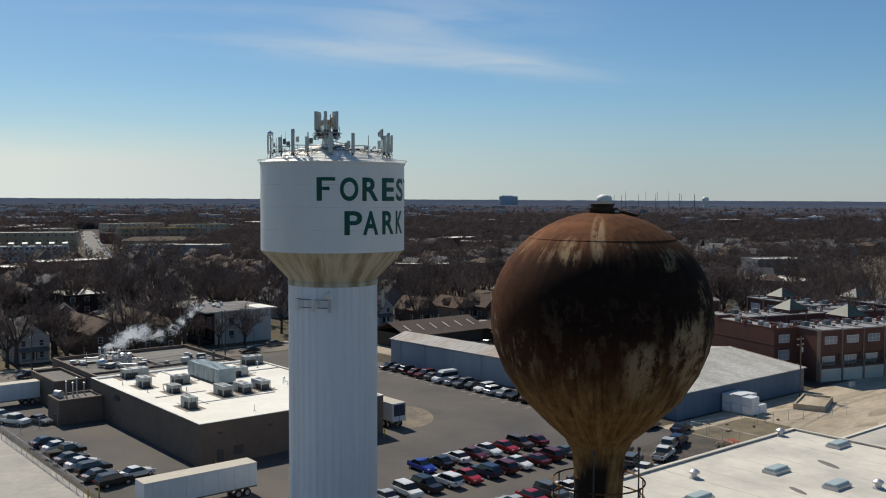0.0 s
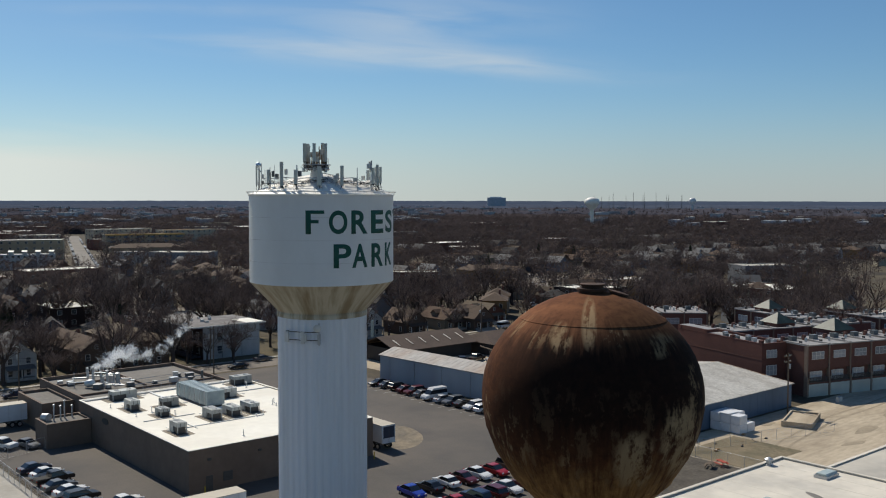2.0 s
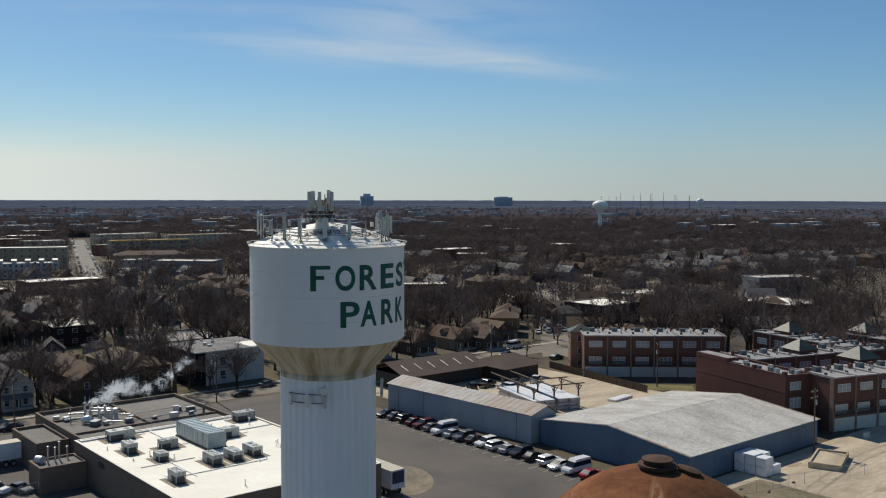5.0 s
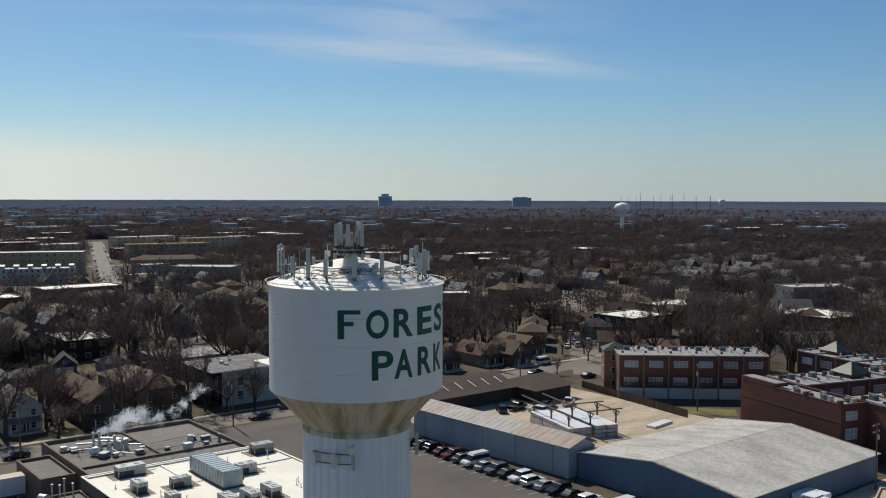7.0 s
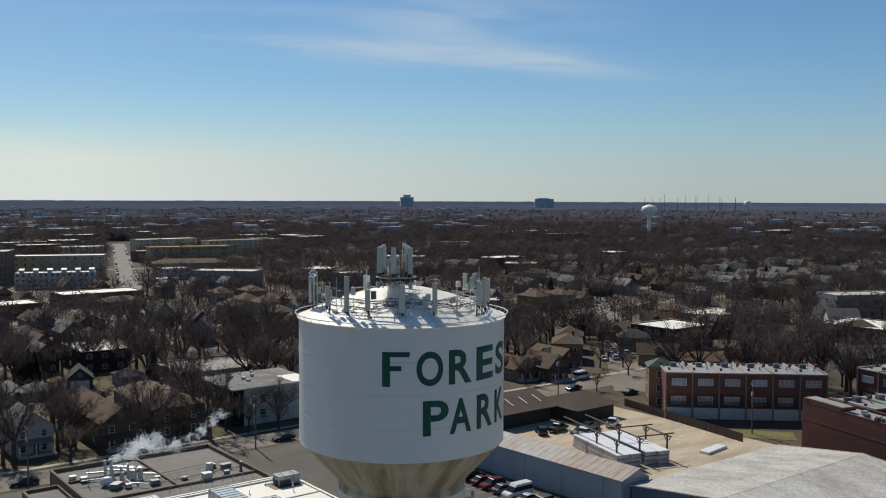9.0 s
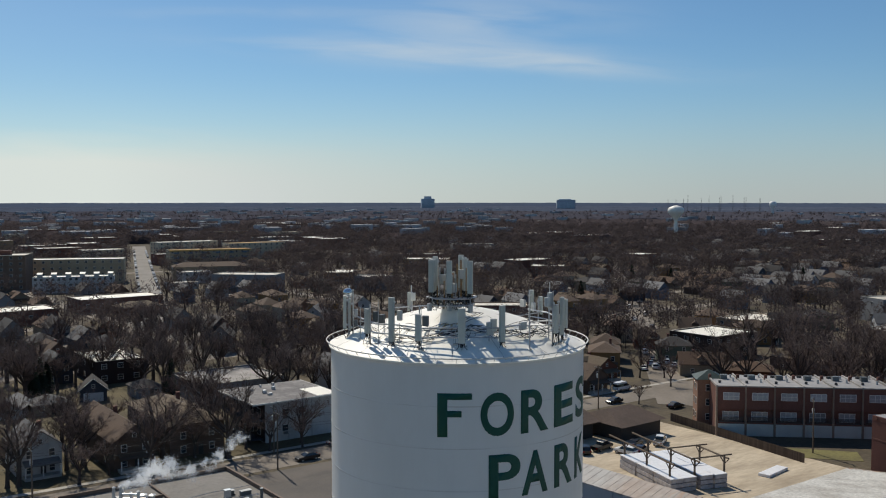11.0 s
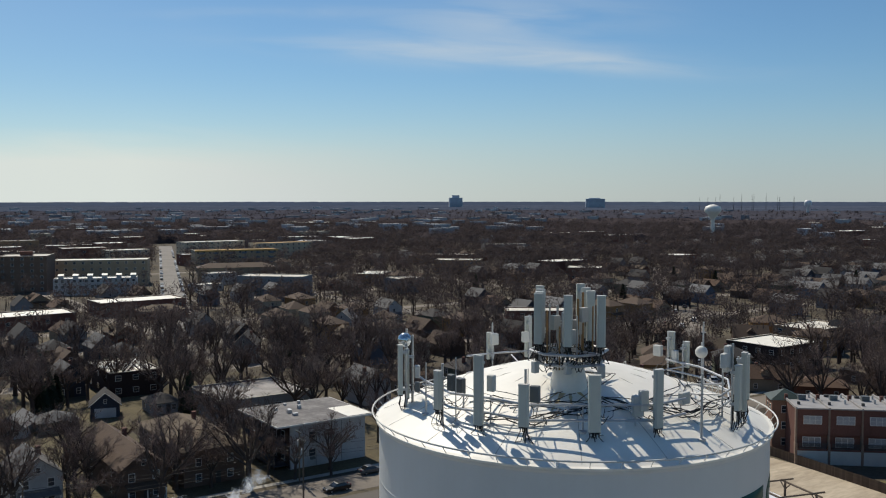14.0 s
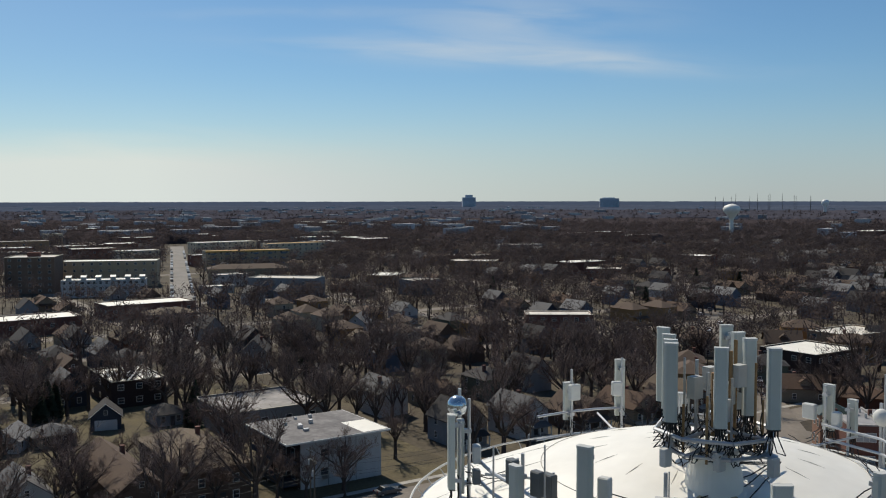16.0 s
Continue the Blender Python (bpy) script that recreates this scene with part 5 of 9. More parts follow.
for i in range(6):
    bm = fresh()
    box(bm, -0.85, 0.85, -0.03, 0.0, 0, 2.0)
    part("access_panel", bm, M["duct_blue"], ah, loc=(-4.8 + i * 1.9, -1.5, 0.4))
for i in range(13):
    bm = fresh()
    x = -5.75 + i * 0.955
    for y in (-1.56, 1.5):
        box(bm, x - 0.05, x + 0.05, y, y + 0.06, 0.3, 2.58)
    part("side_rib", bm, M["galv"] if i % 2 else M["duct_blue"], ah, "standing seam of the casing")
for i, (x, w, h) in enumerate(((-4.6, 1.1, 0.7), (-1.0, 0.8, 0.5), (3.2, 1.2, 0.6))):
    bm = fresh()
    box(bm, x - w / 2, x + w / 2, -2.1, -1.56, 0.7, 0.7 + h)
    part("louvre_box", bm, M["steel_dark"], ah, "dark louvred box on the casing")
bm = fresh()
box(bm, 5.8, 6.8, -1.2, 1.2, 0.3, 2.2)
part("intake_hood", bm, M["galv"], ah)

# roof seams, kerbs and pipes on the membrane
for x0, x1, y0, y1, h in ((49.7, 79.6, 150.2, 150.6, 0.25), (61.0, 61.4, 139.5, 150.0, 0.18), (51.6, 60.0, 130.0, 130.15, 0.12), (56.0, 56.15, 121.0, 131.0, 0.12), (70.5, 79.5, 141.0, 141.2, 0.15), (52.0, 68.0, 122.3, 122.45, 0.12)):
    bm = fresh()
    box(bm, x0, x1, y0, y1, ROOF, ROOF + h)
    tagged(part("roof_duct", bm, M["galv"]), "low grey duct run across the white roof", "duct", "ducts on the factory roof")
prng = random.Random(3)
for i in range(26):
    x, y = prng.uniform(51, 78.5), prng.uniform(111.5, 149)
    bm = fresh()
    hgt = prng.uniform(0.35, 0.9)
    tube(bm, (0, 0, 0), (0, 0, hgt), 0.07, 8)
    lathe(bm, [(0.2, 0), (0.2, 0.05), (0.07, 0.1)], 10)
    lathe(bm, [(0.1, hgt), (0.12, hgt + 0.08), (0, hgt + 0.14)], 10)
    tagged(part("vent_pipe", bm, M["galv"], loc=(x, y, ROOF)), "short capped vent pipe on the roof", "vent pipe", "vent pipes on the factory roof")
# annex plant: stacks, boxes, mushroom fans
AZ = 5.34
for x, y, h, r in ((56.6, 168.0, 2.9, 0.22), (57.3, 167.2, 3.1, 0.22), (58.0, 168.6, 2.4, 0.2), (58.6, 166.6, 2.2, 0.2), (59.3, 165.4, 2.5, 0.24), (60.2, 166.2, 1.7, 0.45), (61.0, 164.6, 1.9, 0.38), (59.9, 163.6, 2.1, 0.16), (53.4, 166.0, 2.6, 0.06), (58.2, 164.4, 1.6, 0.2)):
    bm = fresh()
    tube(bm, (0, 0, 0), (0, 0, h), r, 14)
    lathe(bm, [(r * 1.4, h + 0.1), (r * 1.4, h + 0.14), (0, h + 0.34)], 14)
    lathe(bm, [(r * 1.5, 0), (r * 1.5, 0.1), (r, 0.25)], 14)
    tagged(part("exhaust_flue", bm, M["galv"], loc=(x, y, AZ)), "galvanised exhaust flue with a rain cap", "exhaust flue", "flues on the rear roof")
# pipes and elbows tying the flues together
for k, (pts, r) in enumerate((([(56.6, 168.0, 1.6), (58.2, 166.4, 1.6), (60.2, 164.6, 1.6)], 0.13), ([(57.3, 167.2, 2.2), (59.3, 165.4, 2.2)], 0.11), ([(54.0, 169.0, 1.2), (56.6, 168.0, 1.2)], 0.16), ([(58.6, 166.6, 0.6), (58.6, 162.0, 0.6), (60.5, 160.0, 0.6)], 0.12), ([(61.0, 164.6, 1.0), (63.0, 163.0, 1.0), (63.0, 163.0, 0.1)], 0.14), ([(52.4, 166.4, 0.9), (57.0, 165.8, 0.9)], 0.1))):
    bm = fresh()
    wire(bm, [Vector((x, y, AZ + z)) for x, y, z in pts], r, 8)
    tagged(part("flue_pipe", bm, M["galv_bright"] if k % 2 else M["galv"]), "horizontal galvanised pipe between the flues", "pipe", "pipes between the flues")
bm = fresh()
lathe(bm, [(0, -1.0), (0.5, -0.85), (0.7, -0.4), (0.7, 0.5), (0.4, 0.85), (0, 0.9)], 20)
tagged(part("round_tank", bm, M["galv_bright"], loc=pose(55.6, 164.2, AZ + 0.85, 80, 0, 40), smooth=True), "rounded pale metal tank among the flues", "tank")
for x, y, l, w, h, rz, dark in ((53.6, 168.6, 1.1, 0.9, 0.8, 0, 0), (52.4, 170.6, 0.9, 0.8, 0.7, 0, 0), (56.4, 162.2, 1.7, 1.2, 0.9, 40, 1), (58.0, 161.4, 0.8, 0.6, 0.7, 10, 0), (62.6, 161.6, 0.7, 0.6, 1.0, 0, 0), (61.8, 160.6, 1.2, 0.9, 0.8, 0, 1),
                          (66.5, 160.4, 0.7, 0.6, 0.5, 20, 1), (69.2, 158.2, 1.3, 1.1, 1.2, 0, 0), (71.6, 162.6, 0.9, 0.7, 1.3, 0, 0), (72.6, 163.8, 1.0, 0.6, 0.7, 0, 1), (74.2, 162.0, 1.6, 0.8, 0.9, 0, 1), (72.8, 158.6, 0.8, 0.6, 0.8, 0, 1),
                          (70.6, 160.0, 0.4, 0.4, 0.6, 0, 0), (75.6, 159.4, 0.35, 0.35, 1.6, 0, 1)):
    u = thing("vent_box", "dark boxy roof ventilator" if dark else "boxy galvanised roof ventilator", "ventilator", pose(x, y, AZ, 0, 0, rz), group="ventilators on the rear roof")
    bm = fresh()
    box(bm, -l / 2, l / 2, -w / 2, w / 2, 0.15, h)
    part("casing", bevelled(bm, 0.04), M["box_grey"] if dark else M["galv"], u)
    bm = fresh()
    box(bm, -l / 2 - 0.1, l / 2 + 0.1, -w / 2 - 0.1, w / 2 + 0.1, 0, 0.16)
    part("curb", bm, M["steel_dark"], u)
    bm = fresh()
    box(bm, -l / 2 - 0.06, l / 2 + 0.06, -w / 2 - 0.06, w / 2 + 0.06, h, h + 0.05)
    part("lid", bm, M["box_light"] if dark else M["galv_bright"], u, "pale folded lid")
bm = fresh()
for y in (160.0, 160.5, 165.0):
    wire(bm, [Vector((62, y, AZ + 0.35)), Vector((66, y, AZ + 0.35)), Vector((70, y + 0.6, AZ + 0.35)), Vector((76.5, y + 0.6, AZ + 0.35))], 0.05, 6)
tagged(part("roof_pipe", bm, M["galv"]), "pipe runs laid across the rear roof", "pipes")
rl = thing("roof_railing", "low pipe railing across the rear roof", "railing")
for k in range(9):
    bm = fresh()
    tube(bm, (0, 0, 0), (0, 0, 1.0), 0.03, 6)
    part("post", bm, M["galv"], rl, loc=(62.0 + k * 1.7, 155.2, AZ))
for z in (0.5, 1.0):
    bm = fresh()
    tube(bm, (62.0, 155.2, AZ + z), (75.6, 155.2, AZ + z), 0.025, 6)
    part("rail", bm, M["galv"], rl)
for x0, x1, y0, y1 in ((50.9, 77.1, 157.4, 157.7), (64.2, 64.5, 157.8, 176.0), (51.0, 64.1, 168.9, 169.15)):
    bm = fresh()
    box(bm, x0, x1, y0, y1, AZ, AZ + 0.38)
    tagged(part("roof_kerb", bm, M["tan_wall"]), "low taupe kerb across the rear roof", "kerb", "kerbs on the rear roof")
# dock stacks
for x, y, h in ((44.2, 148.8, 2.6), (45.4, 149.2, 2.2), (46.3, 150.0, 2.8), (47.6, 150.2, 1.8)):
    bm = fresh()
    tube(bm, (0, 0, -0.3), (0, 0, h), 0.13, 10)
    lathe(bm, [(0.22, h), (0.22, h + 0.1), (0, h + 0.2)], 10)
    tagged(part("dock_flue", bm, M["galv"], loc=(x, y, 3.8)), "thin flue on the dock roof", "flue", "flues on the dock roof")
bm = fresh()
lathe(bm, [(0.0, 0.0), (0.7, 0.0), (0.7, 1.2), (0.0, 1.25)], 20)
tagged(part("dust_collector", bm, M["galv"], loc=pose(42.9, 150.2, 4.3, 90, 0, 30)), "round galvanised blower on the dock roof", "blower")
# doors, lamps and downpipes on the walls
for x, w, h in ((52.2, 1.0, 2.1), (55.0, 1.4, 1.3)):
    bm = fresh()
    box(bm, x - w / 2, x + w / 2, 109.22, 109.3, 0.05 if h > 2 else 1.0, 0.05 + h if h > 2 else 1.0 + h)
    part("door" if h > 2 else "window", bm, M["steel_dark"], factory)
for x in (52.2, 60.0, 68.0, 76.0):
    bm = fresh()
    box(bm, x - 0.25, x + 0.25, 109.05, 109.3, 4.3, 4.55)
    part("wall_lamp", bm, M["steel_dark"], factory)
# oval sign plate high on the long wall
bm = fresh()
lathe(bm, [(0, -0.04), (1.0, -0.04), (1.0, 0.04), (0, 0.05)], 32)
part("sign_plate", bm, M["dark_trim"], factory, "dark oval sign plate", loc=pose(49.16, 139.5, 4.6, 0, -90, 0) @ Matrix.Diagonal((0.5, 1.3, 1, 1)))

# steam from the stacks: a cloud of countless tiny droplets clumps, dense near the flues and torn apart further up
m = material("steam", (0.88, 0.89, 0.90), 1.0, vary=0.03, spec=0.0)
m.node_tree.nodes["Principled BSDF"].inputs["Alpha"].default_value = 0.30
bm = fresh()
srng = random.Random(12)
for cx, cy, cz, rad, num in ((58.6, 168.3, 8.2, 0.5, 260), (60.0, 166.7, 9.0, 0.9, 700), (61.3, 165.3, 10.3, 1.0, 900), (63.0, 163.4, 10.9, 1.05, 800), (65.2, 161.2, 10.6, 0.85, 420), (67.3, 158.9, 11.7, 0.65, 300), (68.5, 157.6, 13.3, 0.5, 190),
                             (69.6, 156.5, 14.9, 0.5, 170), (70.5, 155.5, 16.0, 0.6, 170)):
    for i in range(num * 6):
        g = Vector((srng.gauss(0, rad * 0.78), srng.gauss(0, rad * 0.78), srng.gauss(0, rad * 0.66)))
        c = Vector((cx, cy, cz + 0.35 * rad)) + g
        c += noise.noise_vector(c * 0.55) * 0.65 + noise.noise_vector(c * 1.7) * 0.3
        if noise.noise(c * 0.8 + Vector((4, 1, 7))) < -0.16:
            continue
        r = srng.uniform(0.025, 0.07)
        q = [bm.verts.new(c + Vector((srng.gauss(0, r), srng.gauss(0, r), srng.gauss(0, r)))) for _ in range(4)]
        for tri in ((0, 1, 2), (0, 2, 3), (0, 3, 1), (1, 3, 2)):
            bm.faces.new([q[t] for t in tri])
st = part("steam_plume", bm, m)
st.visible_shadow = False
tagged(st, "thin white steam drifting from the roof flues", "steam", kind="stuff")

# ---------- houses ----------
def window_part(parent, x, y, z, w, h, face, name="window", pane="glass_dark"):
    """A framed pane; face: '-y', '+y', '-x' or '+x' (the way it looks)."""
    bm = fresh()
    box(bm, -w / 2, w / 2, -0.06, 0.04, -h / 2, h / 2, 0)
    box(bm, -w / 2 + 0.09, w / 2 - 0.09, -0.075, -0.06, -h / 2 + 0.09, -0.03, 1)
    box(bm, -w / 2 + 0.09, w / 2 - 0.09, -0.075, -0.06, 0.03, h / 2 - 0.09, 1)
    rz = {"-y": 0, "+x": 90, "+y": 180, "-x": 270}[face]
    return part(name, bm, [M["frame_white"], M[pane]], parent, loc=pose(x, y, z, 0, 0, rz))


def gable_house(label, w, d, h, rise, siding, shingle, porch=True, dormer=False, hip=False, chimney=True, detail=2):
    """A frame house, ridge along its depth, the front towards -y."""
    hs = thing("house", label, "house", group="houses along the streets")
    bm = fresh()
    if hip:
        box(bm, -w / 2, w / 2, -d / 2, d / 2, 0, h)
    else:
        prism(bm, [(-w / 2, 0), (w / 2, 0), (w / 2, h), (0, h + rise), (-w / 2, h)], "y", -d / 2, d / 2)
    part("wall", bm, SIDING[siding], hs)
    bm = fresh()
    o = 0.45
    if hip:
        a, b, c, e = (-w / 2 - o, -d / 2 - o, h), (w / 2 + o, -d / 2 - o, h), (w / 2 + o, d / 2 + o, h), (-w / 2 - o, d / 2 + o, h)
        q = max(d / 2 - w / 2, 0.3)
        p1, p2 = (0, -q, h + rise), (0, q, h + rise)
        for f in ((a, b, p1), (b, c, p2, p1), (c, e, p2), (e, a, p1, p2), (e, c, b, a)):
            poly(bm, f)
    else:
        k = rise / (w / 2)
        t = 0.16
        prism(bm, [(-w / 2 - o, h - o * k), (0, h + rise), (w / 2 + o, h - o * k), (w / 2 + o, h - o * k + t), (0, h + rise + t), (-w / 2 - o, h - o * k + t)], "y", -d / 2 - o, d / 2 + o)
    part("roof", bm, SHINGLE[shingle], hs)
    rows = [1.5] + ([4.2] if h > 4.6 else [])
    xs = (-w * 0.26, w * 0.26) if detail > 1 else (0.0,)
    for z in rows:
        for x in xs:
            window_part(hs, x, -d / 2, z, 1.1, 1.45, "-y")
        for y in ((-d * 0.28, d * 0.22) if detail > 1 else (-d * 0.2,)):
            if detail > 1:
                window_part(hs, -w / 2, y, z, 1.0, 1.4, "-x")
                window_part(hs, w / 2, y, z, 1.0, 1.4, "+x")
    if not hip and rise > 1.8 and detail > 1:
        window_part(hs, 0, -d / 2, h + rise * 0.33, 0.8, 1.0, "-y")
    if porch:
        bm = fresh()
        prism(bm, [(-d / 2 - 2.1, 2.45), (-d / 2, 3.1), (-d / 2, 3.25), (-d / 2 - 2.1, 2.6)], "x", -w * 0.42, w * 0.42)
        part("porch_roof", bm, SHINGLE[shingle], hs)
        if detail > 1:
            bm = fresh()
            box(bm, -w * 0.42, w * 0.42, -d / 2 - 2.0, -d / 2, 0, 0.55)
            part("porch_deck", bm, M["concrete"], hs)
            bm = fresh()
            box(bm, -0.09, 0.09, -0.09, 0.09, 0.55, 2.5)
            post = part("porch_post", bm, M["frame_white"], hs, loc=(-w * 0.4, -d / 2 - 1.9, 0))
            twin(post, (w * 0.4, -d / 2 - 1.9, 0))
            twin(post, (0.0, -d / 2 - 1.9, 0))
    if detail > 1:
        bm = fresh()
        box(bm, -0.48, 0.48, -0.05, 0.03, 0, 2.05)
        part("door", bm, M["dark_trim"], hs, loc=(w * 0.06, -d / 2, 0.55 if porch else 0.05))
    if chimney:
        bm = fresh()
        box(bm, -0.35, 0.35, -0.35, 0.35, 0, 2.0)
        box(bm, -0.42, 0.42, -0.42, 0.42, 2.0, 2.15)
        part("chimney", bm, M["brick_red"], hs, loc=(w * 0.2, d * 0.15, h + rise * 0.35))
    if dormer:
        bm = fresh()
        prism(bm, [(-1.2, 0), (1.2, 0), (1.2, 1.0), (0, 1.9), (-1.2, 1.0)], "x", 0, 2.6)
        part("dormer", bm, SIDING[siding], hs, loc=pose(-w / 2 + 0.6, 0, h + 0.4, 0, 0, 0))
        bm = fresh()
        prism(bm, [(-1.4, 0.85), (0, 1.92), (1.4, 0.85), (1.4, 0.98), (0, 2.06), (-1.4, 0.98)], "x", -0.3, 2.8)
        part("dormer_roof", bm, SHINGLE[shingle], hs, loc=pose(-w / 2 + 0.6, 0, h + 0.4, 0, 0, 0))
    return hs


def flat_block(label, w, d, h, wall, roof, storeys=2, nx=3, ny=2, name="apartment_block", category="apartment building", group=""):
    """A flat-roofed block with rows of windows on its four faces; centre of its base at the origin."""
    b = thing(name, label, category, group=group)
    wall_block(b, "wall", -w / 2, w / 2, -d / 2, d / 2, h, wall, roof, parapet=0.3, coping=M["stone"])
    step = h / storeys
    for s in range(storeys):
        z = step * (s + 0.55)
        for i in range(nx):
            x = -w / 2 + w * (i + 0.5) / nx
            window_part(b, x, -d / 2, z, min(1.5, w / nx * 0.55), 1.4, "-y")
        for i in range(ny):
            y = -d / 2 + d * (i + 0.5) / ny
            window_part(b, -w / 2, y, z, min(1.5, d / ny * 0.5), 1.4, "-x")
    return b


HOUSE_KINDS = [
    ("two-storey white frame house with a grey shingle gable", 7.4, 11, 5.4, 2.9, "white", "grey", True, False, False),
    ("brown brick bungalow with a tan shingle roof", 8.2, 13, 3.6, 2.6, "brick", "tan", True, True, False),
    ("grey frame house with a dark steep gable", 7.0, 11, 5.2, 3.4, "grey", "dark", True, False, False),
    ("cream two-storey house with a brown hip roof", 8.4, 10, 5.6, 2.6, "cream", "brown", True, False, True),
    ("tan stucco bungalow with a rust-brown gable", 8.0, 12, 3.5, 2.7, "tan", "rust", True, True, False),
    ("blue-grey clapboard house with a pale roof", 7.2, 11, 5.3, 3.0, "blue", "pale", True, False, False),
    ("ochre brick two-flat with a brown hip roof", 8.6, 12, 6.0, 2.2, "ochre", "brown", True, False, True),
    ("dark slate-coloured house with a grey gable", 7.4, 10, 5.0, 3.2, "slate", "grey", False, False, False),
    ("green-grey house with a dark hip roof", 8.0, 10, 5.2, 2.4, "green", "dark", True, False, True),
    ("brown shingled cottage with a brown roof", 7.6, 11, 3.8, 3.2, "brown", "brown", True, True, False),
]
# first of every kind, with all its parts (near) and a plainer one (far)
near_kinds = [gable_house(*k, chimney=True, detail=2) for k in HOUSE_KINDS]
far_kinds = [gable_house(k[0], *k[1:10], chimney=False, detail=1) for k in HOUSE_KINDS]
used_near, used_far = set(), set()


def put_house(kind, x, y, rz, near=True):
    src = (near_kinds if near else far_kinds)[kind]
    used = used_near if near else used_far
    m = pose(x, y, 0, 0, 0, rz)
    if kind not in used:
        used.add(kind)
        src.matrix_basis = m
        return src
    return copy_thing(src, m)


taken = []          # footprints (x, y, radius) kept free of trees


def claim(x, y, r):
    taken.append((x, y, r))


# the homes that stand out along the near streets
for kind, x, y, rz in [(0, 56.3, 215, 0), (7, 81, 300, 0), (5, 60, 296, 0),
                       (2, 139, 322, -30), (0, 192, 356, -40), (3, 205, 350, -40), (9, 190, 208, 0), (1, 203, 218, 0), (4, 183, 214, 0), (6, 215, 224, -45), (3, 228, 236, -45),
                       (4, 232, 203, 45), (8, 243, 222, 45), (3, 262, 262, 45), (1, 258, 243, 45), (9, 168, 214, 0), (0, 154, 217, 0), (2, 139, 218, 0), (0, 43.0, 216, 0), (3, 29, 218, 0),
                       ]:
    put_house(kind, x, y, rz)
    claim(x, y, 8.0)
for kind, x, y, rz in [(6, 293, 229, 45), (9, 288, 250, 45), (0, 140, 250, 180), (4, 154, 249, 180), (8, 170, 250, 180), (2, 185, 252, 180)]:
    put_house(kind, x, y, rz)
    claim(x, y, 8.0)

rnd = random.Random(21)
EYE = Vector((14, 28))
BLOCKED = [(128, 532, 20), (158, 530, 22), (190, 520, 14), (100, 548, 18), (222, 540, 14), (240, 565, 10), (107, 217, 12), (112, 256, 13), (84.5, 219, 9), (71.5, 216, 8), (83, 270, 5), (165, 128, 60), (214, 196, 9), (240, 204, 8), (190, 150, 30), (263, 222, 17), (66, 432, 16), (85, 432, 16), (106, 430, 14), (135, 458, 14), (157, 456, 14), (149, 436, 12), (157, 560, 22), (129, 578, 17), (169, 604, 26), (240, 584, 24), (271, 662, 30), (206, 536, 10), (226, 566, 10), (290, 300, 26), (260, 320, 16)]


def free(x, y, r):
    return all((x - a) ** 2 + (y - b) ** 2 > (r + c) ** 2 for a, b, c in taken) and all((x - a) ** 2 + (y - b) ** 2 > (c + r * 0.3) ** 2 for a, b, c in BLOCKED)


def in_view(x, y, lo=18.0, hi=86.0):
    a = math.degrees(math.atan2(y - EYE.y, x - EYE.x))
    return lo < a < hi


def near_avenue(x, y, w=14):
    d = Vector((math.cos(radians(72.2)), math.sin(radians(72.2))))
    p = Vector((x - 324.3, y - 960))
    return abs(p.x * d.y - p.y * d.x) < w and -500 < p.dot(d) < 60


for yy in (312, 362, 410, 490, 660):
    for side in (-1, 1):
        x = -60.0
        while x < 760:
            x += rnd.uniform(12.5, 17.5)
            y = yy + side * rnd.uniform(14, 18)
            if not in_view(x, y, 16, 84) or not free(x, y, 6.5) or near_avenue(x, y) or min(abs(x - s) for s in (20, 132, 246, 352)) < 9:
                continue
            if rnd.random() < (0.30 if yy < 370 else 0.5):
                continue
            put_house(rnd.randrange(10), x, y, (0 if side > 0 else 180) + rnd.uniform(-3, 3), yy < 350 and x < 150)
            claim(x, y, 6.5)
for i in range(75):
    a, r = radians(rnd.uniform(18, 60)), rnd.uniform(330, 800)
    x, y = EYE.x + r * math.cos(a), EYE.y + r * math.sin(a)
    if y > 262 or not free(x, y, 8):
        continue
    put_house(rnd.randrange(10), x, y, rnd.choice((45, 135, 225)), False)
    claim(x, y, 7)

# flat-roofed blocks
def put_block(ob, x, y, rz, r):
    ob.matrix_basis = pose(x, y, 0, 0, 0, rz)
    claim(x, y, r)
    return ob


# white apartment house: overhanging flat roof, blank front, shaded balcony side
apts = thing("apartment_house", "white two-storey apartment house with an overhanging flat roof", "apartment building", pose(98.9, 206.6, 0))
bm = fresh()
box(bm, 0, 15.7, 0, 16.0, 0, 8.2)
part("wall", bm, SIDING["white"], apts)
bm = fresh()
box(bm, -0.05, 0, 0.3, 15.8, 0.1, 8.1)
part("side_wall", bm, M["brick_dark"], apts, "dark brick balcony side")
bm = fresh()
box(bm, -3.2, 17.0, -1.2, 17.0, 8.21, 8.5)
part("roof_slab", bm, M["frame_white"], apts, "white roof edge")
bm = fresh()
box(bm, -2.95, 16.75, -0.95, 16.75, 8.51, 8.55)
part("roof_deck", bm, M["felt"], apts, "mottled grey roof felt")
bm = fresh()
box(bm, 11.6, 16.6, -0.8, 7.5, 8.555, 8.58)
part("roof_patch", bm, M["white_roof"], apts, "bright white roof patch")
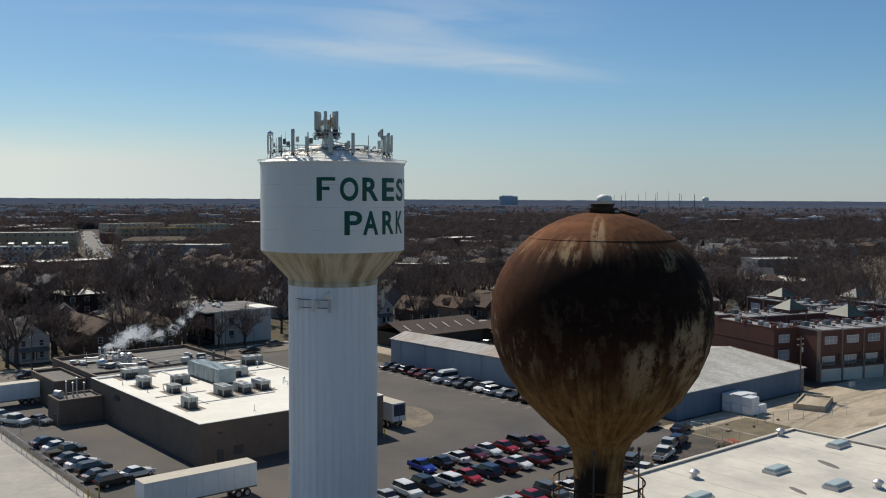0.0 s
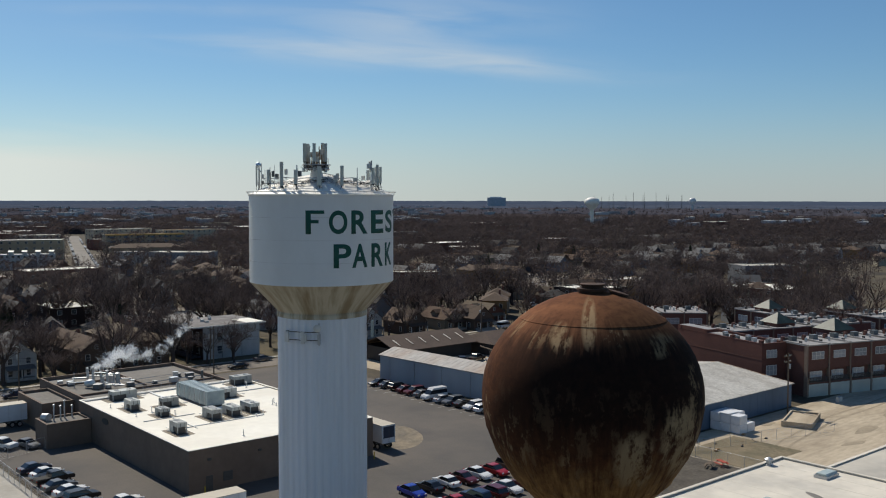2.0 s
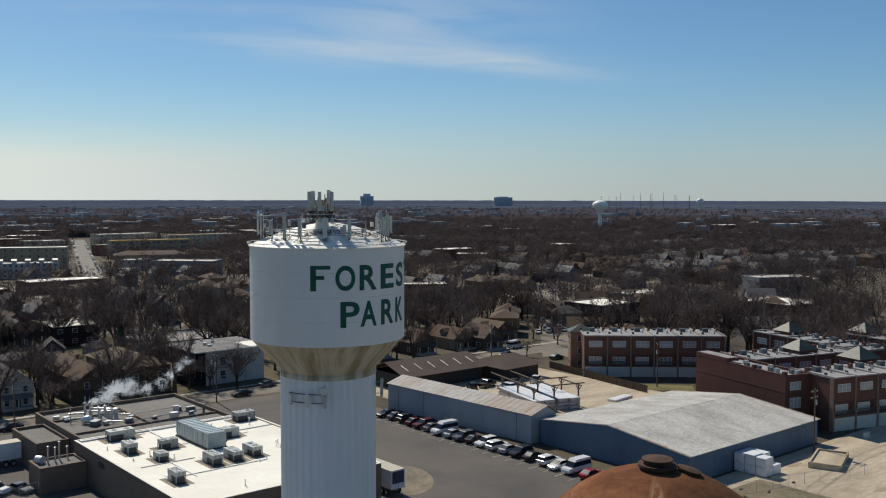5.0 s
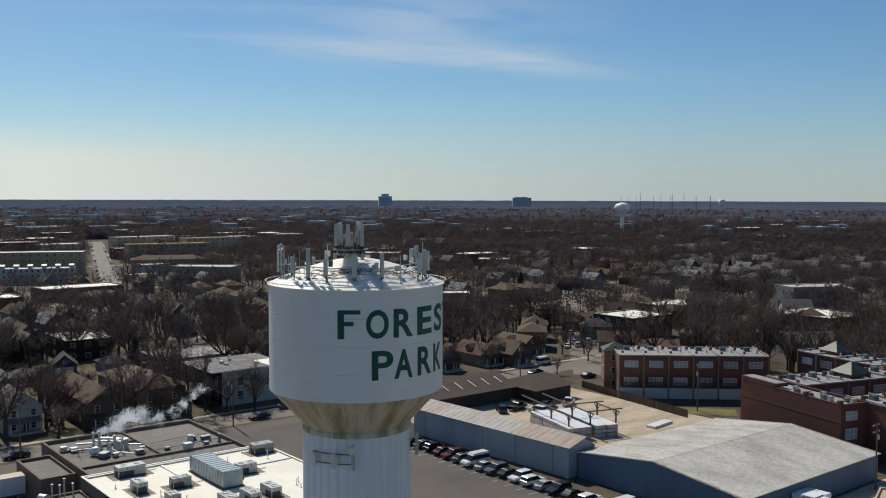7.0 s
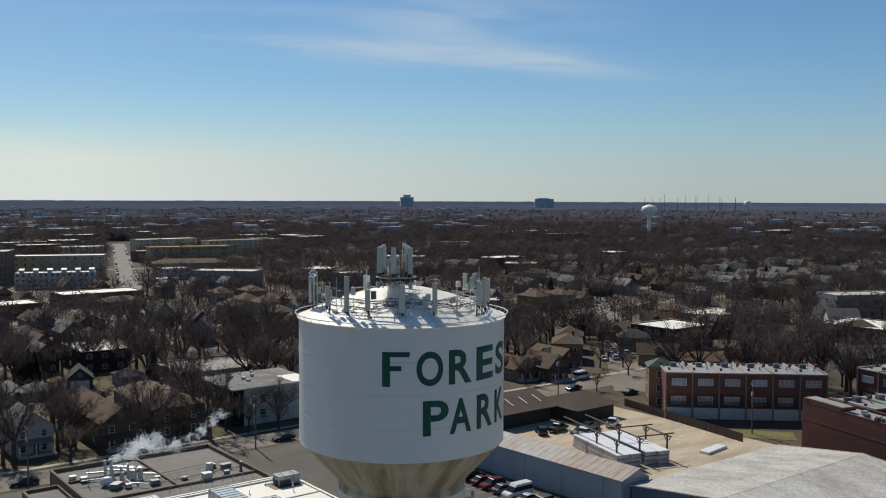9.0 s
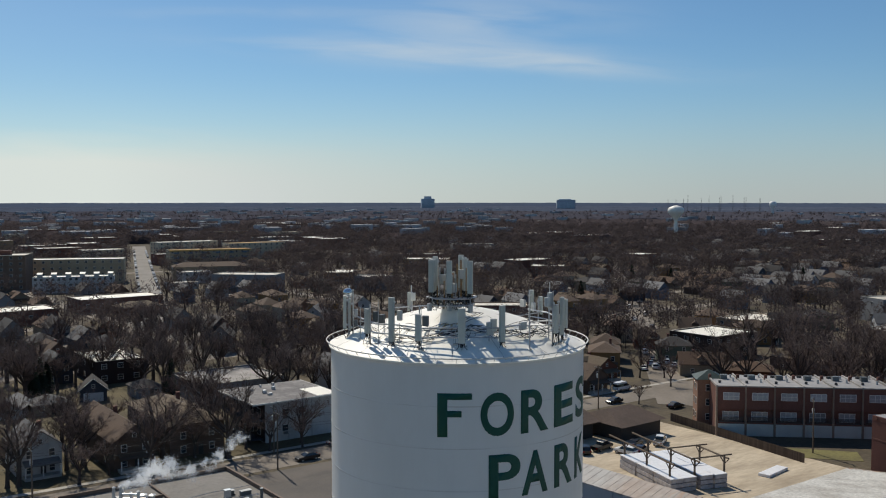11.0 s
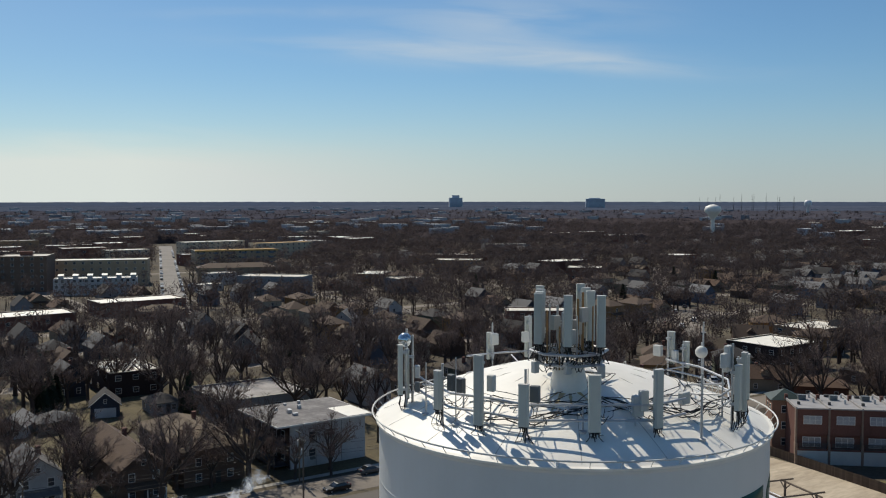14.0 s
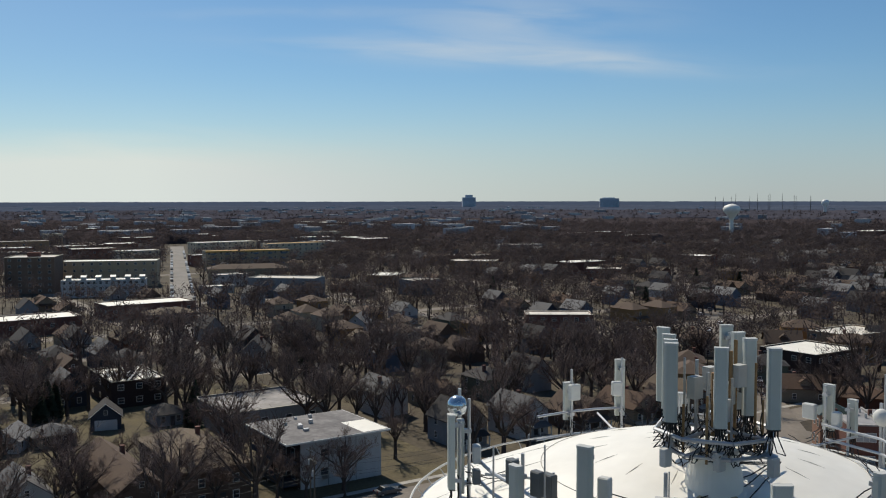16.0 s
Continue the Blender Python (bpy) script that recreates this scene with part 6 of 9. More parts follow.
for k in range(2):
    bm = fresh()
    box(bm, -2.9, -0.06, 1.0, 15.0, 0.6 + k * 3.7, 0.8 + k * 3.7)
    box(bm, -2.9, -2.84, 1.0, 15.0, 0.8 + k * 3.7, 1.7 + k * 3.7)
    part("balcony", bm, SIDING["slate"], apts)
    for x in (4.4, 8.2):
        window_part(apts, x, 0, 2.6 + k * 3.3, 1.5, 1.4, "-y")
        bm = fresh()
        box(bm, x - 0.45, x + 0.45, -0.45, -0.08, 1.35 + k * 3.3, 1.85 + k * 3.3)
        part("window_unit", bm, M["box_grey"], apts, "grey window air conditioner")
    for y in (3.0, 6.5, 10.0, 13.5):
        window_part(apts, -0.05, y, 2.2 + k * 3.6, 1.6, 1.9, "-x")
for y in (1.0, 8.0, 15.0):
    bm = fresh()
    box(bm, -2.95, -2.75, y - 0.1, y + 0.1, 0, 8.2)
    part("balcony_post", bm, M["dark_trim"], apts)
for x in (5.2, 10.6):
    bm = fresh()
    box(bm, x - 0.05, x + 0.05, -0.05, 0, 0.1, 8.1)
    part("panel_joint", bm, M["box_grey"], apts)
for i in range(7):
    bm = fresh()
    x, y = rnd.uniform(1, 9), rnd.uniform(2, 15)
    box(bm, x, x + rnd.uniform(0.4, 1.0), y, y + 0.6, 8.56, 8.56 + rnd.uniform(0.3, 0.7))
    part("roof_vent", bm, M["galv"], apts)
claim(107, 217, 12)
# low roofs behind the townhouse row
put_block(gable_house("brick bungalow with a wide tan hip roof", 12.0, 15.0, 3.6, 2.2, "brown", "tan", False, False, True, True), 263, 190, 0, 12)
put_block(gable_house("low brown-roofed house beside the car park", 10.0, 13.0, 3.2, 2.0, "brick", "rust", False, False, True, False), 236, 190, 40, 11)
put_block(gable_house("grey frame house with a long grey gable roof", 10.0, 15.0, 5.2, 2.6, "grey", "grey", False, False, False, True), 268, 159, 60, 12)
put_block(flat_block("low brick block with a white roof among trees", 24, 26, 6.2, M["brick_red"], M["white_roof"], 2, 4, 3), 328, 189, 0, 19)
put_block(flat_block("pale flat-roofed block behind the dark block", 24, 16, 7.0, M["brick_tan"], M["flat_roof"], 2, 4, 3), 307, 238, 0, 16)
# homes on the corner across the street
put_block(gable_house("two-storey dark brick house with a wide tan hip roof", 11.0, 25.0, 6.4, 2.4, "brown", "tan", False, False, True, True), 84.5, 219.2, 0, 9)
put_block(gable_house("brown two-storey house with a long brown gable roof", 7.6, 25.0, 5.6, 2.7, "brown", "brown", True, False, False, True), 71.4, 216.5, 0, 8)
coach = put_block(gable_house("dark blue coach house with white trim and a garage door", 6.2, 7.0, 2.9, 2.7, "slate", "dark", False, False, False, False), 83.0, 271.0, -14, 5)
bm = fresh()
box(bm, -2.3, 2.3, -3.62, -3.5, 0.05, 2.2)
for k in range(1, 4):
    box(bm, -2.3, 2.3, -3.65, -3.62, 0.05 + k * 0.54 - 0.02, 0.05 + k * 0.54 + 0.02)
part("garage_door", bm, M["frame_white"], coach, "white sectional garage door")
for sx in (-1, 1):
    bm = fresh()
    tube(bm, (sx * 3.55, -3.98, 2.75), (0, -3.98, 5.72), 0.07, 4)
    part("barge_board", bm, M["frame_white"], coach, "white barge board")
put_block(gable_house("small garage with a grey hip roof", 8.0, 6.5, 2.5, 1.8, "tan", "grey", False, False, True, False), 70.3, 262.5, 0, 5)
put_block(gable_house("white garage with a pale gable roof", 6.4, 8.0, 2.6, 2.0, "white", "pale", False, False, False, False), 62.5, 263.0, -30, 5)
put_block(gable_house("low garage with a dark roof", 6.4, 8.0, 2.6, 1.6, "grey", "dark", False, False, True, False), 95.0, 268.0, 0, 5)
put_block(flat_block("low building with a mottled pale flat roof", 22, 20, 5.2, SIDING["grey"], M["old_roof"], 1, 4, 3), 112, 256, 0, 14)
put_block(flat_block("dark brick two-flat with a white flat roof", 13, 21, 6.3, M["brick_dark"], M["white_roof"], 2, 3, 3), 95, 298, 0, 12)
put_block(flat_block("dark brick two-storey block with a white flat roof", 21, 18, 7.5, M["brick_dark"], M["white_roof"], 2, 5, 4), 263, 222.5, 0, 16)
put_block(flat_block("brown brick block with a pale flat roof", 24, 12, 7.6, M["brick_red"], M["flat_roof"], 2, 6, 3), 256, 322, -35, 15)
put_block(flat_block("long low shop block with a bright white roof", 56, 18, 6.0, M["brick_red"], M["white_roof"], 1, 8, 3), 85, 432, 3, 28)
put_block(flat_block("low brick block with a white flat roof", 37, 18, 6.0, M["brick_red"], M["white_roof"], 1, 6, 3), 147, 460, 3, 21)
put_block(gable_house("low tan-roofed brick house beside the white-roofed block", 12, 19, 3.6, 2.0, "brick", "tan", False, False, True, False), 150, 437, 90, 10)
put_block(flat_block("four-storey stucco apartment block with a pale roof edge", 51, 16, 14.4, M["stucco_dim"], M["white_roof"], 4, 11, 4), 171, 606, -22, 28)
terrace = put_block(flat_block("white terrace of narrow townhouses with stepped roofs", 40, 12, 8.6, SIDING["white"], M["white_roof"], 3, 14, 3), 153.5, 551, -20, 22)
for i in range(6):
    bm = fresh()
    box(bm, -17.8 + i * 7, -15.4 + i * 7, -5.6, -3.2, 8.5, 10.0)
    part("stair_head", bm, SIDING["white"], terrace, "white stair head on the terrace roof")
    bm = fresh()
    prism(bm, [(-5.9, 10.0), (-5.9, 10.12), (-3.0, 10.85), (-3.0, 10.7)], "x", -18.0 + i * 7, -15.2 + i * 7)
    part("pent_roof", bm, M["white_roof"], terrace)
    bm = fresh()
    box(bm, -20.0 + i * 8 - 0.15, -20.0 + i * 8 + 0.15, -6.3, -6.0, 0.1, 8.6)
    part("wall_pier", bm, SIDING["white"], terrace)
tall = put_block(flat_block("tall brown brick apartment block with a pale end wall", 24, 24, 19.0, M["brick_brown"], M["flat_roof"], 6, 5, 4), 128, 592, -22, 18)
bm = fresh()
box(bm, -12.06, -12.0, -12.0, 12.0, 0.1, 18.9)
part("end_cladding", bm, M["stucco_dim"], tall, "pale stucco end wall")
bm = fresh()
box(bm, -3, 3, -2, 2, 18.7, 21.0)
part("lift_house", bm, M["brick_red"], tall)
long_b = put_block(flat_block("long four-storey apartment block with ochre fascia and balconies", 57, 16, 13.6, M["stucco_dim"], M["orange"], 4, 14, 4), 279, 674, -11, 30)
for i in range(6):
    for k in range(3):
        bm = fresh()
        box(bm, -24 + i * 9.6 - 1.6, -24 + i * 9.6 + 1.6, -9.2, -8.0, 4.2 + k * 3.4, 4.35 + k * 3.4)
        box(bm, -24 + i * 9.6 - 1.6, -24 + i * 9.6 + 1.6, -9.2, -9.14, 4.35 + k * 3.4, 5.3 + k * 3.4)
        part("balcony", bm, SIDING["blue"], long_b, "blue-grey balcony")
bm = fresh()
box(bm, -28.7, 28.7, -8.3, -7.95, 12.7, 13.75)
part("fascia", bm, M["orange"], long_b, "ochre roof fascia")
put_block(gable_house("three-storey tan apartment block with a brown hip roof", 15, 45, 8.4, 2.4, "tan", "brown", False, False, True, False), 243, 584, 72, 24)
put_block(flat_block("small white shop with a white flat roof", 16, 10, 3.8, SIDING["white"], M["white_roof"], 1, 4, 2), 206, 535, 0, 9)
put_block(flat_block("two-storey white building with a pale roof", 17, 11, 6.8, SIDING["white"], M["flat_roof"], 2, 4, 2), 226, 567, 0, 10)
put_block(flat_block("tan apartment block behind the avenue", 54, 16, 13.2, M["stucco"], M["white_roof"], 4, 10, 3), 313, 809, 5, 28)
put_block(flat_block("tan slab with an ochre roof edge", 50, 16, 13, M["stucco"], M["orange"], 4, 10, 3), 355, 762, 0, 28)
put_block(flat_block("tan block with a white roof beside the avenue", 30, 16, 12, M["stucco"], M["white_roof"], 4, 6, 3), 224, 744, 0, 17)
put_block(flat_block("dark brick block with a white roof", 24, 16, 12, M["brick_red"], M["white_roof"], 4, 5, 3), 200, 836, 0, 14)
far_roofs = [(300, 520), (290, 470), (230, 500), (180, 680), (120, 760), (170, 840), (250, 860), (90, 700), (390, 560), (420, 470), (440, 640), (560, 520), (540, 700), (380, 860), (500, 900),
             (392, 230), (300, 120), (372, 120), (430, 240)]
for i, (x, y) in enumerate(far_roofs):
    if near_avenue(x, y, 18):
        x += 40
    w, d = rnd.uniform(16, 42), rnd.uniform(12, 22)
    b = flat_block("flat-roofed brick building among bare trees", w, d, rnd.uniform(5, 10), rnd.choice((M["brick_red"], M["brick_tan"], SIDING["grey"])), rnd.choice((M["white_roof"], M["flat_roof"], M["flat_roof"])), 2, 3, 1)
    put_block(b, x, y, rnd.choice((-25, 0, -45, 45)), max(w, d) * 0.55)

# pale low roofs of the town along the avenue
for i in range(26):
    a, r = radians(rnd.uniform(62, 84)), rnd.uniform(560, 1250)
    x, y = EYE.x + r * math.cos(a), EYE.y + r * math.sin(a)
    if near_avenue(x, y, 22) or not free(x, y, 14):
        continue
    w, d = rnd.uniform(16, 44), rnd.uniform(12, 20)
    b = flat_block("pale-roofed brick block in the town", w, d, rnd.uniform(7, 14), rnd.choice((M["brick_red"], M["stucco"], M["brick_tan"], SIDING["grey"])), rnd.choice((M["white_roof"], M["flat_roof"], M["white_roof"])), 2, 3, 1)
    put_block(b, x, y, rnd.choice((0, 3, -4)), max(w, d) * 0.6)

# houses too far to tell apart
bm = fresh()
far_n = 0
for i in range(900):
    a, r = radians(rnd.uniform(16, 86)), rnd.uniform(620, 2200)
    x, y = EYE.x + r * math.cos(a), EYE.y + r * math.sin(a)
    if near_avenue(x, y, 20) or not free(x, y, 9) or far_n >= 260:
        continue
    far_n += 1
    w, d, h, k = rnd.uniform(7, 9), rnd.uniform(9, 13), rnd.uniform(4, 6), rnd.uniform(2.2, 3.2)
    t = Matrix.Translation((x, y, 0)) @ Matrix.Rotation(rnd.choice((0, 0.8, 1.57, 2.4)), 4, "Z")
    wall_i, roof_i = rnd.choice((0, 0, 1, 2)), rnd.choice((3, 3, 4, 5))
    base = [t @ Vector((sx * w / 2, sy * d / 2, z)) for z in (0, h) for sx, sy in ((-1, -1), (1, -1), (1, 1), (-1, 1))]
    rid = [t @ Vector((0, sy * d / 2, h + k)) for sy in (-1, 1)]
    v = [bm.verts.new(q) for q in base + rid]
    for q, mi in (((0, 1, 5, 4), wall_i), ((1, 2, 6, 5), wall_i), ((2, 3, 7, 6), wall_i), ((3, 0, 4, 7), wall_i), ((4, 5, 8), wall_i), ((6, 7, 9), wall_i), ((5, 6, 9, 8), roof_i), ((7, 4, 8, 9), roof_i)):
        bm.faces.new([v[j] for j in q]).material_index = mi
tagged(part("far_houses", bm, [SIDING["white"], SIDING["grey"], SIDING["brick"], SHINGLE["grey"], SHINGLE["brown"], SHINGLE["dark"]]), "distant gabled houses half hidden in bare woods", "houses", kind="stuff")
bm = fresh()
for i in range(46):
    a, r = radians(rnd.choice((rnd.uniform(18, 86), rnd.uniform(58, 86)))), rnd.uniform(650, 2600)
    if a > radians(60):
        r = rnd.uniform(700, 1700)
    x, y = EYE.x + r * math.cos(a), EYE.y + r * math.sin(a)
    if near_avenue(x, y, 30):
        continue
    w, d, h = rnd.uniform(12, 45), rnd.uniform(10, 24), rnd.uniform(6, 12)
    box(bm, x - w / 2, x + w / 2, y - d / 2, y + d / 2, 0, h, 0)
    box(bm, x - w / 2 + 0.4, x + w / 2 - 0.4, y - d / 2 + 0.4, y + d / 2 - 0.4, h, h + 0.15, 1)
tagged(part("far_flat_roofs", bm, [M["brick_red"], M["white_roof"]]), "distant flat-roofed buildings with pale roofs", "buildings", kind="stuff")

# ---------- trees ----------
def grow(rng, height, spread, limbs=6, subs=5, twigs=5, fine=5, sides=5, tw=0.05):
    """A bare tree as two triangle lists: timber (trunk and limbs) and twigs."""
    timber, fuzz = [], []

    def seg(out, a, b, ra, rb, n):
        d = (b - a)
        if d.length < 1e-4:
            return
        d = d.normalized()
        u = d.orthogonal().normalized()
        w = d.cross(u)
        ring = [(u * math.cos(k * math.tau / n) + w * math.sin(k * math.tau / n)) for k in range(n)]
        for k in range(n):
            l = (k + 1) % n
            p, q, r, s = a + ring[k] * ra, a + ring[l] * ra, b + ring[l] * rb, b + ring[k] * rb
            out.append((p, q, r))
            out.append((p, r, s))

    def sliver(a, b, w):
        d = (b - a).normalized()
        u = d.cross(Vector((rng.uniform(-1, 1), rng.uniform(-1, 1), rng.uniform(-1, 1)))).normalized() * w
        fuzz.append((a - u, a + u, b))

    def dirn(base, bend, up):
        v = Vector((rng.gauss(0, 1), rng.gauss(0, 1), rng.gauss(0, 0.7))).normalized()
        return (base + v * bend + Vector((0, 0, up))).normalized()

    r0 = height * 0.025
    fork = height * rng.uniform(0.22, 0.32)
    base = Vector((0, 0, -0.1))
    mid = Vector((rng.uniform(-0.2, 0.2), rng.uniform(-0.2, 0.2), fork))
    seg(timber, base, Vector((0, 0, 0.5)), r0 * 1.5, r0 * 1.05, 7)
    seg(timber, Vector((0, 0, 0.5)), mid, r0 * 1.05, r0 * 0.85, 7)
    for i in range(limbs):
        a = i * math.tau / limbs + rng.uniform(-0.4, 0.4)
        out = rng.uniform(0.35, 1.0) * spread
        rise = rng.uniform(0.75, 1.15) if i else 1.6
        d = Vector((math.cos(a) * out, math.sin(a) * out, rise)).normalized()
        p = mid - Vector((0, 0, rng.uniform(0, fork * 0.25)))
        ln, r = (height - fork) * rng.uniform(0.42, 0.60), r0 * rng.uniform(0.42, 0.6)
        knee = p + d * ln * 0.5
        d2 = dirn(d, 0.25, 0.18)
        tip = knee + d2 * ln * 0.5
        seg(timber, p, knee, r, r * 0.7, sides)
        seg(timber, knee, tip, r * 0.7, r * 0.42, sides)
        for j in range(subs):
            s = (j + 0.6) / subs
            q = p.lerp(knee, s * 2) if s < 0.5 else knee.lerp(tip, s * 2 - 1)
            if s < 0.22:
                continue
            e = dirn(d2, 0.75, 0.2)
            l2 = ln * rng.uniform(0.34, 0.58)
            q2 = q + e * l2
            seg(timber, q, q2, r * 0.30, r * 0.09, 3)
            for k in range(twigs):
                u = rng.uniform(0.25, 1.0)
                b0 = q.lerp(q2, u)
                g = dirn(e, 0.85, 0.22)
                l3 = l2 * rng.uniform(0.35, 0.65)
                b1 = b0 + g * l3
                sliver(b0, b1, tw)
                for m_ in range(fine):
                    v = rng.uniform(0.2, 1.0)
                    c0 = b0.lerp(b1, v)
                    sliver(c0, c0 + dirn(g, 1.0, 0.15) * l3 * rng.uniform(0.45, 0.85), tw * 0.62)
    return timber, fuzz


def tri_mesh(name, tris, mat):
    pts = np.array([[tuple(p) for p in t] for t in tris], dtype=np.float32).reshape(-1, 3)
    me = bpy.data.meshes.new(name)
    n = len(pts)
    me.vertices.add(n)
    me.vertices.foreach_set("co", pts.ravel())
    me.loops.add(n)
    me.loops.foreach_set("vertex_index", np.arange(n, dtype=np.int32))
    me.polygons.add(n // 3)
    me.polygons.foreach_set("loop_start", np.arange(0, n, 3, dtype=np.int32))
    me.materials.append(mat)
    me.update(calc_edges=True)
    return me


def bare_tree(rng, height, spread, label, **kw):
    timber, fuzz = grow(rng, height, spread, **kw)
    t = thing("tree", label, "tree", group="bare street and garden trees")
    for nm, tris, mat in (("trunk", timber, M["bark"]), ("crown", fuzz, M["twigs"])):
        o = new(nm, tri_mesh(nm, tris, mat))
        o.parent = t
    return t


trng = random.Random(77)
TREES = [bare_tree(trng, h, s, lb, limbs=n, subs=6, twigs=7, fine=9, tw=0.040) for h, s, n, lb in (
    (17.0, 0.95, 7, "tall leafless deciduous tree with an open spreading crown"), (15.0, 1.1, 7, "leafless broad-crowned tree in a garden"),
    (19.0, 0.8, 8, "tall bare elm-like tree with upswept limbs"), (12.0, 1.0, 6, "small bare tree with fine brown twigs"), (16.0, 1.25, 8, "wide bare tree with gnarled dark limbs"))]
tree_used = set()


def put_tree(k, x, y, s=1.0, rz=0.0):
    m = pose(x, y, 0, 0, 0, rz) @ Matrix.Diagonal((s, s, s, 1))
    if k not in tree_used:
        tree_used.add(k)
        TREES[k].matrix_basis = m
        return TREES[k]
    return copy_thing(TREES[k], m)


for k, x, y, s in [(0, 68.5, 276, 1.0), (1, 61.1, 211.0, 1.0), (4, 72.4, 198.6, 1.15), (2, 91.8, 217.5, 0.95), (4, 88.2, 200.6, 1.1), (2, 68.4, 286, 1.0), (0, 71.8, 289, 1.0), (4, 96.9, 303, 1.15), (2, 122.9, 305.2, 1.1), (1, 153, 250, 1.1), (3, 97.0, 200.8, 0.9), (3, 103.5, 199.5, 0.8),
                   (1, 50.0, 206, 1.0), (3, 211, 196, 0.8), (3, 219, 205, 0.8), (0, 160, 232, 1.0), (4, 178, 230, 1.0), (1, 147, 205, 0.9), (2, 133, 204, 0.9), (0, 206, 238, 1.0), (3, 188, 186.5, 0.6),
                   ]:
    put_tree(k, x, y, s, trng.uniform(0, 360))
    claim(x, y, 1.5)
for k, x, y, s in [(2, 44, 232, 0.9), (0, 36, 210, 0.9), (1, 24, 236, 1.0), (4, 98.5, 238, 0.9), (2, 126, 272, 0.95), (0, 57, 240, 0.9), (0, 122, 214, 0.8), (2, 128, 232, 0.9), (3, 66.5, 203.2, 0.85), (1, 60.5, 200.5, 0.7), (0, 64.6, 212, 0.85), (2, 65.0, 224, 0.8), (1, 77.8, 238, 0.6)]:
    put_tree(k, x, y, s, trng.uniform(0, 360))
    claim(x, y, 1.5)

NEAR_LIMIT = 300
for x, y, r in ((77, 245, 9), (81, 259, 9), (68, 252, 7), (90, 278, 8), (86, 240, 6)):
    claim(x, y, r)
count = 25
while count < 62:
    x, y = trng.uniform(30, 130), trng.uniform(202, 304)
    if any((x - a) ** 2 + (y - b) ** 2 < (c * 0.62) ** 2 for a, b, c in taken) or abs(y - 312) < 4.5 or not in_view(x, y, 40, 88):
        continue
    put_tree(trng.randrange(5), x, y, trng.uniform(0.7, 1.1), trng.uniform(0, 360))
    claim(x, y, 3.0)
    count += 1
tries = 0
while count < NEAR_LIMIT - 70 and tries < 8000:
    tries += 1
    a, r = radians(trng.uniform(20, 84)), 182 + 150 * trng.random() ** 0.75
    x, y = EYE.x + r * math.cos(a), EYE.y + r * math.sin(a)
    if y < 203 and x < 212:
        continue
    if not free(x, y, 2.2) or near_avenue(x, y, 8) or min(abs(y - s) for s in (312, 362, 410)) < 4.5:
        continue
    put_tree(trng.randrange(5), x, y, trng.uniform(0.8, 1.25), trng.uniform(0, 360))
    claim(x, y, 1.6)
    count += 1


def scatter(name, label, protos, spots, mat):
    """Many far trees in one mesh."""
    chunks = []
    for x, y, s, a, k in spots:
        p = protos[k]
        c, sn = math.cos(a), math.sin(a)
        q = np.empty_like(p)
        q[:, 0] = (p[:, 0] * c - p[:, 1] * sn) * s + x
        q[:, 1] = (p[:, 0] * sn + p[:, 1] * c) * s + y
        q[:, 2] = p[:, 2] * s
        chunks.append(q)
    pts = np.concatenate(chunks)
    n = len(pts)
    me = bpy.data.meshes.new(name)
    me.vertices.add(n)
    me.vertices.foreach_set("co", pts.astype(np.float32).ravel())
    me.loops.add(n)
    me.loops.foreach_set("vertex_index", np.arange(n, dtype=np.int32))
    me.polygons.add(n // 3)
    me.polygons.foreach_set("loop_start", np.arange(0, n, 3, dtype=np.int32))
    me.materials.append(mat)
    me.update(calc_edges=True)
    return tagged(new(name, me), label, "woods", kind="stuff")


def flat_tris(tris):
    return np.array([[tuple(p) for p in t] for t in tris], dtype=np.float32).reshape(-1, 3)


def shrubby(rng, h, n, w):
    """A far bare crown: short twig tufts that fill an uneven dome of a few lobes, over a thin trunk."""
    out = []
    lobes = [(Vector((rng.gauss(0, 0.13) * h, rng.gauss(0, 0.13) * h, h * rng.uniform(0.52, 0.72))), h * rng.uniform(0.22, 0.31)) for _ in range(4)]
    for i in range(n):
        c, R = lobes[i % 4]
        d = Vector((rng.gauss(0, 1), rng.gauss(0, 1), rng.gauss(0.15, 0.9))).normalized()
        p = c + d * R * rng.uniform(0.25, 1.0) ** 0.6
        g = d.cross(Vector((rng.gauss(0, 1), rng.gauss(0, 1), rng.gauss(0, 1)))).normalized()
        g = (g + d * rng.uniform(-0.2, 0.7)).normalized()
        ln = h * rng.uniform(0.10, 0.19)
        u = (g.cross(d) + Vector((rng.gauss(0, 0.25), rng.gauss(0, 0.25), rng.gauss(0, 0.25)))).normalized() * w * rng.uniform(0.6, 1.4)
        a, b = p - g * ln * 0.5, p + g * ln * 0.5
        out.append((a - u, b, a + u))
        out.append((b - u * 0.8, b + u * 0.8, a))
    for k in range(3):
        b = k * math.tau / 3
        out.append((Vector((math.cos(b) * 0.25, math.sin(b) * 0.25, 0)), Vector((math.cos(b + 2.1) * 0.25, math.sin(b + 2.1) * 0.25, 0)), Vector((0, 0, h * 0.55))))
    return out


M["wood_mid"] = material("bare_woods", (0.098, 0.078, 0.076), 0.95, vary=0.3, scale=0.05, second=(0.066, 0.053, 0.053), second_scale=0.012, second_amount=0.8)
M["wood_far"] = material("far_bare_woods", (0.085, 0.072, 0.074), 0.95, vary=0.3, scale=0.02, second=(0.055, 0.049, 0.054), second_scale=0.004, second_amount=0.8)


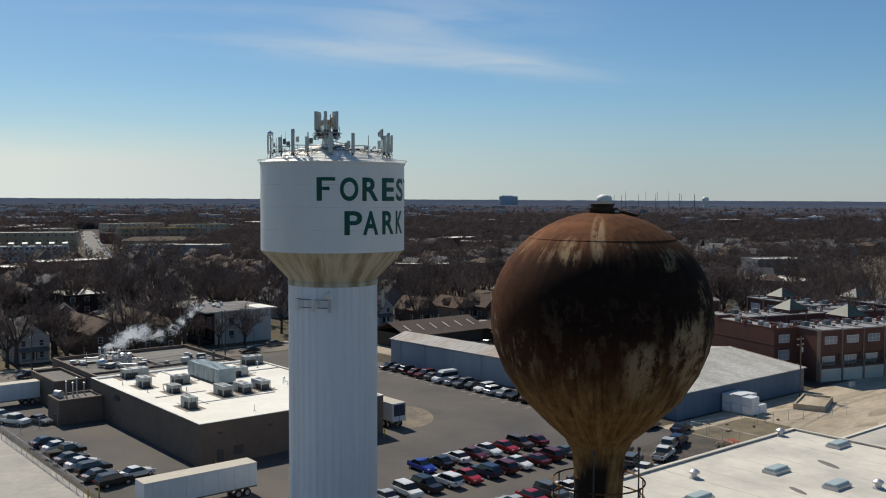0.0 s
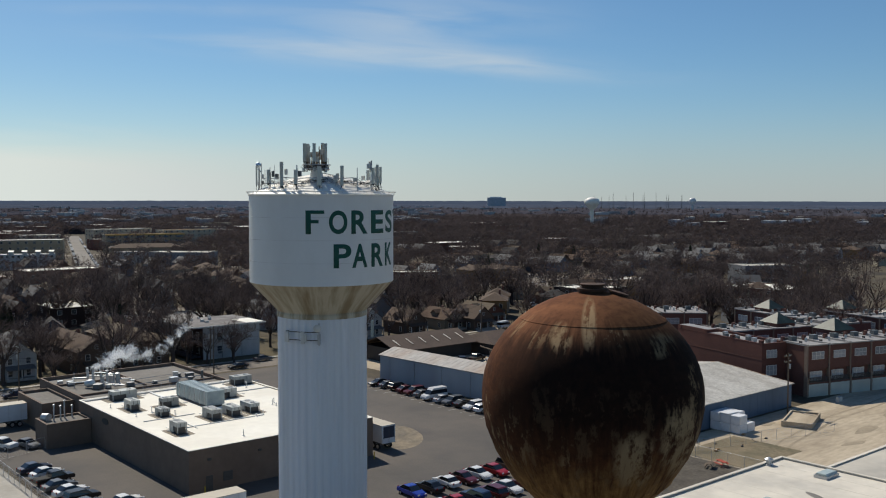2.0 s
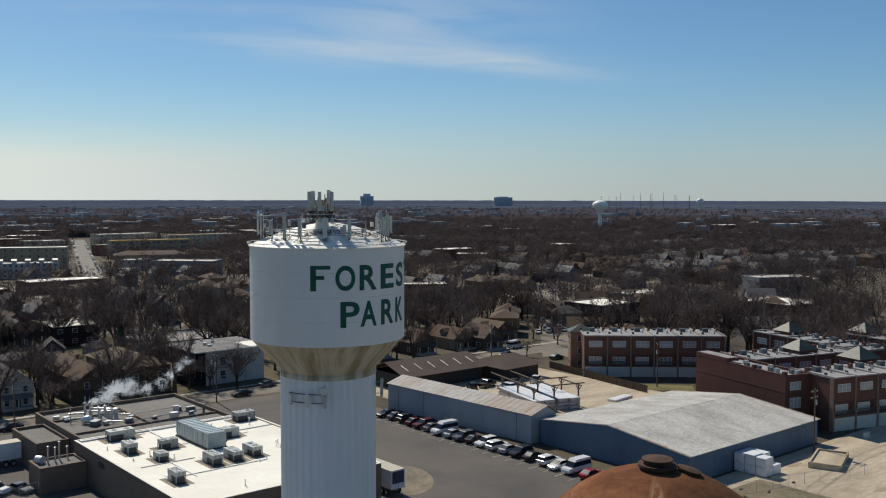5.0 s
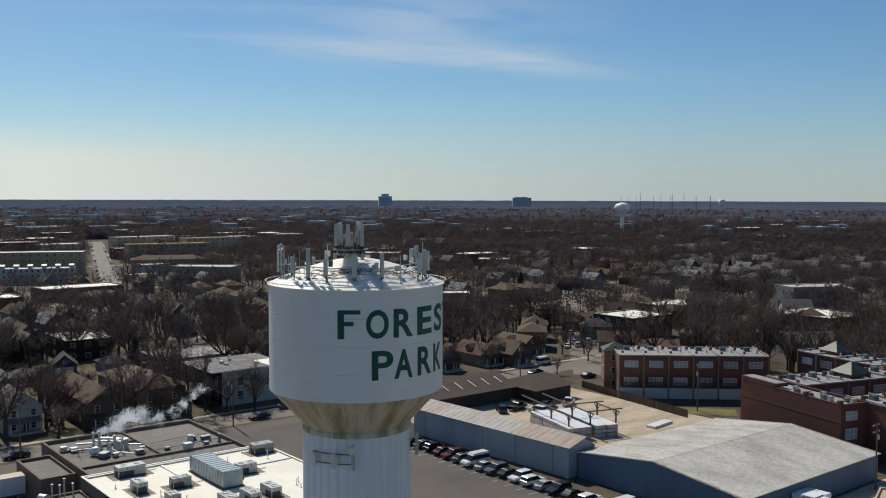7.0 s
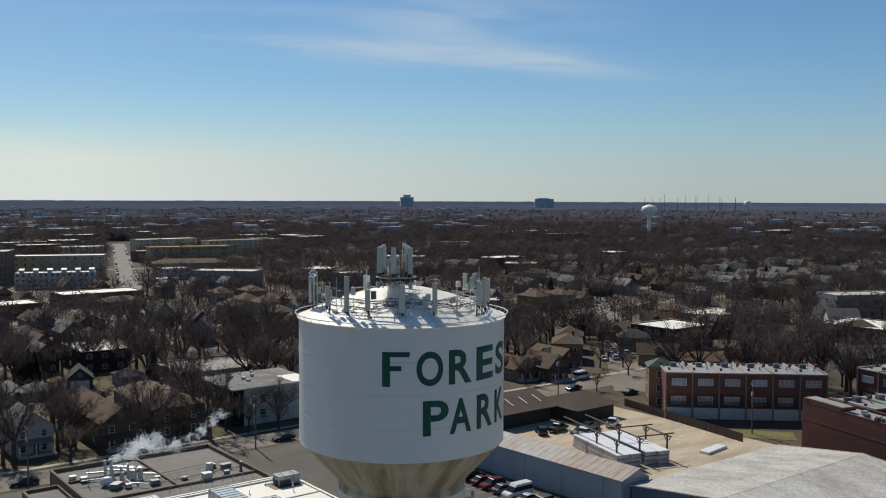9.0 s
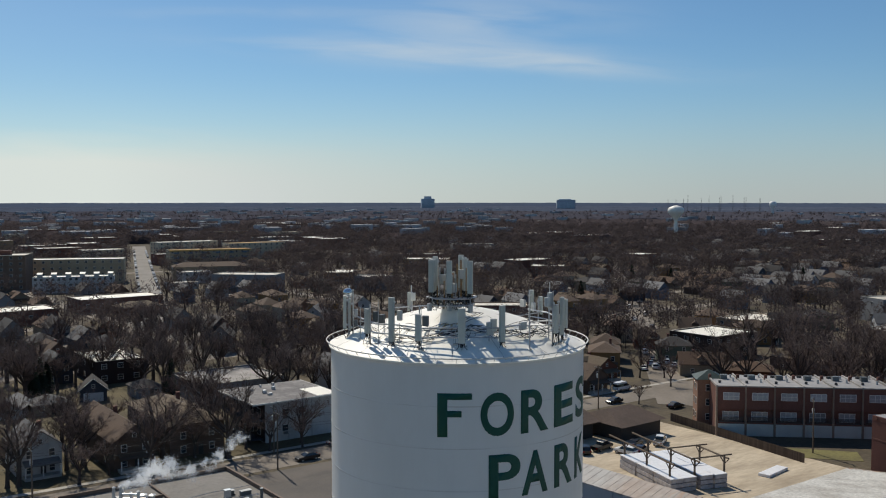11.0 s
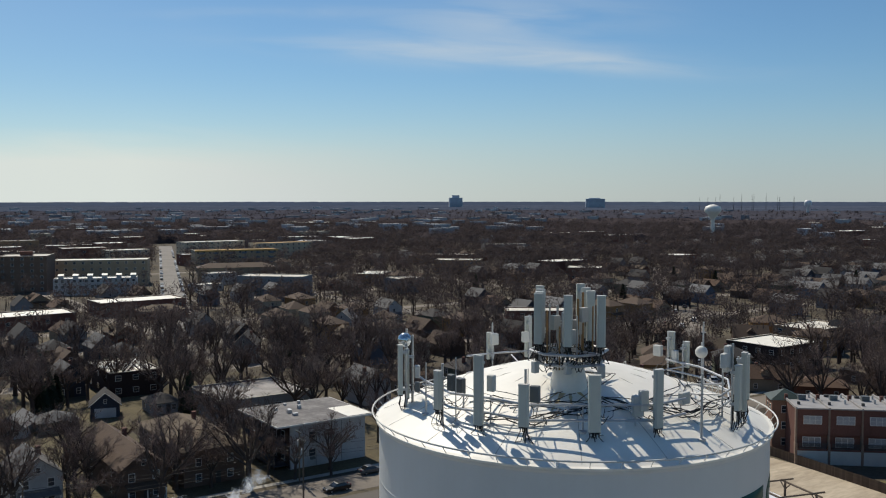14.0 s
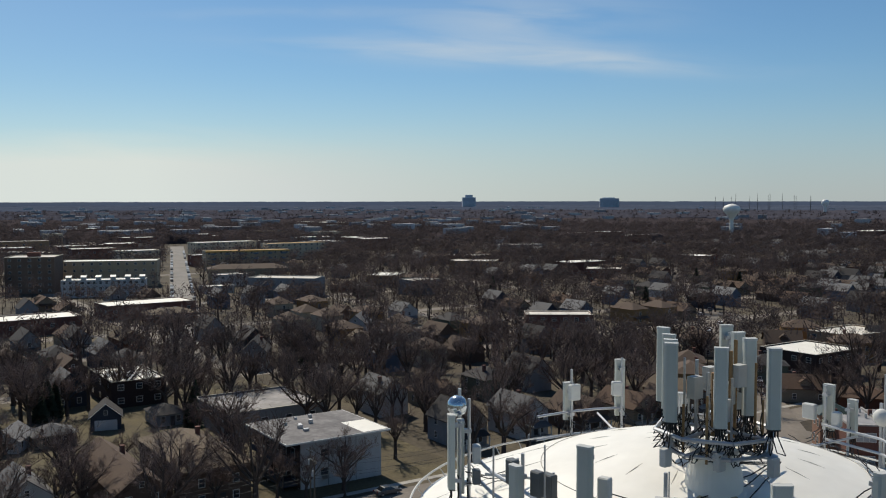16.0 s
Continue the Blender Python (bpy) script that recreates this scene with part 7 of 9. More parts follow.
def let_light_through(m, share):
    """Twig tufts scatter part of the light on to their far side."""
    nt_ = m.node_tree
    bs = nt_.nodes["Principled BSDF"]
    tr = nt_.nodes.new("ShaderNodeBsdfTranslucent")
    nt_.links.new(bs.inputs["Base Color"].links[0].from_socket, tr.inputs["Color"])
    mx = nt_.nodes.new("ShaderNodeMixShader")
    mx.inputs[0].default_value = share
    nt_.links.new(bs.outputs[0], mx.inputs[1])
    nt_.links.new(tr.outputs[0], mx.inputs[2])
    nt_.links.new(mx.outputs[0], nt_.nodes["Material Output"].inputs["Surface"])


for one in ("wood_mid", "wood_far"):
    let_light_through(M[one], 0.5)
protos_mid = [flat_tris(sum(grow(trng, h, s, limbs=6, subs=4, twigs=4, fine=4, sides=3, tw=0.11), [])) for h, s in ((17, 0.95), (15, 1.1), (18, 0.85), (13, 1.0))]
protos_fuzz = [flat_tris(shrubby(trng, h, 48, 0.25)) for h in (15, 17, 14, 12)]
protos_near = [flat_tris(shrubby(trng, h, 66, 0.19)) for h in (15, 17, 14, 12)]
protos_far = [flat_tris(shrubby(trng, h, 18, 0.8)) for h in (14, 16, 12)]


def spots(n, r0, r1, lo, hi, kinds, smin, smax, power=0.75, close=False):
    out, t = [], 0
    while len(out) < n and t < n * 6:
        t += 1
        a, r = radians(trng.uniform(lo, hi)), r0 + (r1 - r0) * trng.random() ** power
        x, y = EYE.x + r * math.cos(a), EYE.y + r * math.sin(a)
        if r < 950 and not free(x, y, 1.5):
            continue
        if close and ((y < 203 and x < 212) or (x < 132 and y < 304) or not all((x - a_) ** 2 + (y - b_) ** 2 > (c_ * 0.7) ** 2 for a_, b_, c_ in BLOCKED)):
            continue
        if near_avenue(x, y, 11.0) or (r < 700 and min(abs(y - q) for q in (312, 362, 410, 490, 660)) < 4):
            continue
        out.append((x, y, trng.uniform(smin, smax), trng.uniform(0, math.tau), trng.randrange(kinds)))
    return out


scatter("trees_behind", "bare trees among the houses further off", protos_mid, spots(460, 320, 720, 24, 84, 4, 0.7, 1.1), M["wood_mid"])
scatter("trees_gardens", "bare garden trees filling the blocks", protos_mid, spots(110, 186, 345, 22, 84, 4, 0.65, 1.05, 0.8, True), M["wood_mid"])
scatter("trees_between", "small bare trees crowding the back gardens", protos_near, spots(2500, 300, 900, 22, 84, 4, 0.6, 1.05, 0.8), M["wood_mid"])
scatter("woods_middle", "bare winter tree canopy over the suburb", protos_fuzz, spots(5600, 640, 1500, 23, 84, 4, 0.8, 1.2, 0.7), M["wood_mid"])


def canopy(name, label, r0, r1, steps, mat, lift):
    """The closed crowns of far woods as one uneven sheet: a dome for every crown, clearings between groves."""
    na = 820
    pts, faces = [], []
    for i in range(steps + 1):
        r = r0 * (r1 / r0) ** (i / steps)
        for k in range(na + 1):
            a = radians(14 + 78 * k / na)
            x, y = EYE.x + r * math.cos(a), EYE.y + r * math.sin(a)
            crown = 1 - noise.voronoi((x / 13.0, y / 13.0, 0.0))[0][0]
            grove = noise.noise((x / 90.0, y / 90.0, 2.0)) + 0.5 * noise.noise((x / 260.0, y / 260.0, 7.0))
            z = lift + 5.5 * crown + 3.0 * grove
            if near_avenue(x, y, 14):
                z = -1.0
            pts.append((x, y, z if 0 < i < steps else -1.0))
    w = na + 1
    for i in range(steps):
        faces += [(i * w + k, i * w + k + 1, (i + 1) * w + k + 1, (i + 1) * w + k) for k in range(na)]
    me = bpy.data.meshes.new(name)
    me.from_pydata(pts, [], faces)
    me.materials.append(mat)
    return tagged(new(name, me), label, "woods", kind="stuff")


M["far_roof"] = material("far_pale_roof", (0.50, 0.50, 0.50), 0.7, vary=0.2, scale=0.02, second=(0.24, 0.23, 0.23), second_scale=0.006, second_amount=1.0)
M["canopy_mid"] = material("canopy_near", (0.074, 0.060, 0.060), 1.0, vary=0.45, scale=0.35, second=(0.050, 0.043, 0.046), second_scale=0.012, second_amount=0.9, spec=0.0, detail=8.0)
# distance haze put into the colour: the woods turn bluer ring by ring
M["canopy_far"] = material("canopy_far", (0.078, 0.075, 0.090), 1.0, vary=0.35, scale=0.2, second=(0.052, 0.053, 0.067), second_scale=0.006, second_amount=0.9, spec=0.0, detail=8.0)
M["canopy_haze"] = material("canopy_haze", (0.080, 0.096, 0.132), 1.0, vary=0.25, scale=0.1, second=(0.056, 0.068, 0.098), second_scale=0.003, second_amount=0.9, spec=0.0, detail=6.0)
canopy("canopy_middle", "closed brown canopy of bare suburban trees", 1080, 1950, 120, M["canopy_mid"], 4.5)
canopy("canopy_far", "closed canopy of bare woods, some blue haze put into its colour", 1900, 3150, 90, M["canopy_far"], 5.5)
canopy("canopy_horizon", "canopy below the horizon, blue-grey haze painted into its colour", 3050, 4740, 60, M["canopy_haze"], 6.5)
# low flat roofs showing through the far canopy, mostly towards the sun
bm = fresh()
frng = random.Random(31)
for i in range(190):
    a = radians(frng.uniform(50, 80) if i % 5 else frng.uniform(24, 52))
    r = 1100 * (3.2 ** frng.random())
    x, y = EYE.x + r * math.cos(a), EYE.y + r * math.sin(a)
    if near_avenue(x, y, 60):
        continue
    w, d, h = frng.uniform(9, 34), frng.uniform(6, 14), frng.uniform(11.5, 15.0)
    box(bm, x - w / 2, x + w / 2, y - d / 2, y + d / 2, 0, h)
tagged(part("far_rooftops", bm, M["far_roof"]), "countless pale flat roofs among the far woods", "rooftops", kind="stuff")
scatter("woods_far", "bare crowns standing out of the far canopy", protos_far, spots(1500, 1500, 2900, 22, 85, 3, 0.85, 1.15, 0.8), M["wood_far"])


# evergreens
def conifer(rng, h, label):
    t = thing("conifer", label, "evergreen tree", group="garden evergreens")
    bm = fresh()
    tube(bm, (0, 0, 0), (0, 0, h * 0.9), 0.2, 6, r2=0.04)
    part("trunk", bm, M["bark"], t)
    tris = []
    for i in range(620):
        s = rng.random() ** 0.8
        z = h * (0.08 + 0.9 * s)
        R = h * 0.24 * (1 - s) ** 0.85 + 0.1
        a = rng.uniform(0, math.tau)
        d = Vector((math.cos(a), math.sin(a), rng.uniform(-0.45, 0.05)))
        p = Vector((0, 0, z)) + d * R * rng.uniform(0.1, 0.5)
        q = Vector((0, 0, z)) + d * R * rng.uniform(0.75, 1.1)
        u = d.cross(Vector((0, 0, 1))).normalized() * rng.uniform(0.18, 0.4)
        tris += [(p - u, q, p + u), (p, q + u * 0.4 - Vector((0, 0, 0.3)), q - u)]
    o = new("crown", tri_mesh("crown", tris, M["needles"]))
    o.parent = t
    return t


con = [conifer(trng, 9.5, "dark green conical spruce in a garden"), conifer(trng, 7.5, "small dark green garden evergreen tree")]
first = {0, 1}
for k, x, y, s in [(0, 148.6, 319, 1.1), (0, 146.7, 304.5, 1.15), (1, 102.5, 269.8, 1.15), (0, 96.6, 254.4, 1.0), (0, 300, 420, 1.2), (1, 74, 285, 1.1), (1, 71.8, 283, 1.0), (1, 76, 287, 0.95), (0, 330, 350, 1.1), (0, 420, 400, 1.2), (0, 430, 380, 1.1), (1, 210, 262, 1.0), (0, 480, 330, 1.2)]:
    m = pose(x, y, 0, 0, 0, trng.uniform(0, 360)) @ Matrix.Diagonal((s, s, s, 1))
    if k in first:
        first.discard(k)
        con[k].matrix_basis = m
    else:
        copy_thing(con[k], m)

# ---------- vehicles ----------
def wheel(parent, x, y, r=0.33, w=0.22):
    bm = fresh()
    lathe(bm, [(r * 0.62, -w / 2), (r * 0.95, -w / 2), (r, -w / 2 + 0.03), (r, w / 2 - 0.03), (r * 0.95, w / 2), (r * 0.62, w / 2)], 18)
    ty = part("tyre", bm, M["tyre"], parent, loc=pose(x, y, r, 90, 0, 0))
    bm = fresh()
    lathe(bm, [(0, -w / 2 + 0.03), (r * 0.63, -w / 2 + 0.01), (r * 0.63, w / 2 - 0.01), (0, w / 2 - 0.03)], 12)
    part("rim", bm, M["rim"], ty)


def car_kind(kind, colour, label):
    """A parked car, nose towards +x, resting on z = 0."""
    c = thing("pickup_truck" if kind == "pickup" else "van" if kind == "van" else "car", label, "pickup truck" if kind == "pickup" else "van" if kind == "van" else "car", group="parked vehicles")
    if kind == "sedan":
        L, W, body = 4.7, 1.8, [(-2.35, 0.35), (-2.3, 0.85), (-1.7, 0.98), (1.0, 0.96), (2.0, 0.80), (2.33, 0.62), (2.35, 0.30)]
        glass, roof = [(-1.75, 0.96), (-1.05, 1.40), (0.25, 1.42), (1.1, 0.95)], [(-1.08, 1.38), (-0.9, 1.45), (0.1, 1.46), (0.3, 1.40)]
    elif kind == "suv":
        L, W, body = 4.7, 1.88, [(-2.33, 0.42), (-2.33, 1.0), (-2.2, 1.08), (1.0, 1.06), (2.15, 0.95), (2.35, 0.75), (2.35, 0.38)]
        glass, roof = [(-2.22, 1.05), (-1.95, 1.62), (0.35, 1.64), (1.15, 1.04)], [(-2.0, 1.60), (-1.8, 1.70), (0.2, 1.70), (0.42, 1.62)]
    elif kind == "pickup":
        L, W, body = 5.5, 1.95, [(-2.75, 0.5), (-2.75, 1.05), (-0.55, 1.08), (1.5, 1.1), (2.6, 1.02), (2.75, 0.8), (2.75, 0.45)]
        glass, roof = [(-0.75, 1.07), (-0.6, 1.72), (0.85, 1.74), (1.6, 1.08)], [(-0.65, 1.70), (-0.5, 1.80), (0.75, 1.80), (0.92, 1.71)]
    else:
        L, W, body = 5.6, 2.0, [(-2.8, 0.45), (-2.8, 1.25), (1.7, 1.25), (2.6, 1.1), (2.8, 0.8), (2.8, 0.42)]
        glass, roof = [(-2.75, 1.24), (-2.65, 2.0), (1.1, 2.02), (1.9, 1.24)], [(-2.72, 1.96), (-2.6, 2.35), (0.8, 2.38), (1.2, 1.98)]
    bm = fresh()
    prism(bm, body, "y", -W / 2, W / 2)
    bmesh.ops.bevel(bm, geom=[e for e in bm.edges if abs(e.verts[0].co.y - e.verts[1].co.y) < 0.01], offset=0.1, segments=2, affect="EDGES")
    part("body", bm, CAR[colour], c, smooth=False)
    bm = fresh()
    k = len(glass)
    lo = [bm.verts.new((p[0], -W / 2 + 0.06 + (0.17 if i in (1, 2) else 0.03), p[1])) for i, p in enumerate(glass)]
    hi = [bm.verts.new((p[0], W / 2 - 0.06 - (0.17 if i in (1, 2) else 0.03), p[1])) for i, p in enumerate(glass)]
    for i in range(k):
        j = (i + 1) % k
        bm.faces.new((lo[i], lo[j], hi[j], hi[i]))
    bm.faces.new(lo[::-1])
    bm.faces.new(hi)
    bmesh.ops.recalc_face_normals(bm, faces=bm.faces[:])
    part("glasshouse", bm, M["car_glass"], c)
    bm = fresh()
    prism(bm, roof, "y", -W / 2 + 0.2, W / 2 - 0.2)
    part("roof", bm, CAR[colour], c)
    if kind == "pickup":
        bm = fresh()
        box(bm, -2.65, -0.75, -W / 2 + 0.15, W / 2 - 0.15, 1.075, 1.09)
        part("bed_liner", bm, M["tyre"], c)
    for sx in (-L * 0.30, L * 0.31):
        for sy in (-W / 2 + 0.1, W / 2 - 0.1):
            wheel(c, sx, sy, 0.35 if kind != "sedan" else 0.32)
    for sy in (-W / 2 + 0.3, W / 2 - 0.3):
        bm = fresh()
        box(bm, -0.04, 0.05, -0.18, 0.18, -0.08, 0.08)
        part("headlight", bm, M["lamp_clear"], c, loc=(L / 2 - 0.06, sy, 0.68))
        bm = fresh()
        box(bm, -0.04, 0.04, -0.12, 0.12, -0.12, 0.12)
        part("tail_light", bm, M["lamp_red"], c, loc=(-L / 2 + 0.03, sy, 0.85))
    return c


car_store = {}
KIND_NAME = dict(sedan="sedan", suv="sport utility car", pickup="pickup truck", van="high-roofed van")


def put_car(kind, colour, x, y, rz):
    m = pose(x, y, 0.03, 0, 0, rz)
    if (kind, colour) not in car_store:
        car_store[kind, colour] = car_kind(kind, colour, f"{colour} {KIND_NAME[kind]} parked on the pavement")
        car_store[kind, colour].matrix_basis = m
        return
    copy_thing(car_store[kind, colour], m)


vr = random.Random(8)
# row along the shed
row = [("sedan", "black", 153.4), ("sedan", "grey", 150.2), ("suv", "black", 147.0), ("sedan", "maroon", 143.9), ("suv", "maroon", 141.1), ("sedan", "grey", 138.2), ("van", "white", 134.9), ("sedan", "silver", 131.8), ("suv", "grey", 128.9), ("sedan", "black", 126.1),
       ("suv", "white", 123.0), ("suv", "white", 120.0), ("sedan", "silver", 117.1), ("suv", "black", 114.2), ("sedan", "black", 111.0), ("suv", "white", 107.4), ("sedan", "white", 104.5), ("van", "white", 101.2), ("sedan", "red", 97.6), ("sedan", "grey", 94.4), ("suv", "navy", 91.0)]
for kind, col, y in row:
    put_car(kind, col, 113.9 + vr.uniform(-0.3, 0.3), y, (0 if vr.random() < 0.5 else 180) + vr.uniform(-2, 2))
# double rows in the middle of the lot
for (xs, y, cols) in (((72.2, 75.4, 78.7, 81.7, 84.7, 87.7, 90.8, 93.8), 89.8, ("sedan blue", "sedan black", "sedan white", "sedan maroon", "sedan white", "sedan red", "suv brown", "sedan maroon")),
                      ((60.6, 64.0, 67.3, 70.6, 73.9, 77.3, 80.4, 83.4, 86.4, 89.6, 92.7), 82.4, ("sedan silver", "suv white", "suv black", "suv white", "sedan red", "suv navy", "suv maroon", "sedan white", "sedan maroon", "suv maroon", "sedan grey")),
                      ((71.2, 74.4, 77.6, 80.6, 83.6, 86.6), 70.8, ("sedan silver", "sedan red", "suv grey", "sedan white", "sedan navy", "suv black"))):
    for x, k in zip(xs, cols):
        kind, col = k.split()
        put_car(kind, col, x, y + vr.uniform(-0.3, 0.3), 90 + (180 if vr.random() < 0.4 else 0) + vr.uniform(-3, 3))
for kind, col, x, y, rz in (("pickup", "white", 102.5, 72.6, 20), ("pickup", "silver", 106.8, 75.0, 20), ("suv", "navy", 110.6, 76.0, 20), ("suv", "grey", 96.8, 73.5, 20), ("sedan", "navy", 117.5, 80.5, 10), ("sedan", "grey", 115.2, 85.0, 5), ("sedan", "white", 95.0, 69.8, 15),
                            ("pickup", "grey", 98.6, 77.0, 20), ("suv", "black", 91.6, 73.0, 80),
                            ("sedan", "navy", 36.6, 134.2, 8), ("sedan", "white", 37.2, 130.5, 8), ("pickup", "black", 37.0, 126.8, 8), ("sedan", "grey", 36.6, 123.2, 8), ("sedan", "white", 37.0, 119.8, 8), ("suv", "black", 37.2, 116.2, 8), ("sedan", "grey", 36.8, 112.8, 8), ("suv", "black", 37.4, 109.2, 8), ("sedan", "white", 41.0, 110.8, 8),
                            ("pickup", "white", 36.6, 151.0, -60), ("sedan", "grey", 40.0, 149.0, -70), ("sedan", "silver", 36.0, 156.5, -60)):
    put_car(kind, col, x, y, rz)
for kind, col, x, y, rz in (("van", "white", 196.8, 200.2, 5), ("sedan", "black", 184.0, 190.8, 180), ("suv", "white", 228.0, 216.0, 45), ("sedan", "silver", 231.5, 221.0, 45), ("sedan", "white", 224.0, 217.0, 45), ("sedan", "grey", 238, 226, 45), ("suv", "white", 246, 236, 45),
                            ("sedan", "navy", 70.0, 190.6, 180), ("sedan", "black", 100.0, 190.8, 180), ("sedan", "grey", 110.0, 196.6, 0), ("suv", "black", 133.0, 190.8, 180), ("sedan", "navy", 50.0, 190.8, 180),
                            ("pickup", "white", 163.2, 158.6, 30), ("sedan", "black", 158.0, 160.6, 20), ("pickup", "black", 150.5, 162.6, 10), ("suv", "white", 152.0, 157.6, 100), ("suv", "black", 146.0, 163.0, 60), ("sedan", "navy", 155.5, 156.8, 20), ("sedan", "navy", 92.0, 246.0, 30), ("suv", "grey", 99.2, 243.0, 60),
                            ("van", "white", 262, 246, 45), ("sedan", "silver", 88.0, 244.0, 20), ("sedan", "white", 272, 201, 20), ("van", "white", 276, 196, 20)):
    put_car(kind, col, x, y, rz)
for i in range(16):
    s = 40 + i * 22 + vr.uniform(-6, 6)
    put_car(vr.choice(("sedan", "suv")), vr.choice(("white", "silver", "black", "grey")), 365 + 0.7071 * (s - 190) - 2.8 * 0.7071 * (1 if i % 2 else -1), 350 + 0.7071 * (s - 190) + 2.8 * 0.7071 * (1 if i % 2 else -1), 45)
for kind, col, x, y, rz in (("suv", "white", 237.0, 219.5, 40), ("sedan", "silver", 234.8, 214.8, 40), ("sedan", "white", 239.0, 212.0, 40), ("sedan", "black", 192.0, 178.6, 0), ("sedan", "grey", 243.5, 207.5, 40), ("suv", "silver", 231.5, 217.6, 40)):
    put_car(kind, col, x, y, rz)

# stall lines
for i in range(23):
    bm = fresh()
    box(bm, 109.6, 115.8, -0.05, 0.05, 0.022, 0.028)
    tagged(part("stall_line", bm, M["paint_line"], loc=(0, 155 - i * 2.95, 0)), "faded white parking stall line", "stall line", "stall lines", "structure")


def trailer(x0, x1, y0, y1, label, axle_end, along="x"):
    """A box trailer; axle_end: the end that carries the wheels (0 low, 1 high)."""
    t = thing("box_trailer", label, "trailer", pose((x0 + x1) / 2, (y0 + y1) / 2, 0.02, 0, 0, 0 if along == "x" else 90), group="box trailers")
    L, W = (x1 - x0, y1 - y0) if along == "x" else (y1 - y0, x1 - x0)
    bm = fresh()
    box(bm, -L / 2, L / 2, -W / 2, W / 2, 1.15, 4.0)
    part("box", bm, M["trailer_white"], t, "pale smooth-sided box")
    bm = fresh()
    box(bm, -L / 2 - 0.03, L / 2 + 0.03, -W / 2 - 0.03, W / 2 + 0.03, 4.0, 4.07)
    part("roof", bm, M["trailer_roof"], t, "weathered cream roof sheet")
    bm = fresh()
    box(bm, -L / 2 + 0.2, L / 2 - 0.2, -0.5, 0.5, 0.85, 1.15)
    box(bm, -L / 2, L / 2, -W / 2 - 0.02, -W / 2 + 0.06, 1.05, 1.2)
    box(bm, -L / 2, L / 2, W / 2 - 0.06, W / 2 + 0.02, 1.05, 1.2)
    part("chassis", bm, M["steel_dark"], t)
    for i in range(7):
        bm = fresh()
        box(bm, -0.03, 0.03, -W / 2 - 0.012, -W / 2, 1.2, 3.98)
        part("side_rib", bm, M["galv"], t, loc=(-L / 2 + (i + 0.5) * L / 7, 0, 0))
    e = 1 if axle_end else -1
    for ax_ in (1.3, 2.5):
        for sy in (-W / 2 + 0.15, W / 2 - 0.15):
            wheel(t, e * (L / 2 - ax_), sy, 0.5, 0.28)
    bm = fresh()
    for sy in (-0.8, 0.8):
        tube(bm, (-e * (L / 2 - 2.6), sy, 0.0), (-e * (L / 2 - 2.6), sy, 1.1), 0.07, 6)
    part("landing_gear", bm, M["steel_dark"], t)
    bm = fresh()
    box(bm, e * L / 2 - 0.03, e * L / 2 + 0.04, -W / 2 + 0.1, W / 2 - 0.1, 1.25, 3.9)
    part("rear_door", bm, M["trailer_white"], t)
    return t


trailer(35.4, 49.8, 94.4, 97.0, "long white box trailer with a cream roof parked in the lot", 1)
tr = trailer(82.5, 85.1, 110.2, 123.5, "white box trailer backed against the factory corner", 0, "y")
bm = fresh()
box(bm, -6.72, -6.69, -1.1, 1.1, 2.0, 3.85)
part("door_panel", bm, M["navy_panel"], tr, "dark navy panel on the rear doors")
bm = fresh()
box(bm, -6.73, -6.72, -0.03, 0.03, 1.25, 3.9)
part("door_gap", bm, M["steel_dark"], tr)
trailer(30.2, 44.6, 164.4, 167.0, "white box trailer standing beside the factory wing", 1)
trailer(12.0, 26.0, 150.0, 152.6, "white box trailer standing in the far yard", 1)
bm = fresh()
lathe(bm, [(0, 0.03), (5.2, 0.03), (5.6, 0.0)], 40)
tagged(part("gravel_patch", bm, M["worn_lot"], loc=pose(89.5, 116.5, 0.012, 0, 0, 60) @ Matrix.Diagonal((1.5, 0.9, 1, 1))), "worn pale gravel patch in the asphalt", "gravel patch", kind="structure")

# wheel ruts and dark patches in the dirt yard
def ground_strip(name, pts, w, z, mat, label, category):
    bm = fresh()
    rows_ = []
    for i, p in enumerate(pts):
        d = (Vector(pts[min(i + 1, len(pts) - 1)]) - Vector(pts[max(i - 1, 0)])).normalized()
        side_ = Vector((-d.y, d.x)) * w / 2 * (1 + 0.25 * math.sin(i * 1.9))
        rows_.append([bm.verts.new((p[0] + side_.x * k, p[1] + side_.y * k, z)) for k in (-1, 1)])
    for a, b in zip(rows_, rows_[1:]):
        bm.faces.new((a[0], b[0], b[1], a[1]))
    return tagged(part(name, bm, mat), label, category, kind="structure")


for off in (0.0, -2.1):
    ground_strip("road_rut", [(126 + i * 5.5, 68.5 + off + 9.0 * (1 - math.exp(-i * 0.28)) + 0.25 * math.sin(i * 1.3)) for i in range(17)], 0.55, 0.036 - off * 0.001, M["rut"], "packed wheel rut across the dirt yard", "wheel rut")
for i, (x, y, l, w, rz) in enumerate(((156, 67, 9, 2.2, 5), (145, 64, 6, 1.6, -12), (172, 70, 8, 2.0, 8), (133, 77, 5, 1.8, 20), (190, 68, 9, 2.0, -5), (146, 80.5, 4, 2.2, 0))):
    bm = fresh()
    ring = []
    for k in range(20):
        a = k * math.tau / 20
        q = 1 + 0.35 * noise.noise((math.cos(a) * 1.3 + i * 5, math.sin(a) * 1.3, 0))
        ring.append(bm.verts.new((l / 2 * q * math.cos(a), w / 2 * q * math.sin(a), 0)))
    bm.faces.new(ring)
    tagged(part("ground_patch", bm, M["rut"], loc=pose(x, y, 0.042, 0, 0, rz)), "darker damp patch of packed dirt", "dirt patch", kind="structure")

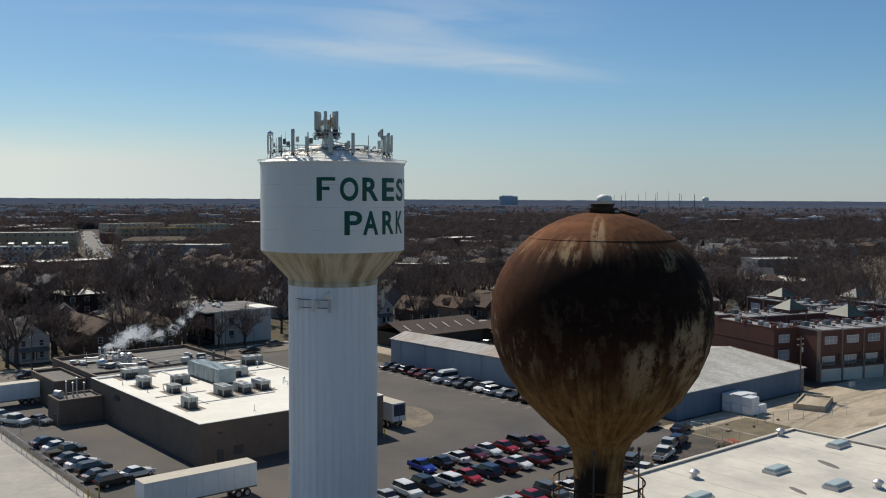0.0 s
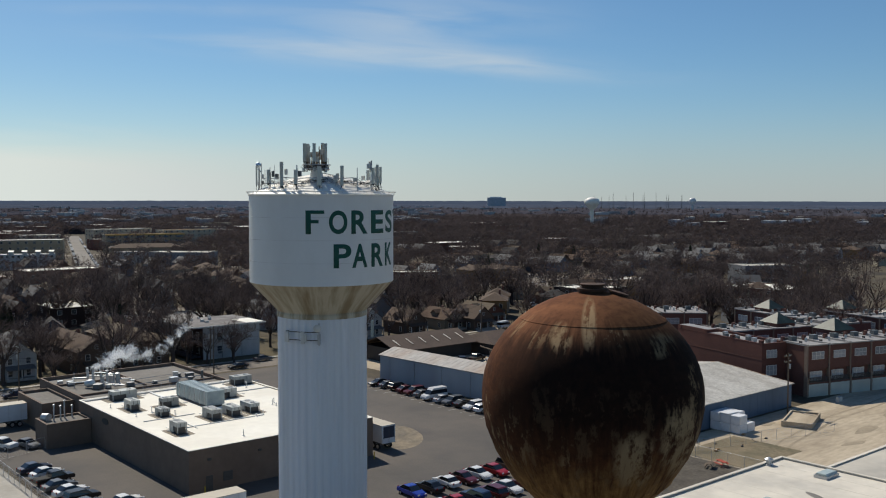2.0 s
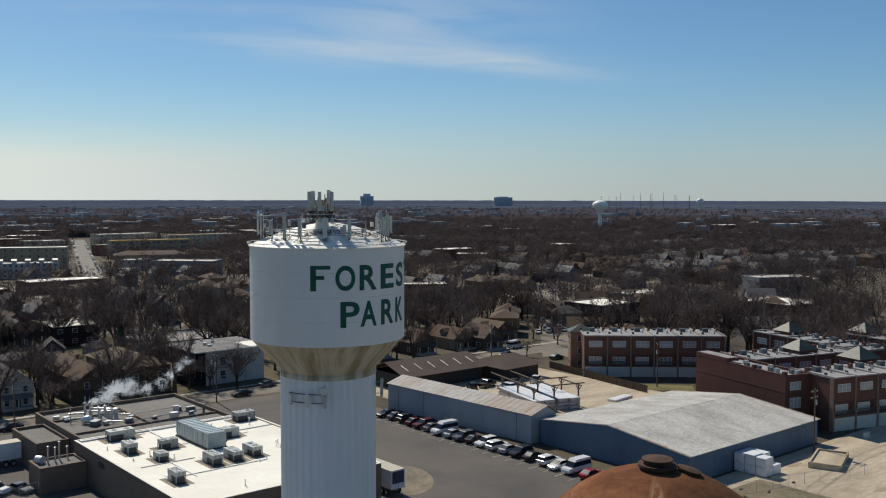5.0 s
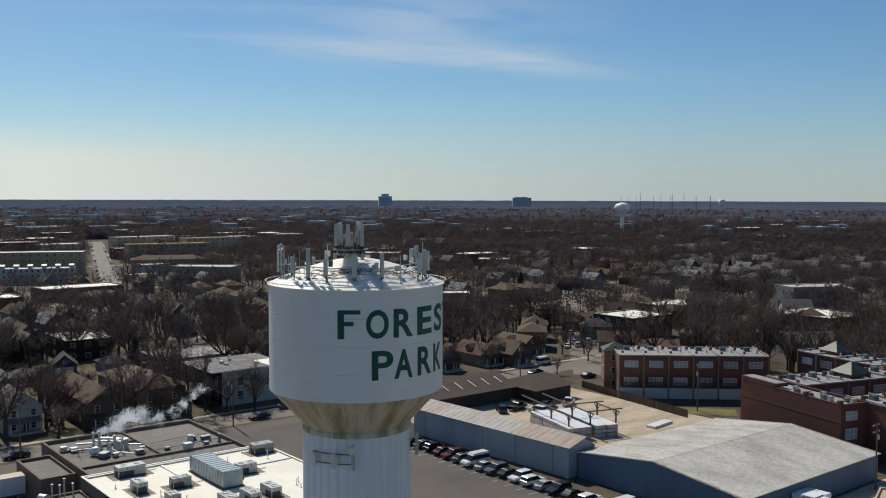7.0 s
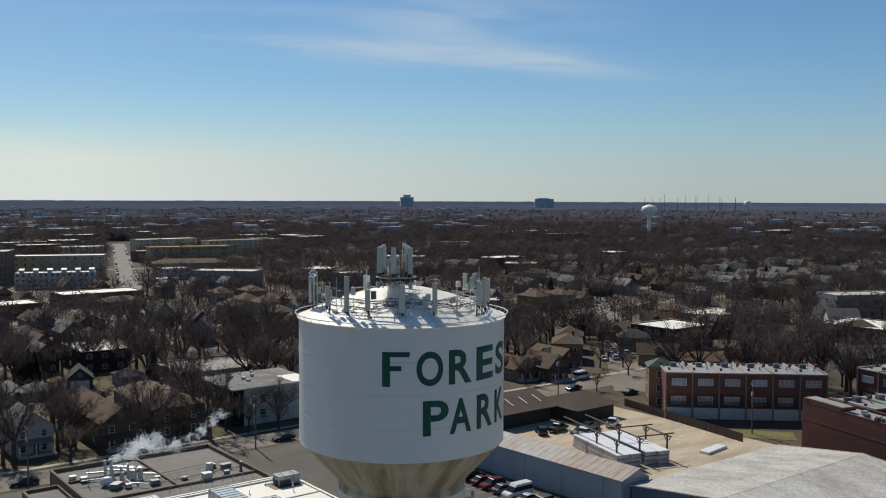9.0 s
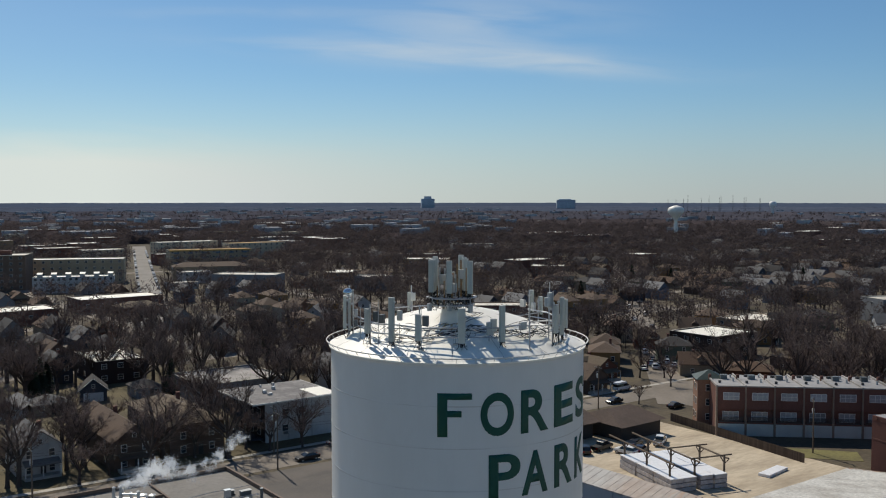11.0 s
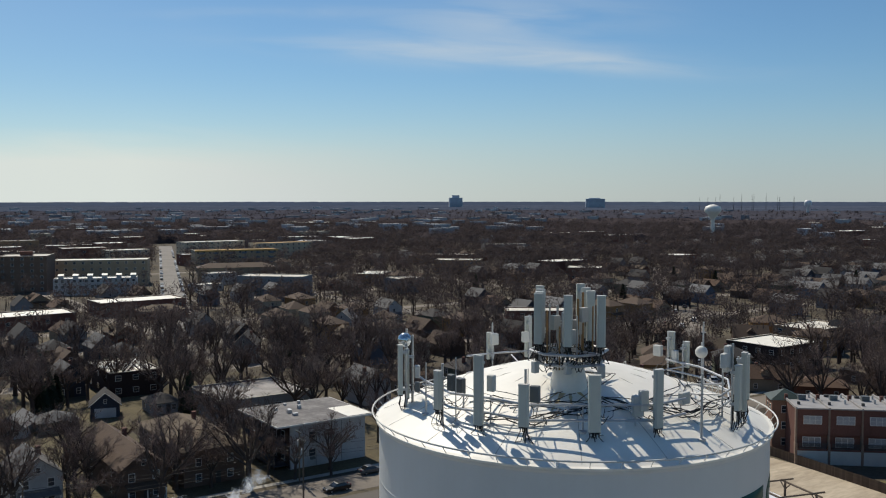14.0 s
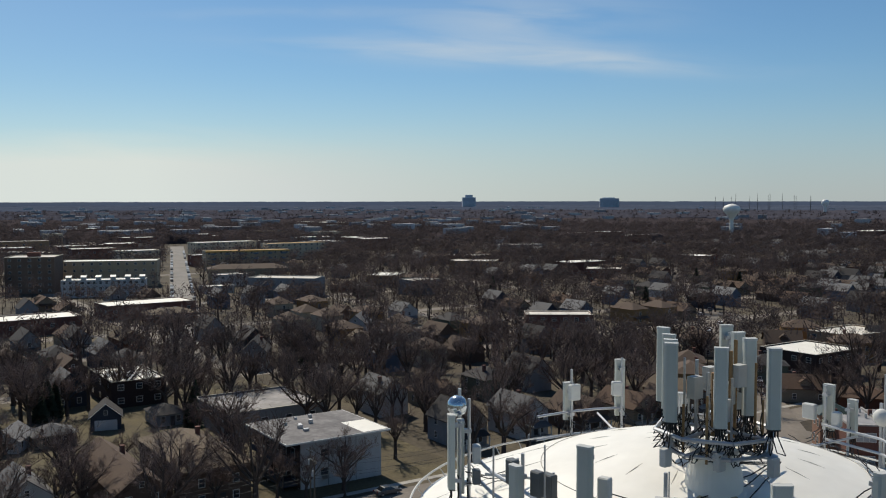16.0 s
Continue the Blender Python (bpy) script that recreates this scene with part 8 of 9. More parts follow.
# cars parked along the far avenue, too small to tell apart
bm = fresh()
arng = random.Random(61)
ave = pose(236.5, 686.5, 0.1, 0, 0, 72.2)
for side in (-1, 1):
    s = -195.0
    while s < 220:
        s += arng.uniform(5.5, 11.0)
        if arng.random() < 0.35:
            continue
        mi = arng.choice((0, 1, 1, 2, 2, 3, 3))
        n0 = len(bm.verts)
        prism(bm, [(s - 2.2, 0.25), (s + 2.2, 0.25), (s + 2.2, 0.8), (s + 1.3, 0.95), (s + 0.7, 1.45), (s - 1.3, 1.45), (s - 2.1, 0.95)], "y", side * 5.2 - 0.85, side * 5.2 + 0.85, mi)
        bm.verts.ensure_lookup_table()
        for v in bm.verts[n0:]:
            v.co = ave @ v.co
tagged(part("far_parked_cars", bm, [CAR["white"], CAR["silver"], CAR["black"], CAR["grey"]]), "parked cars glinting along the far avenue", "cars", kind="stuff")

# ---------- brick townhouse rows ----------
def townhouse_row(label, n, uw, depth, h, m, brick, garage=True, end_brick=None, pyramids=()):
    """Three storeys: garages below, balconies, two window rows, parapet walls between units. Front towards -y, from x = 0."""
    t = thing("townhouse_row", label, "townhouses", m, group="brick townhouse rows")
    W = n * uw
    bm = fresh()
    box(bm, 0, W, 0.9, depth, 0, h)
    box(bm, 0, W, 0.0, 0.9, 2.6, 2.95)
    box(bm, 0, W, 0.35, 0.9, 5.6, h)
    part("wall", bm, brick, t, "dark red brick walls")
    bm = fresh()
    box(bm, 0.02, W - 0.02, 0.06, 0.9 - 0.003, 0.02, 2.59)
    part("garage_storey", bm, M["panel_grey"], t, "pale grey garage storey")
    bm = fresh()
    box(bm, 0.3, W - 0.3, 0.7, depth - 0.3, h + 0.01, h + 0.06)
    part("roof_deck", bm, M["town_roof"], t, "pale flat roof")
    bm = fresh()
    box(bm, -0.15, W + 0.15, 0.2, 0.75, h, h + 0.25)
    part("cornice", bm, M["old_roof"], t, "grey stone cornice")
    for i in range(n + 1):
        bm = fresh()
        box(bm, i * uw - 0.15, i * uw + 0.15, 0.1, depth, h + 0.01, h + 0.42)
        part("party_wall", bm, M["old_roof"], t, "grey coped party wall")
        bm = fresh()
        box(bm, i * uw - 0.22, i * uw + 0.22, -0.1, 0.9, 0.0, 4.0)
        box(bm, i * uw - 0.16, i * uw + 0.16, 0.12, 0.9, 4.0, h + 0.1)
        part("pier", bm, end_brick if (end_brick and i == 0) else M["brick_pier"], t, "buff brick pier between the houses")
        bm = fresh()
        box(bm, i * uw - 0.3, i * uw + 0.3, depth * 0.6, depth * 0.6 + 0.6, h + 0.01, h + 1.1)
        part("chimney", bm, brick, t)
    for i in range(n):
        cx = (i + 0.5) * uw
        bm = fresh()
        box(bm, cx - uw * 0.40, cx + uw * 0.40, 0.0, 0.06, 0.05, 2.3)
        for k in range(1, 4):
            box(bm, cx - uw * 0.40, cx + uw * 0.40, -0.02, 0.0, 0.05 + k * 0.56 - 0.02, 0.05 + k * 0.56 + 0.02)
        part("garage_door", bm, M["panel_grey"], t, "pale grey sectional garage door")
        for z, hh, nm in ((4.1, 1.9, "window"), (h - 2.0, 1.6, "window")):
            w = window_part(t, cx, 0.84 if z < 5 else 0.33, z, uw * 0.56, hh, "-y", pane="glass_blind")
            for k in (-0.17, 0.17):
                bm = fresh()
                box(bm, k * uw * 0.52 - 0.04, k * uw * 0.52 + 0.04, -0.09, -0.06, -hh / 2, hh / 2)
                part("mullion", bm, M["frame_white"], w)
        bm = fresh()
        box(bm, cx - uw * 0.4, cx + uw * 0.4, -0.02, 0.04, 2.95, 3.01)
        box(bm, cx - uw * 0.4, cx + uw * 0.4, -0.02, 0.04, 3.95, 4.01)
        for k in range(30):
            x = cx - uw * 0.4 + k * uw * 0.8 / 29
            box(bm, x - 0.035, x + 0.035, -0.01, 0.03, 2.95, 3.95)
        part("balcony_rail", bm, M["steel_dark"], t, "dark balcony railing")
        bm = fresh()
        box(bm, cx - 0.7, cx + 0.7, depth * 0.6, depth * 0.6 + 1.1, h + 0.05, h + 1.0)
        part("roof_unit", bm, M["box_grey"], t)
        for k, (fx, fy, w, l, hh) in enumerate(((-0.28, 0.30, 0.5, 0.4, 0.55), (0.22, 0.42, 0.35, 0.35, 0.8), (-0.12, 0.82, 0.9, 0.6, 0.45), (0.30, 0.78, 0.3, 0.3, 0.7))):
            bm = fresh()
            x, y = cx + fx * uw + 0.3 * math.sin(i * 5 + k), depth * fy + 0.5 * math.sin(i * 3 + k * 2)
            box(bm, x - w / 2, x + w / 2, y - l / 2, y + l / 2, h + 0.05, h + 0.05 + hh)
            part("roof_vent", bm, M["galv"] if k % 2 else M["steel_dark"], t)
    for px, py, r in pyramids:
        bm = fresh()
        a, b, c, d, e = (px - r - 0.3, py - r - 0.3, h + 0.9), (px + r + 0.3, py - r - 0.3, h + 0.9), (px + r + 0.3, py + r + 0.3, h + 0.9), (px - r - 0.3, py + r + 0.3, h + 0.9), (px, py, h + 0.9 + r * 0.85)
        for f in ((a, b, e), (b, c, e), (c, d, e), (d, a, e), (d, c, b, a)):
            poly(bm, f)
        part("pyramid_roof", bm, M["green_roof"], t, "dark green metal pyramid roof over a stairwell")
        bm = fresh()
        box(bm, px - r, px + r, py - r, py + r, h, h + 0.9)
        part("stair_tower", bm, brick, t)
    return t


townhouse_row("three-storey dark brick townhouse row with white garage doors", 6, 5.92, 14.0, 10.35, pose(178.2, 156.2, 0, 0, 0, -42.0), M["brick_red"])
gt = thing("corner_turret", "green hip-roofed corner pavilion of the townhouse row", "pavilion", pose(186.2, 164.6, 0, 0, 0, -42.0))
bm = fresh()
box(bm, -2.9, 2.9, -2.9, 2.9, 0, 10.2)
part("wall", bm, M["brick_lit"], gt, "rose-buff brick walls, sunlit tone put into their colour")
for z in (2.0, 5.2, 8.4):
    for y in (-1.2, 1.2):
        window_part(gt, -2.9, y, z, 1.1, 1.5, "-x")
    window_part(gt, -0.6, -2.9, z, 1.1, 1.5, "-y")
bm = fresh()
for f in (((-3.3, -3.3, 10.2), (3.3, -3.3, 10.2), (0, 0, 12.0)), ((3.3, -3.3, 10.2), (3.3, 3.3, 10.2), (0, 0, 12.0)), ((3.3, 3.3, 10.2), (-3.3, 3.3, 10.2), (0, 0, 12.0)), ((-3.3, 3.3, 10.2), (-3.3, -3.3, 10.2), (0, 0, 12.0)), ((-3.3, 3.3, 10.2), (3.3, 3.3, 10.2), (3.3, -3.3, 10.2), (-3.3, -3.3, 10.2))):
    poly(bm, f)
part("roof", bm, M["green_roof"], gt, "green hip roof")

# an estate of rows round a court, all turned the same way
EST = pose(168.2, 94.9, 0, 0, 0, -16.5)
townhouse_row("brick townhouse row with garages facing the dirt yard", 8, 5.9, 11.5, 10.4, EST @ pose(6.6, -6.0, 0), M["brick_red"], pyramids=((21.0, 13.4, 2.9),))
townhouse_row("brick townhouse row across the inner court", 5, 5.9, 11.0, 10.4, EST @ pose(6.7, 16.2, 0), M["brick_red"], pyramids=((17.5, 5.0, 2.7),))
townhouse_row("brick townhouse row facing the inner court", 6, 5.9, 10.0, 10.4, pose(218.3, 133.2, 0, 0, 0, -104), M["brick_red"], pyramids=((6.6, 6.0, 2.6),))
townhouse_row("brick townhouse row at the rear of the estate", 5, 5.9, 10.0, 10.4, pose(233.0, 116.0, 0, 0, 0, -104), M["brick_red"], pyramids=((2.6, 4.5, 2.6),))
bl = thing("townhouse_end", "blank dark red brick end wing of the townhouses", "townhouses", EST)
wall_block(bl, "wall", 0, 6.5, 0, 27.3, 10.5, M["brick_end"], M["town_roof"], parapet=0.45, coping=M["brick_red"])
bm = fresh()
box(bm, 0.0, 3.2, 17.0, 27.25, 10.6, 11.25)
part("raised_parapet", bm, M["brick_end"], bl, "raised brick parapet of the far end")
bm = fresh()
box(bm, 0.3, 3.0, 17.3, 26.95, 11.255, 11.30)
part("raised_roof", bm, M["town_roof"], bl)
for z, hh in ((8.3, 1.7), (4.9, 2.1)):
    w = window_part(bl, 2.6, 0, z, 2.8, hh, "-y", pane="glass_blind")
    for k in (-0.5, 0.5):
        bm = fresh()
        box(bm, k - 0.05, k + 0.05, -0.09, -0.06, -hh / 2, hh / 2)
        part("mullion", bm, M["frame_white"], w)
bm = fresh()
box(bm, -0.04, 0.0, 0.02, 27.25, 7.05, 7.25)
part("brick_band", bm, M["brick_red"], bl, "soldier course of lighter brick")
for i in range(4):
    bm = fresh()
    box(bm, -0.12, 0.75, 0.2 + i * 8.6, 0.9 + i * 8.6, 10.6, 11.2)
    part("chimney", bm, M["brick_end"], bl)
for i in range(9):
    bm = fresh()
    box(bm, -0.45, 0.45, -0.4, 0.4, 0, vr.uniform(0.5, 1.0))
    part("roof_unit", bm, M["box_grey"] if i % 2 else M["galv"], bl, loc=(vr.uniform(1.2, 5.4), 1.5 + i * 1.7, 10.06))

# ---------- lumber yard ----------
ly = random.Random(4)
YARD = pose(139.3, 135.8, 0, 0, 0, -16.3)
for x in (1.35, 4.0, 7.5, 10.15):
    for iy in range(3):
        y = 2.8 + iy * 5.55 + ly.uniform(-0.15, 0.15)
        st = thing("lumber_stack", "stack of white plastic-wrapped lumber bundles on the dirt", "lumber stack", YARD @ pose(x, y, 0.03, 0, 0, ly.uniform(-1.0, 1.0)), group="lumber stacks in the yard")
        for k in range(3):
            bm = fresh()
            box(bm, -1.25, 1.25, -2.65, 2.65, k * 0.8 + 0.08, k * 0.8 + 0.76)
            part("lumber_pack", bm, M["wrap_side"], st, loc=(ly.uniform(-0.06, 0.06), ly.uniform(-0.1, 0.1), 0))
            for sx in (-0.9, 0.0, 0.9):
                bm = fresh()
                box(bm, sx - 0.05, sx + 0.05, -2.6, 2.6, k * 0.8, k * 0.8 + 0.08)
                part("bearer", bm, M["wood_pole"], st)
        bm = fresh()
        box(bm, -1.29, 1.29, -2.70, 2.70, 2.36, 2.43 + ly.uniform(0, 0.08))
        part("wrap_cover", bm, M["wrap_white"], st, "bright white plastic wrap on top")
for x, y0, y1, posts in ((1.0, 0.4, 22.0, (1.8, 9.0, 16.5)), (6.0, 0.4, 22.0, (1.8, 9.0, 16.5)), (12.1, 0.6, 10.0, (1.8, 9.0))):
    rk = thing("timber_rack", "weathered timber post-and-beam rack over the lumber", "rack", YARD @ pose(x, 0, 0), group="timber racks")
    for y in posts:
        bm = fresh()
        tube(bm, (0, y, 0), (0, y, 4.7), 0.19, 8)
        part("post", bm, M["wood_pole"], rk, "round weathered post")
        bm = fresh()
        for sy in (-1, 1):
            tube(bm, (0, y, 3.6), (0, y + sy * 1.1, 4.6), 0.09, 6)
        part("knee_brace", bm, M["wood_pole"], rk)
    bm = fresh()
    tube(bm, (0, y0, 4.82), (0, y1, 4.82), 0.17, 8)
    part("beam", bm, M["wood_pole"], rk)
for y in (1.8, 9.0):
    bm = fresh()
    tube(bm, (5.4, y, 5.13), (13.6, y, 5.13), 0.14, 8)
    tagged(part("rack_crossbeam", bm, M["wood_pole"], loc=YARD), "weathered timber beam laid across the racks", "beam", "rack crossbeams")
bm = fresh()
box(bm, -3.6, 3.6, -1.1, 1.1, 0, 0.5)
tagged(part("lumber_bundle", bevelled(bm, 0.04), M["wrap_white"], loc=pose(164.2, 133.0, 0.03, 0, 0, 8)), "low white-wrapped lumber bundle lying behind the warehouse", "lumber")

# wrapped blocks and pad beside the blue warehouse
wr = thing("wrapped_pallets", "white-wrapped pallets stacked against the blue wall", "pallet stack", pose(137.8, 82.2, 0.03, 0, 0, 0))
for ix in range(2):
    for iy in range(3):
        for k in range(1 if (ix, iy) == (1, 0) else 2):
            bm = fresh()
            box(bm, -1.15, 1.15, -0.95, 0.95, 0, 1.5)
            part("pallet_load", bevelled(bm, 0.06), M["wrap_white"], wr, loc=(-1.2 + ix * 2.4, -2.0 + iy * 2.0, 0.05 + k * 1.55))
bm = fresh()
box(bm, -2.6, 0.4, -0.9, 1.2, 3.2, 3.3)
part("wrap_sheet", bm, M["wrap_white"], wr)
pad = thing("concrete_bin", "low concrete loading bin in the dirt yard", "concrete bin", pose(152.0, 77.2, 0.03, 0, 0, 20))
bm = fresh()
for b in ((-5, 5, -2.6, -2.3), (-5, 5, 2.3, 2.6), (-5, -4.7, -2.3, 2.3), (4.7, 5, -2.3, 2.3)):
    box(bm, *b, 0, 1.0)
box(bm, -4.7, 4.7, -2.3, 2.3, 0, 0.7)
part("bin_body", bm, M["dirt"], pad)
for i in range(20):
    bm = fresh()
    r = vr.uniform(0.15, 0.42)
    bmesh.ops.create_icosphere(bm, subdivisions=1, radius=r)
    for v in bm.verts:
        v.co *= 1 + 0.35 * noise.noise(v.co * 3 + Vector((i, 0, 0)))
        v.co.z *= 0.6
    tagged(part("scrap_lump", bm, M["steel_dark"] if i % 3 else M["rust_pipe"], loc=(125 + vr.uniform(-2, 12), 79.5 + vr.uniform(-5, 2), r * 0.35)), "lump of scrap lying in the yard", "scrap", "scrap in the yard")
# weedy trodden ground between the fence and the warehouse, darkened for the shadow strip there
slab("weedy_ground", 118.2, 134.0, 67.0, 79.5, 0.045, material("weedy_dirt_and_shade", (0.23, 0.185, 0.12), 0.95, vary=0.3, scale=1.5, second=(0.125, 0.112, 0.07), second_scale=0.2, second_amount=0.9), "trodden dirt with weeds beside the fence, shade strip painted in", "yard")
# dark gravelly corner with two old picnic tables
slab("gravel_corner", 99.0, 117.6, 58.0, 79.0, 0.05, material("dark_gravel", (0.105, 0.092, 0.075), 0.95, vary=0.4, scale=2.2, second=(0.055, 0.048, 0.04), second_scale=0.3, second_amount=0.8), "dark gravel ground with weeds behind the fence", "yard")


def picnic_table(x, y, turn, mat, label):
    pt = thing("picnic_table", label, "table", pose(x, y, 0.05, 0, 0, turn), group="picnic tables in the yard corner")
    for k in range(5):
        bm = fresh()
        box(bm, -0.95, 0.95, -0.38 + 0.155 * k, -0.24 + 0.155 * k, 0.71, 0.75)
        part("table_board", bm, mat, pt)
    for sy in (-0.78, 0.5):
        bm = fresh()
        box(bm, -0.95, 0.95, sy, sy + 0.28, 0.42, 0.46)
        part("bench", bm, mat, pt)
    for sx in (-0.7, 0.7):
        for a, b in ((-0.72, -0.2), (0.72, 0.2)):
            bm = fresh()
            tube(bm, (sx, a, 0.0), (sx, b, 0.72), 0.045, 6)
            part("leg", bm, mat, pt)


picnic_table(114.6, 71.2, 25, M["wood_pole"], "weathered tan wooden picnic table on gravel")
picnic_table(116.8, 70.6, 70, material("faded_red_paint", (0.42, 0.075, 0.045), 0.6, vary=0.15, scale=3.0), "faded red picnic table on gravel")
# pale downpipes and ribs on the blue walls
for y in [86 + i * 2.15 for i in range(15)]:
    bm = fresh()
    box(bm, 122.98, 123.0, y - 0.04, y + 0.04, 0.05, 4.3)
    part("wall_rib", bm, M["blue_wall"], blue)
for x in [125 + i * 2.6 for i in range(15)]:
    bm = fresh()
    box(bm, x - 0.05, x + 0.05, 85.28, 85.3, 0.05, 4.35)
    part("wall_rib", bm, M["blue_wall"], blue)
for y in (4, 13, 21.5, 30, 38):
    bm = fresh()
    box(bm, 0.1, 0.25, y - 0.08, y + 0.08, 0.05, 5.0)
    part("downpipe", bm, M["ware_wall"], ware)
# roof lights on the brown shed
for i in range(6):
    bm = fresh()
    box(bm, -0.18, 0.18, -1.6, 1.6, 0, 0.05)
    part("roof_light", bm, M["flat_roof"], brown, "narrow pale roof light", loc=pose(133.5 + i * 4.1, 173.0, 4.93, 18.3, 0, 0))

# ---------- hall roof ----------
def skylight(x, y):
    s = thing("skylight", "domed skylight on a pale roof kerb", "skylight", pose(x, y, 11.25), group="skylights on the hall roof")
    bm = fresh()
    box(bm, -1.25, 1.25, -0.75, 0.75, 0, 0.3)
    part("kerb", bm, M["galv"], s)
    bm = fresh()
    prism(bm, [(-0.7, 0.3), (0.7, 0.3), (0.5, 0.55), (-0.5, 0.55)], "x", -1.15, 1.15)
    part("dome", bevelled(bm, 0.08, 2), M["skylight"], s, "greenish plastic dome")


for x, y in ((74.2, 38.3), (87.6, 39.2), (74.1, 32.3), (61.5, 38.0), (61.5, 31.0), (87.3, 31.0), (60.0, 24.0), (73.9, 23.5)):
    skylight(x, y)
for x, y in ((86.9, 45.4), (76.7, 29.8), (66.5, 42.0)):
    bm = fresh()
    lathe(bm, [(0.5, 0), (0.5, 0.08), (0.28, 0.1), (0.28, 0.45), (0.48, 0.5), (0.48, 0.65), (0.2, 0.85), (0, 0.88)], 18)
    tagged(part("roof_fan", bm, M["galv"], loc=(x, y, 11.25)), "mushroom roof fan on the pale roof", "roof fan", "roof fans on the hall")
for i in range(11):
    bm = fresh()
    box(bm, -0.035, 0.035, -37.5, 37.5, 0, 0.010)
    part("roof_seam", bm, M["flat_roof"], hall, "lapped membrane seam", loc=(57.2 + i * 3.05, 8.0, 11.25))
for x, y, l, w in ((66.5, 26.0, 5.0, 1.2), (80.5, 36.5, 3.2, 0.9), (70.5, 34.0, 2.4, 0.7)):
    bm = fresh()
    lathe(bm, [(1.0, 0), (0.98, 0.006), (0, 0.008)], 24)
    part("roof_patch", bm, M["grey_roof"], hall, "dark puddle stain on the membrane", loc=pose(x, y, 11.254, 0, 0, 65) @ Matrix.Diagonal((l / 2, w / 2, 1, 1)))
hall2 = thing("hall_extension", "lower pale-roofed extension of the hall", "hall")
wall_block(hall2, "wall", 90.8, 112.0, -30.0, 42.0, 10.6, M["concrete"], M["flat_roof"], parapet=0.1, coping=M["flat_roof"])

# ---------- poles, wires, fences ----------
def utility_pole(x, y, h, rz, arms=1, lamp=False):
    p = thing("utility_pole", "weathered wooden utility pole with crossarm", "utility pole", pose(x, y, 0, 0, 0, rz), group="utility poles")
    bm = fresh()
    tube(bm, (0, 0, 0), (0, 0, h), 0.16, 8, r2=0.11)
    part("pole", bm, M["wood_pole"], p)
    for k in range(arms):
        bm = fresh()
        box(bm, -1.2, 1.2, 0.1, 0.2, h - 0.7 - k * 1.1, h - 0.55 - k * 1.1)
        arm = part("crossarm", bm, M["wood_pole"], p)
        for x_ in (-1.05, -0.5, 0.5, 1.05):
            bm = fresh()
            lathe(bm, [(0.05, 0), (0.07, 0.06), (0.04, 0.1), (0.06, 0.16), (0, 0.2)], 8)
            part("insulator", bm, M["panel_grey"], arm, loc=(x_, 0.15, h - 0.55 - k * 1.1))
    bm = fresh()
    lathe(bm, [(0, 0), (0.25, 0), (0.25, 0.8), (0.1, 0.95), (0, 0.95)], 12)
    part("transformer", bm, M["box_light"], p, loc=(0.35, 0, h - 3.0))
    return p


poles = [(50.1, 188.3, 11, 90), (92.5, 188.3, 11, 90), (134, 188.3, 10.5, 90), (182.0, 136.3, 11, 45), (156.5, 82.4, 11.5, 0), (8, 188.3, 11, 90), (97.0, 199.0, 9.5, 90), (176, 188.4, 10.5, 90)]
for x, y, h, rz in poles:
    utility_pole(x, y, h, rz, 2 if rz == 0 else 1)
chain = [(8, 188.3), (50.1, 188.3), (92.5, 188.3), (134, 188.3), (176, 188.4)]
for (ax_, ay), (bx_, by) in zip(chain, chain[1:]):
    for off, z in ((-0.9, 9.6), (0.9, 9.6), (0.0, 8.2), (0.3, 7.6)):
        bm = fresh()
        wire(bm, sag(Vector((ax_, ay + off, z)), Vector((bx_, by + off, z)), 0.9, 10, 0.0), 0.02, 4)
        tagged(part("overhead_wire", bm, M["cable"]), "sagging overhead line between utility poles", "wire", "overhead lines")


def chain_fence(x0, y0, x1, y1, h=1.9, n=12, label="grey chain-link fence on steel posts"):
    fce = thing("chain_link_fence", label, "fence", group="chain-link fences")
    a, b = Vector((x0, y0, 0)), Vector((x1, y1, 0))
    for i in range(n + 1):
        q = a.lerp(b, i / n)
        bm = fresh()
        tube(bm, (0, 0, 0), (0, 0, h), 0.035, 6)
        part("post", bm, M["galv"], fce, loc=q)
    bm = fresh()
    up = Vector((0, 0, 1))
    tube(bm, a + up * h, b + up * h, 0.025, 5)
    tube(bm, a + up * 0.08, b + up * 0.08, 0.012, 4)
    part("rail", bm, M["galv"], fce)
    bm = fresh()
    L = (b - a).length
    d = (b - a) / L
    k = int(L / 0.45)
    for i in range(-3, k + 1):
        s0, s1 = i * 0.45, i * 0.45 + h
        for p, q in (((s0, 0.05), (s1, h)), ((s1, 0.05), (s0, h))):
            if min(p[0], q[0]) < 0 or max(p[0], q[0]) > L:
                continue
            tube(bm, a + d * p[0] + up * p[1], a + d * q[0] + up * q[1], 0.007, 3, caps=False)
    part("mesh", bm, M["galv"], fce, "woven wire mesh")
    return fce


chain_fence(32.6, 106.5, 32.6, 143.0, n=14)
chain_fence(32.6, 143.2, 42.0, 146.5, n=3)
chain_fence(118.0, 79.0, 118.0, 56.0, n=8)
chain_fence(118.2, 78.8, 150.0, 70.0, n=10)
bf = thing("board_fence", "weathered brown board fence behind the townhouses", "fence")
bm = fresh()
box(bm, -0.14, 0.14, -0.012, 0.012, 0, 1.8)
b0 = part("board", bm, M["wood_fence"], bf, loc=pose(180.6, 170.4, 0.03, 0, 0, -81))
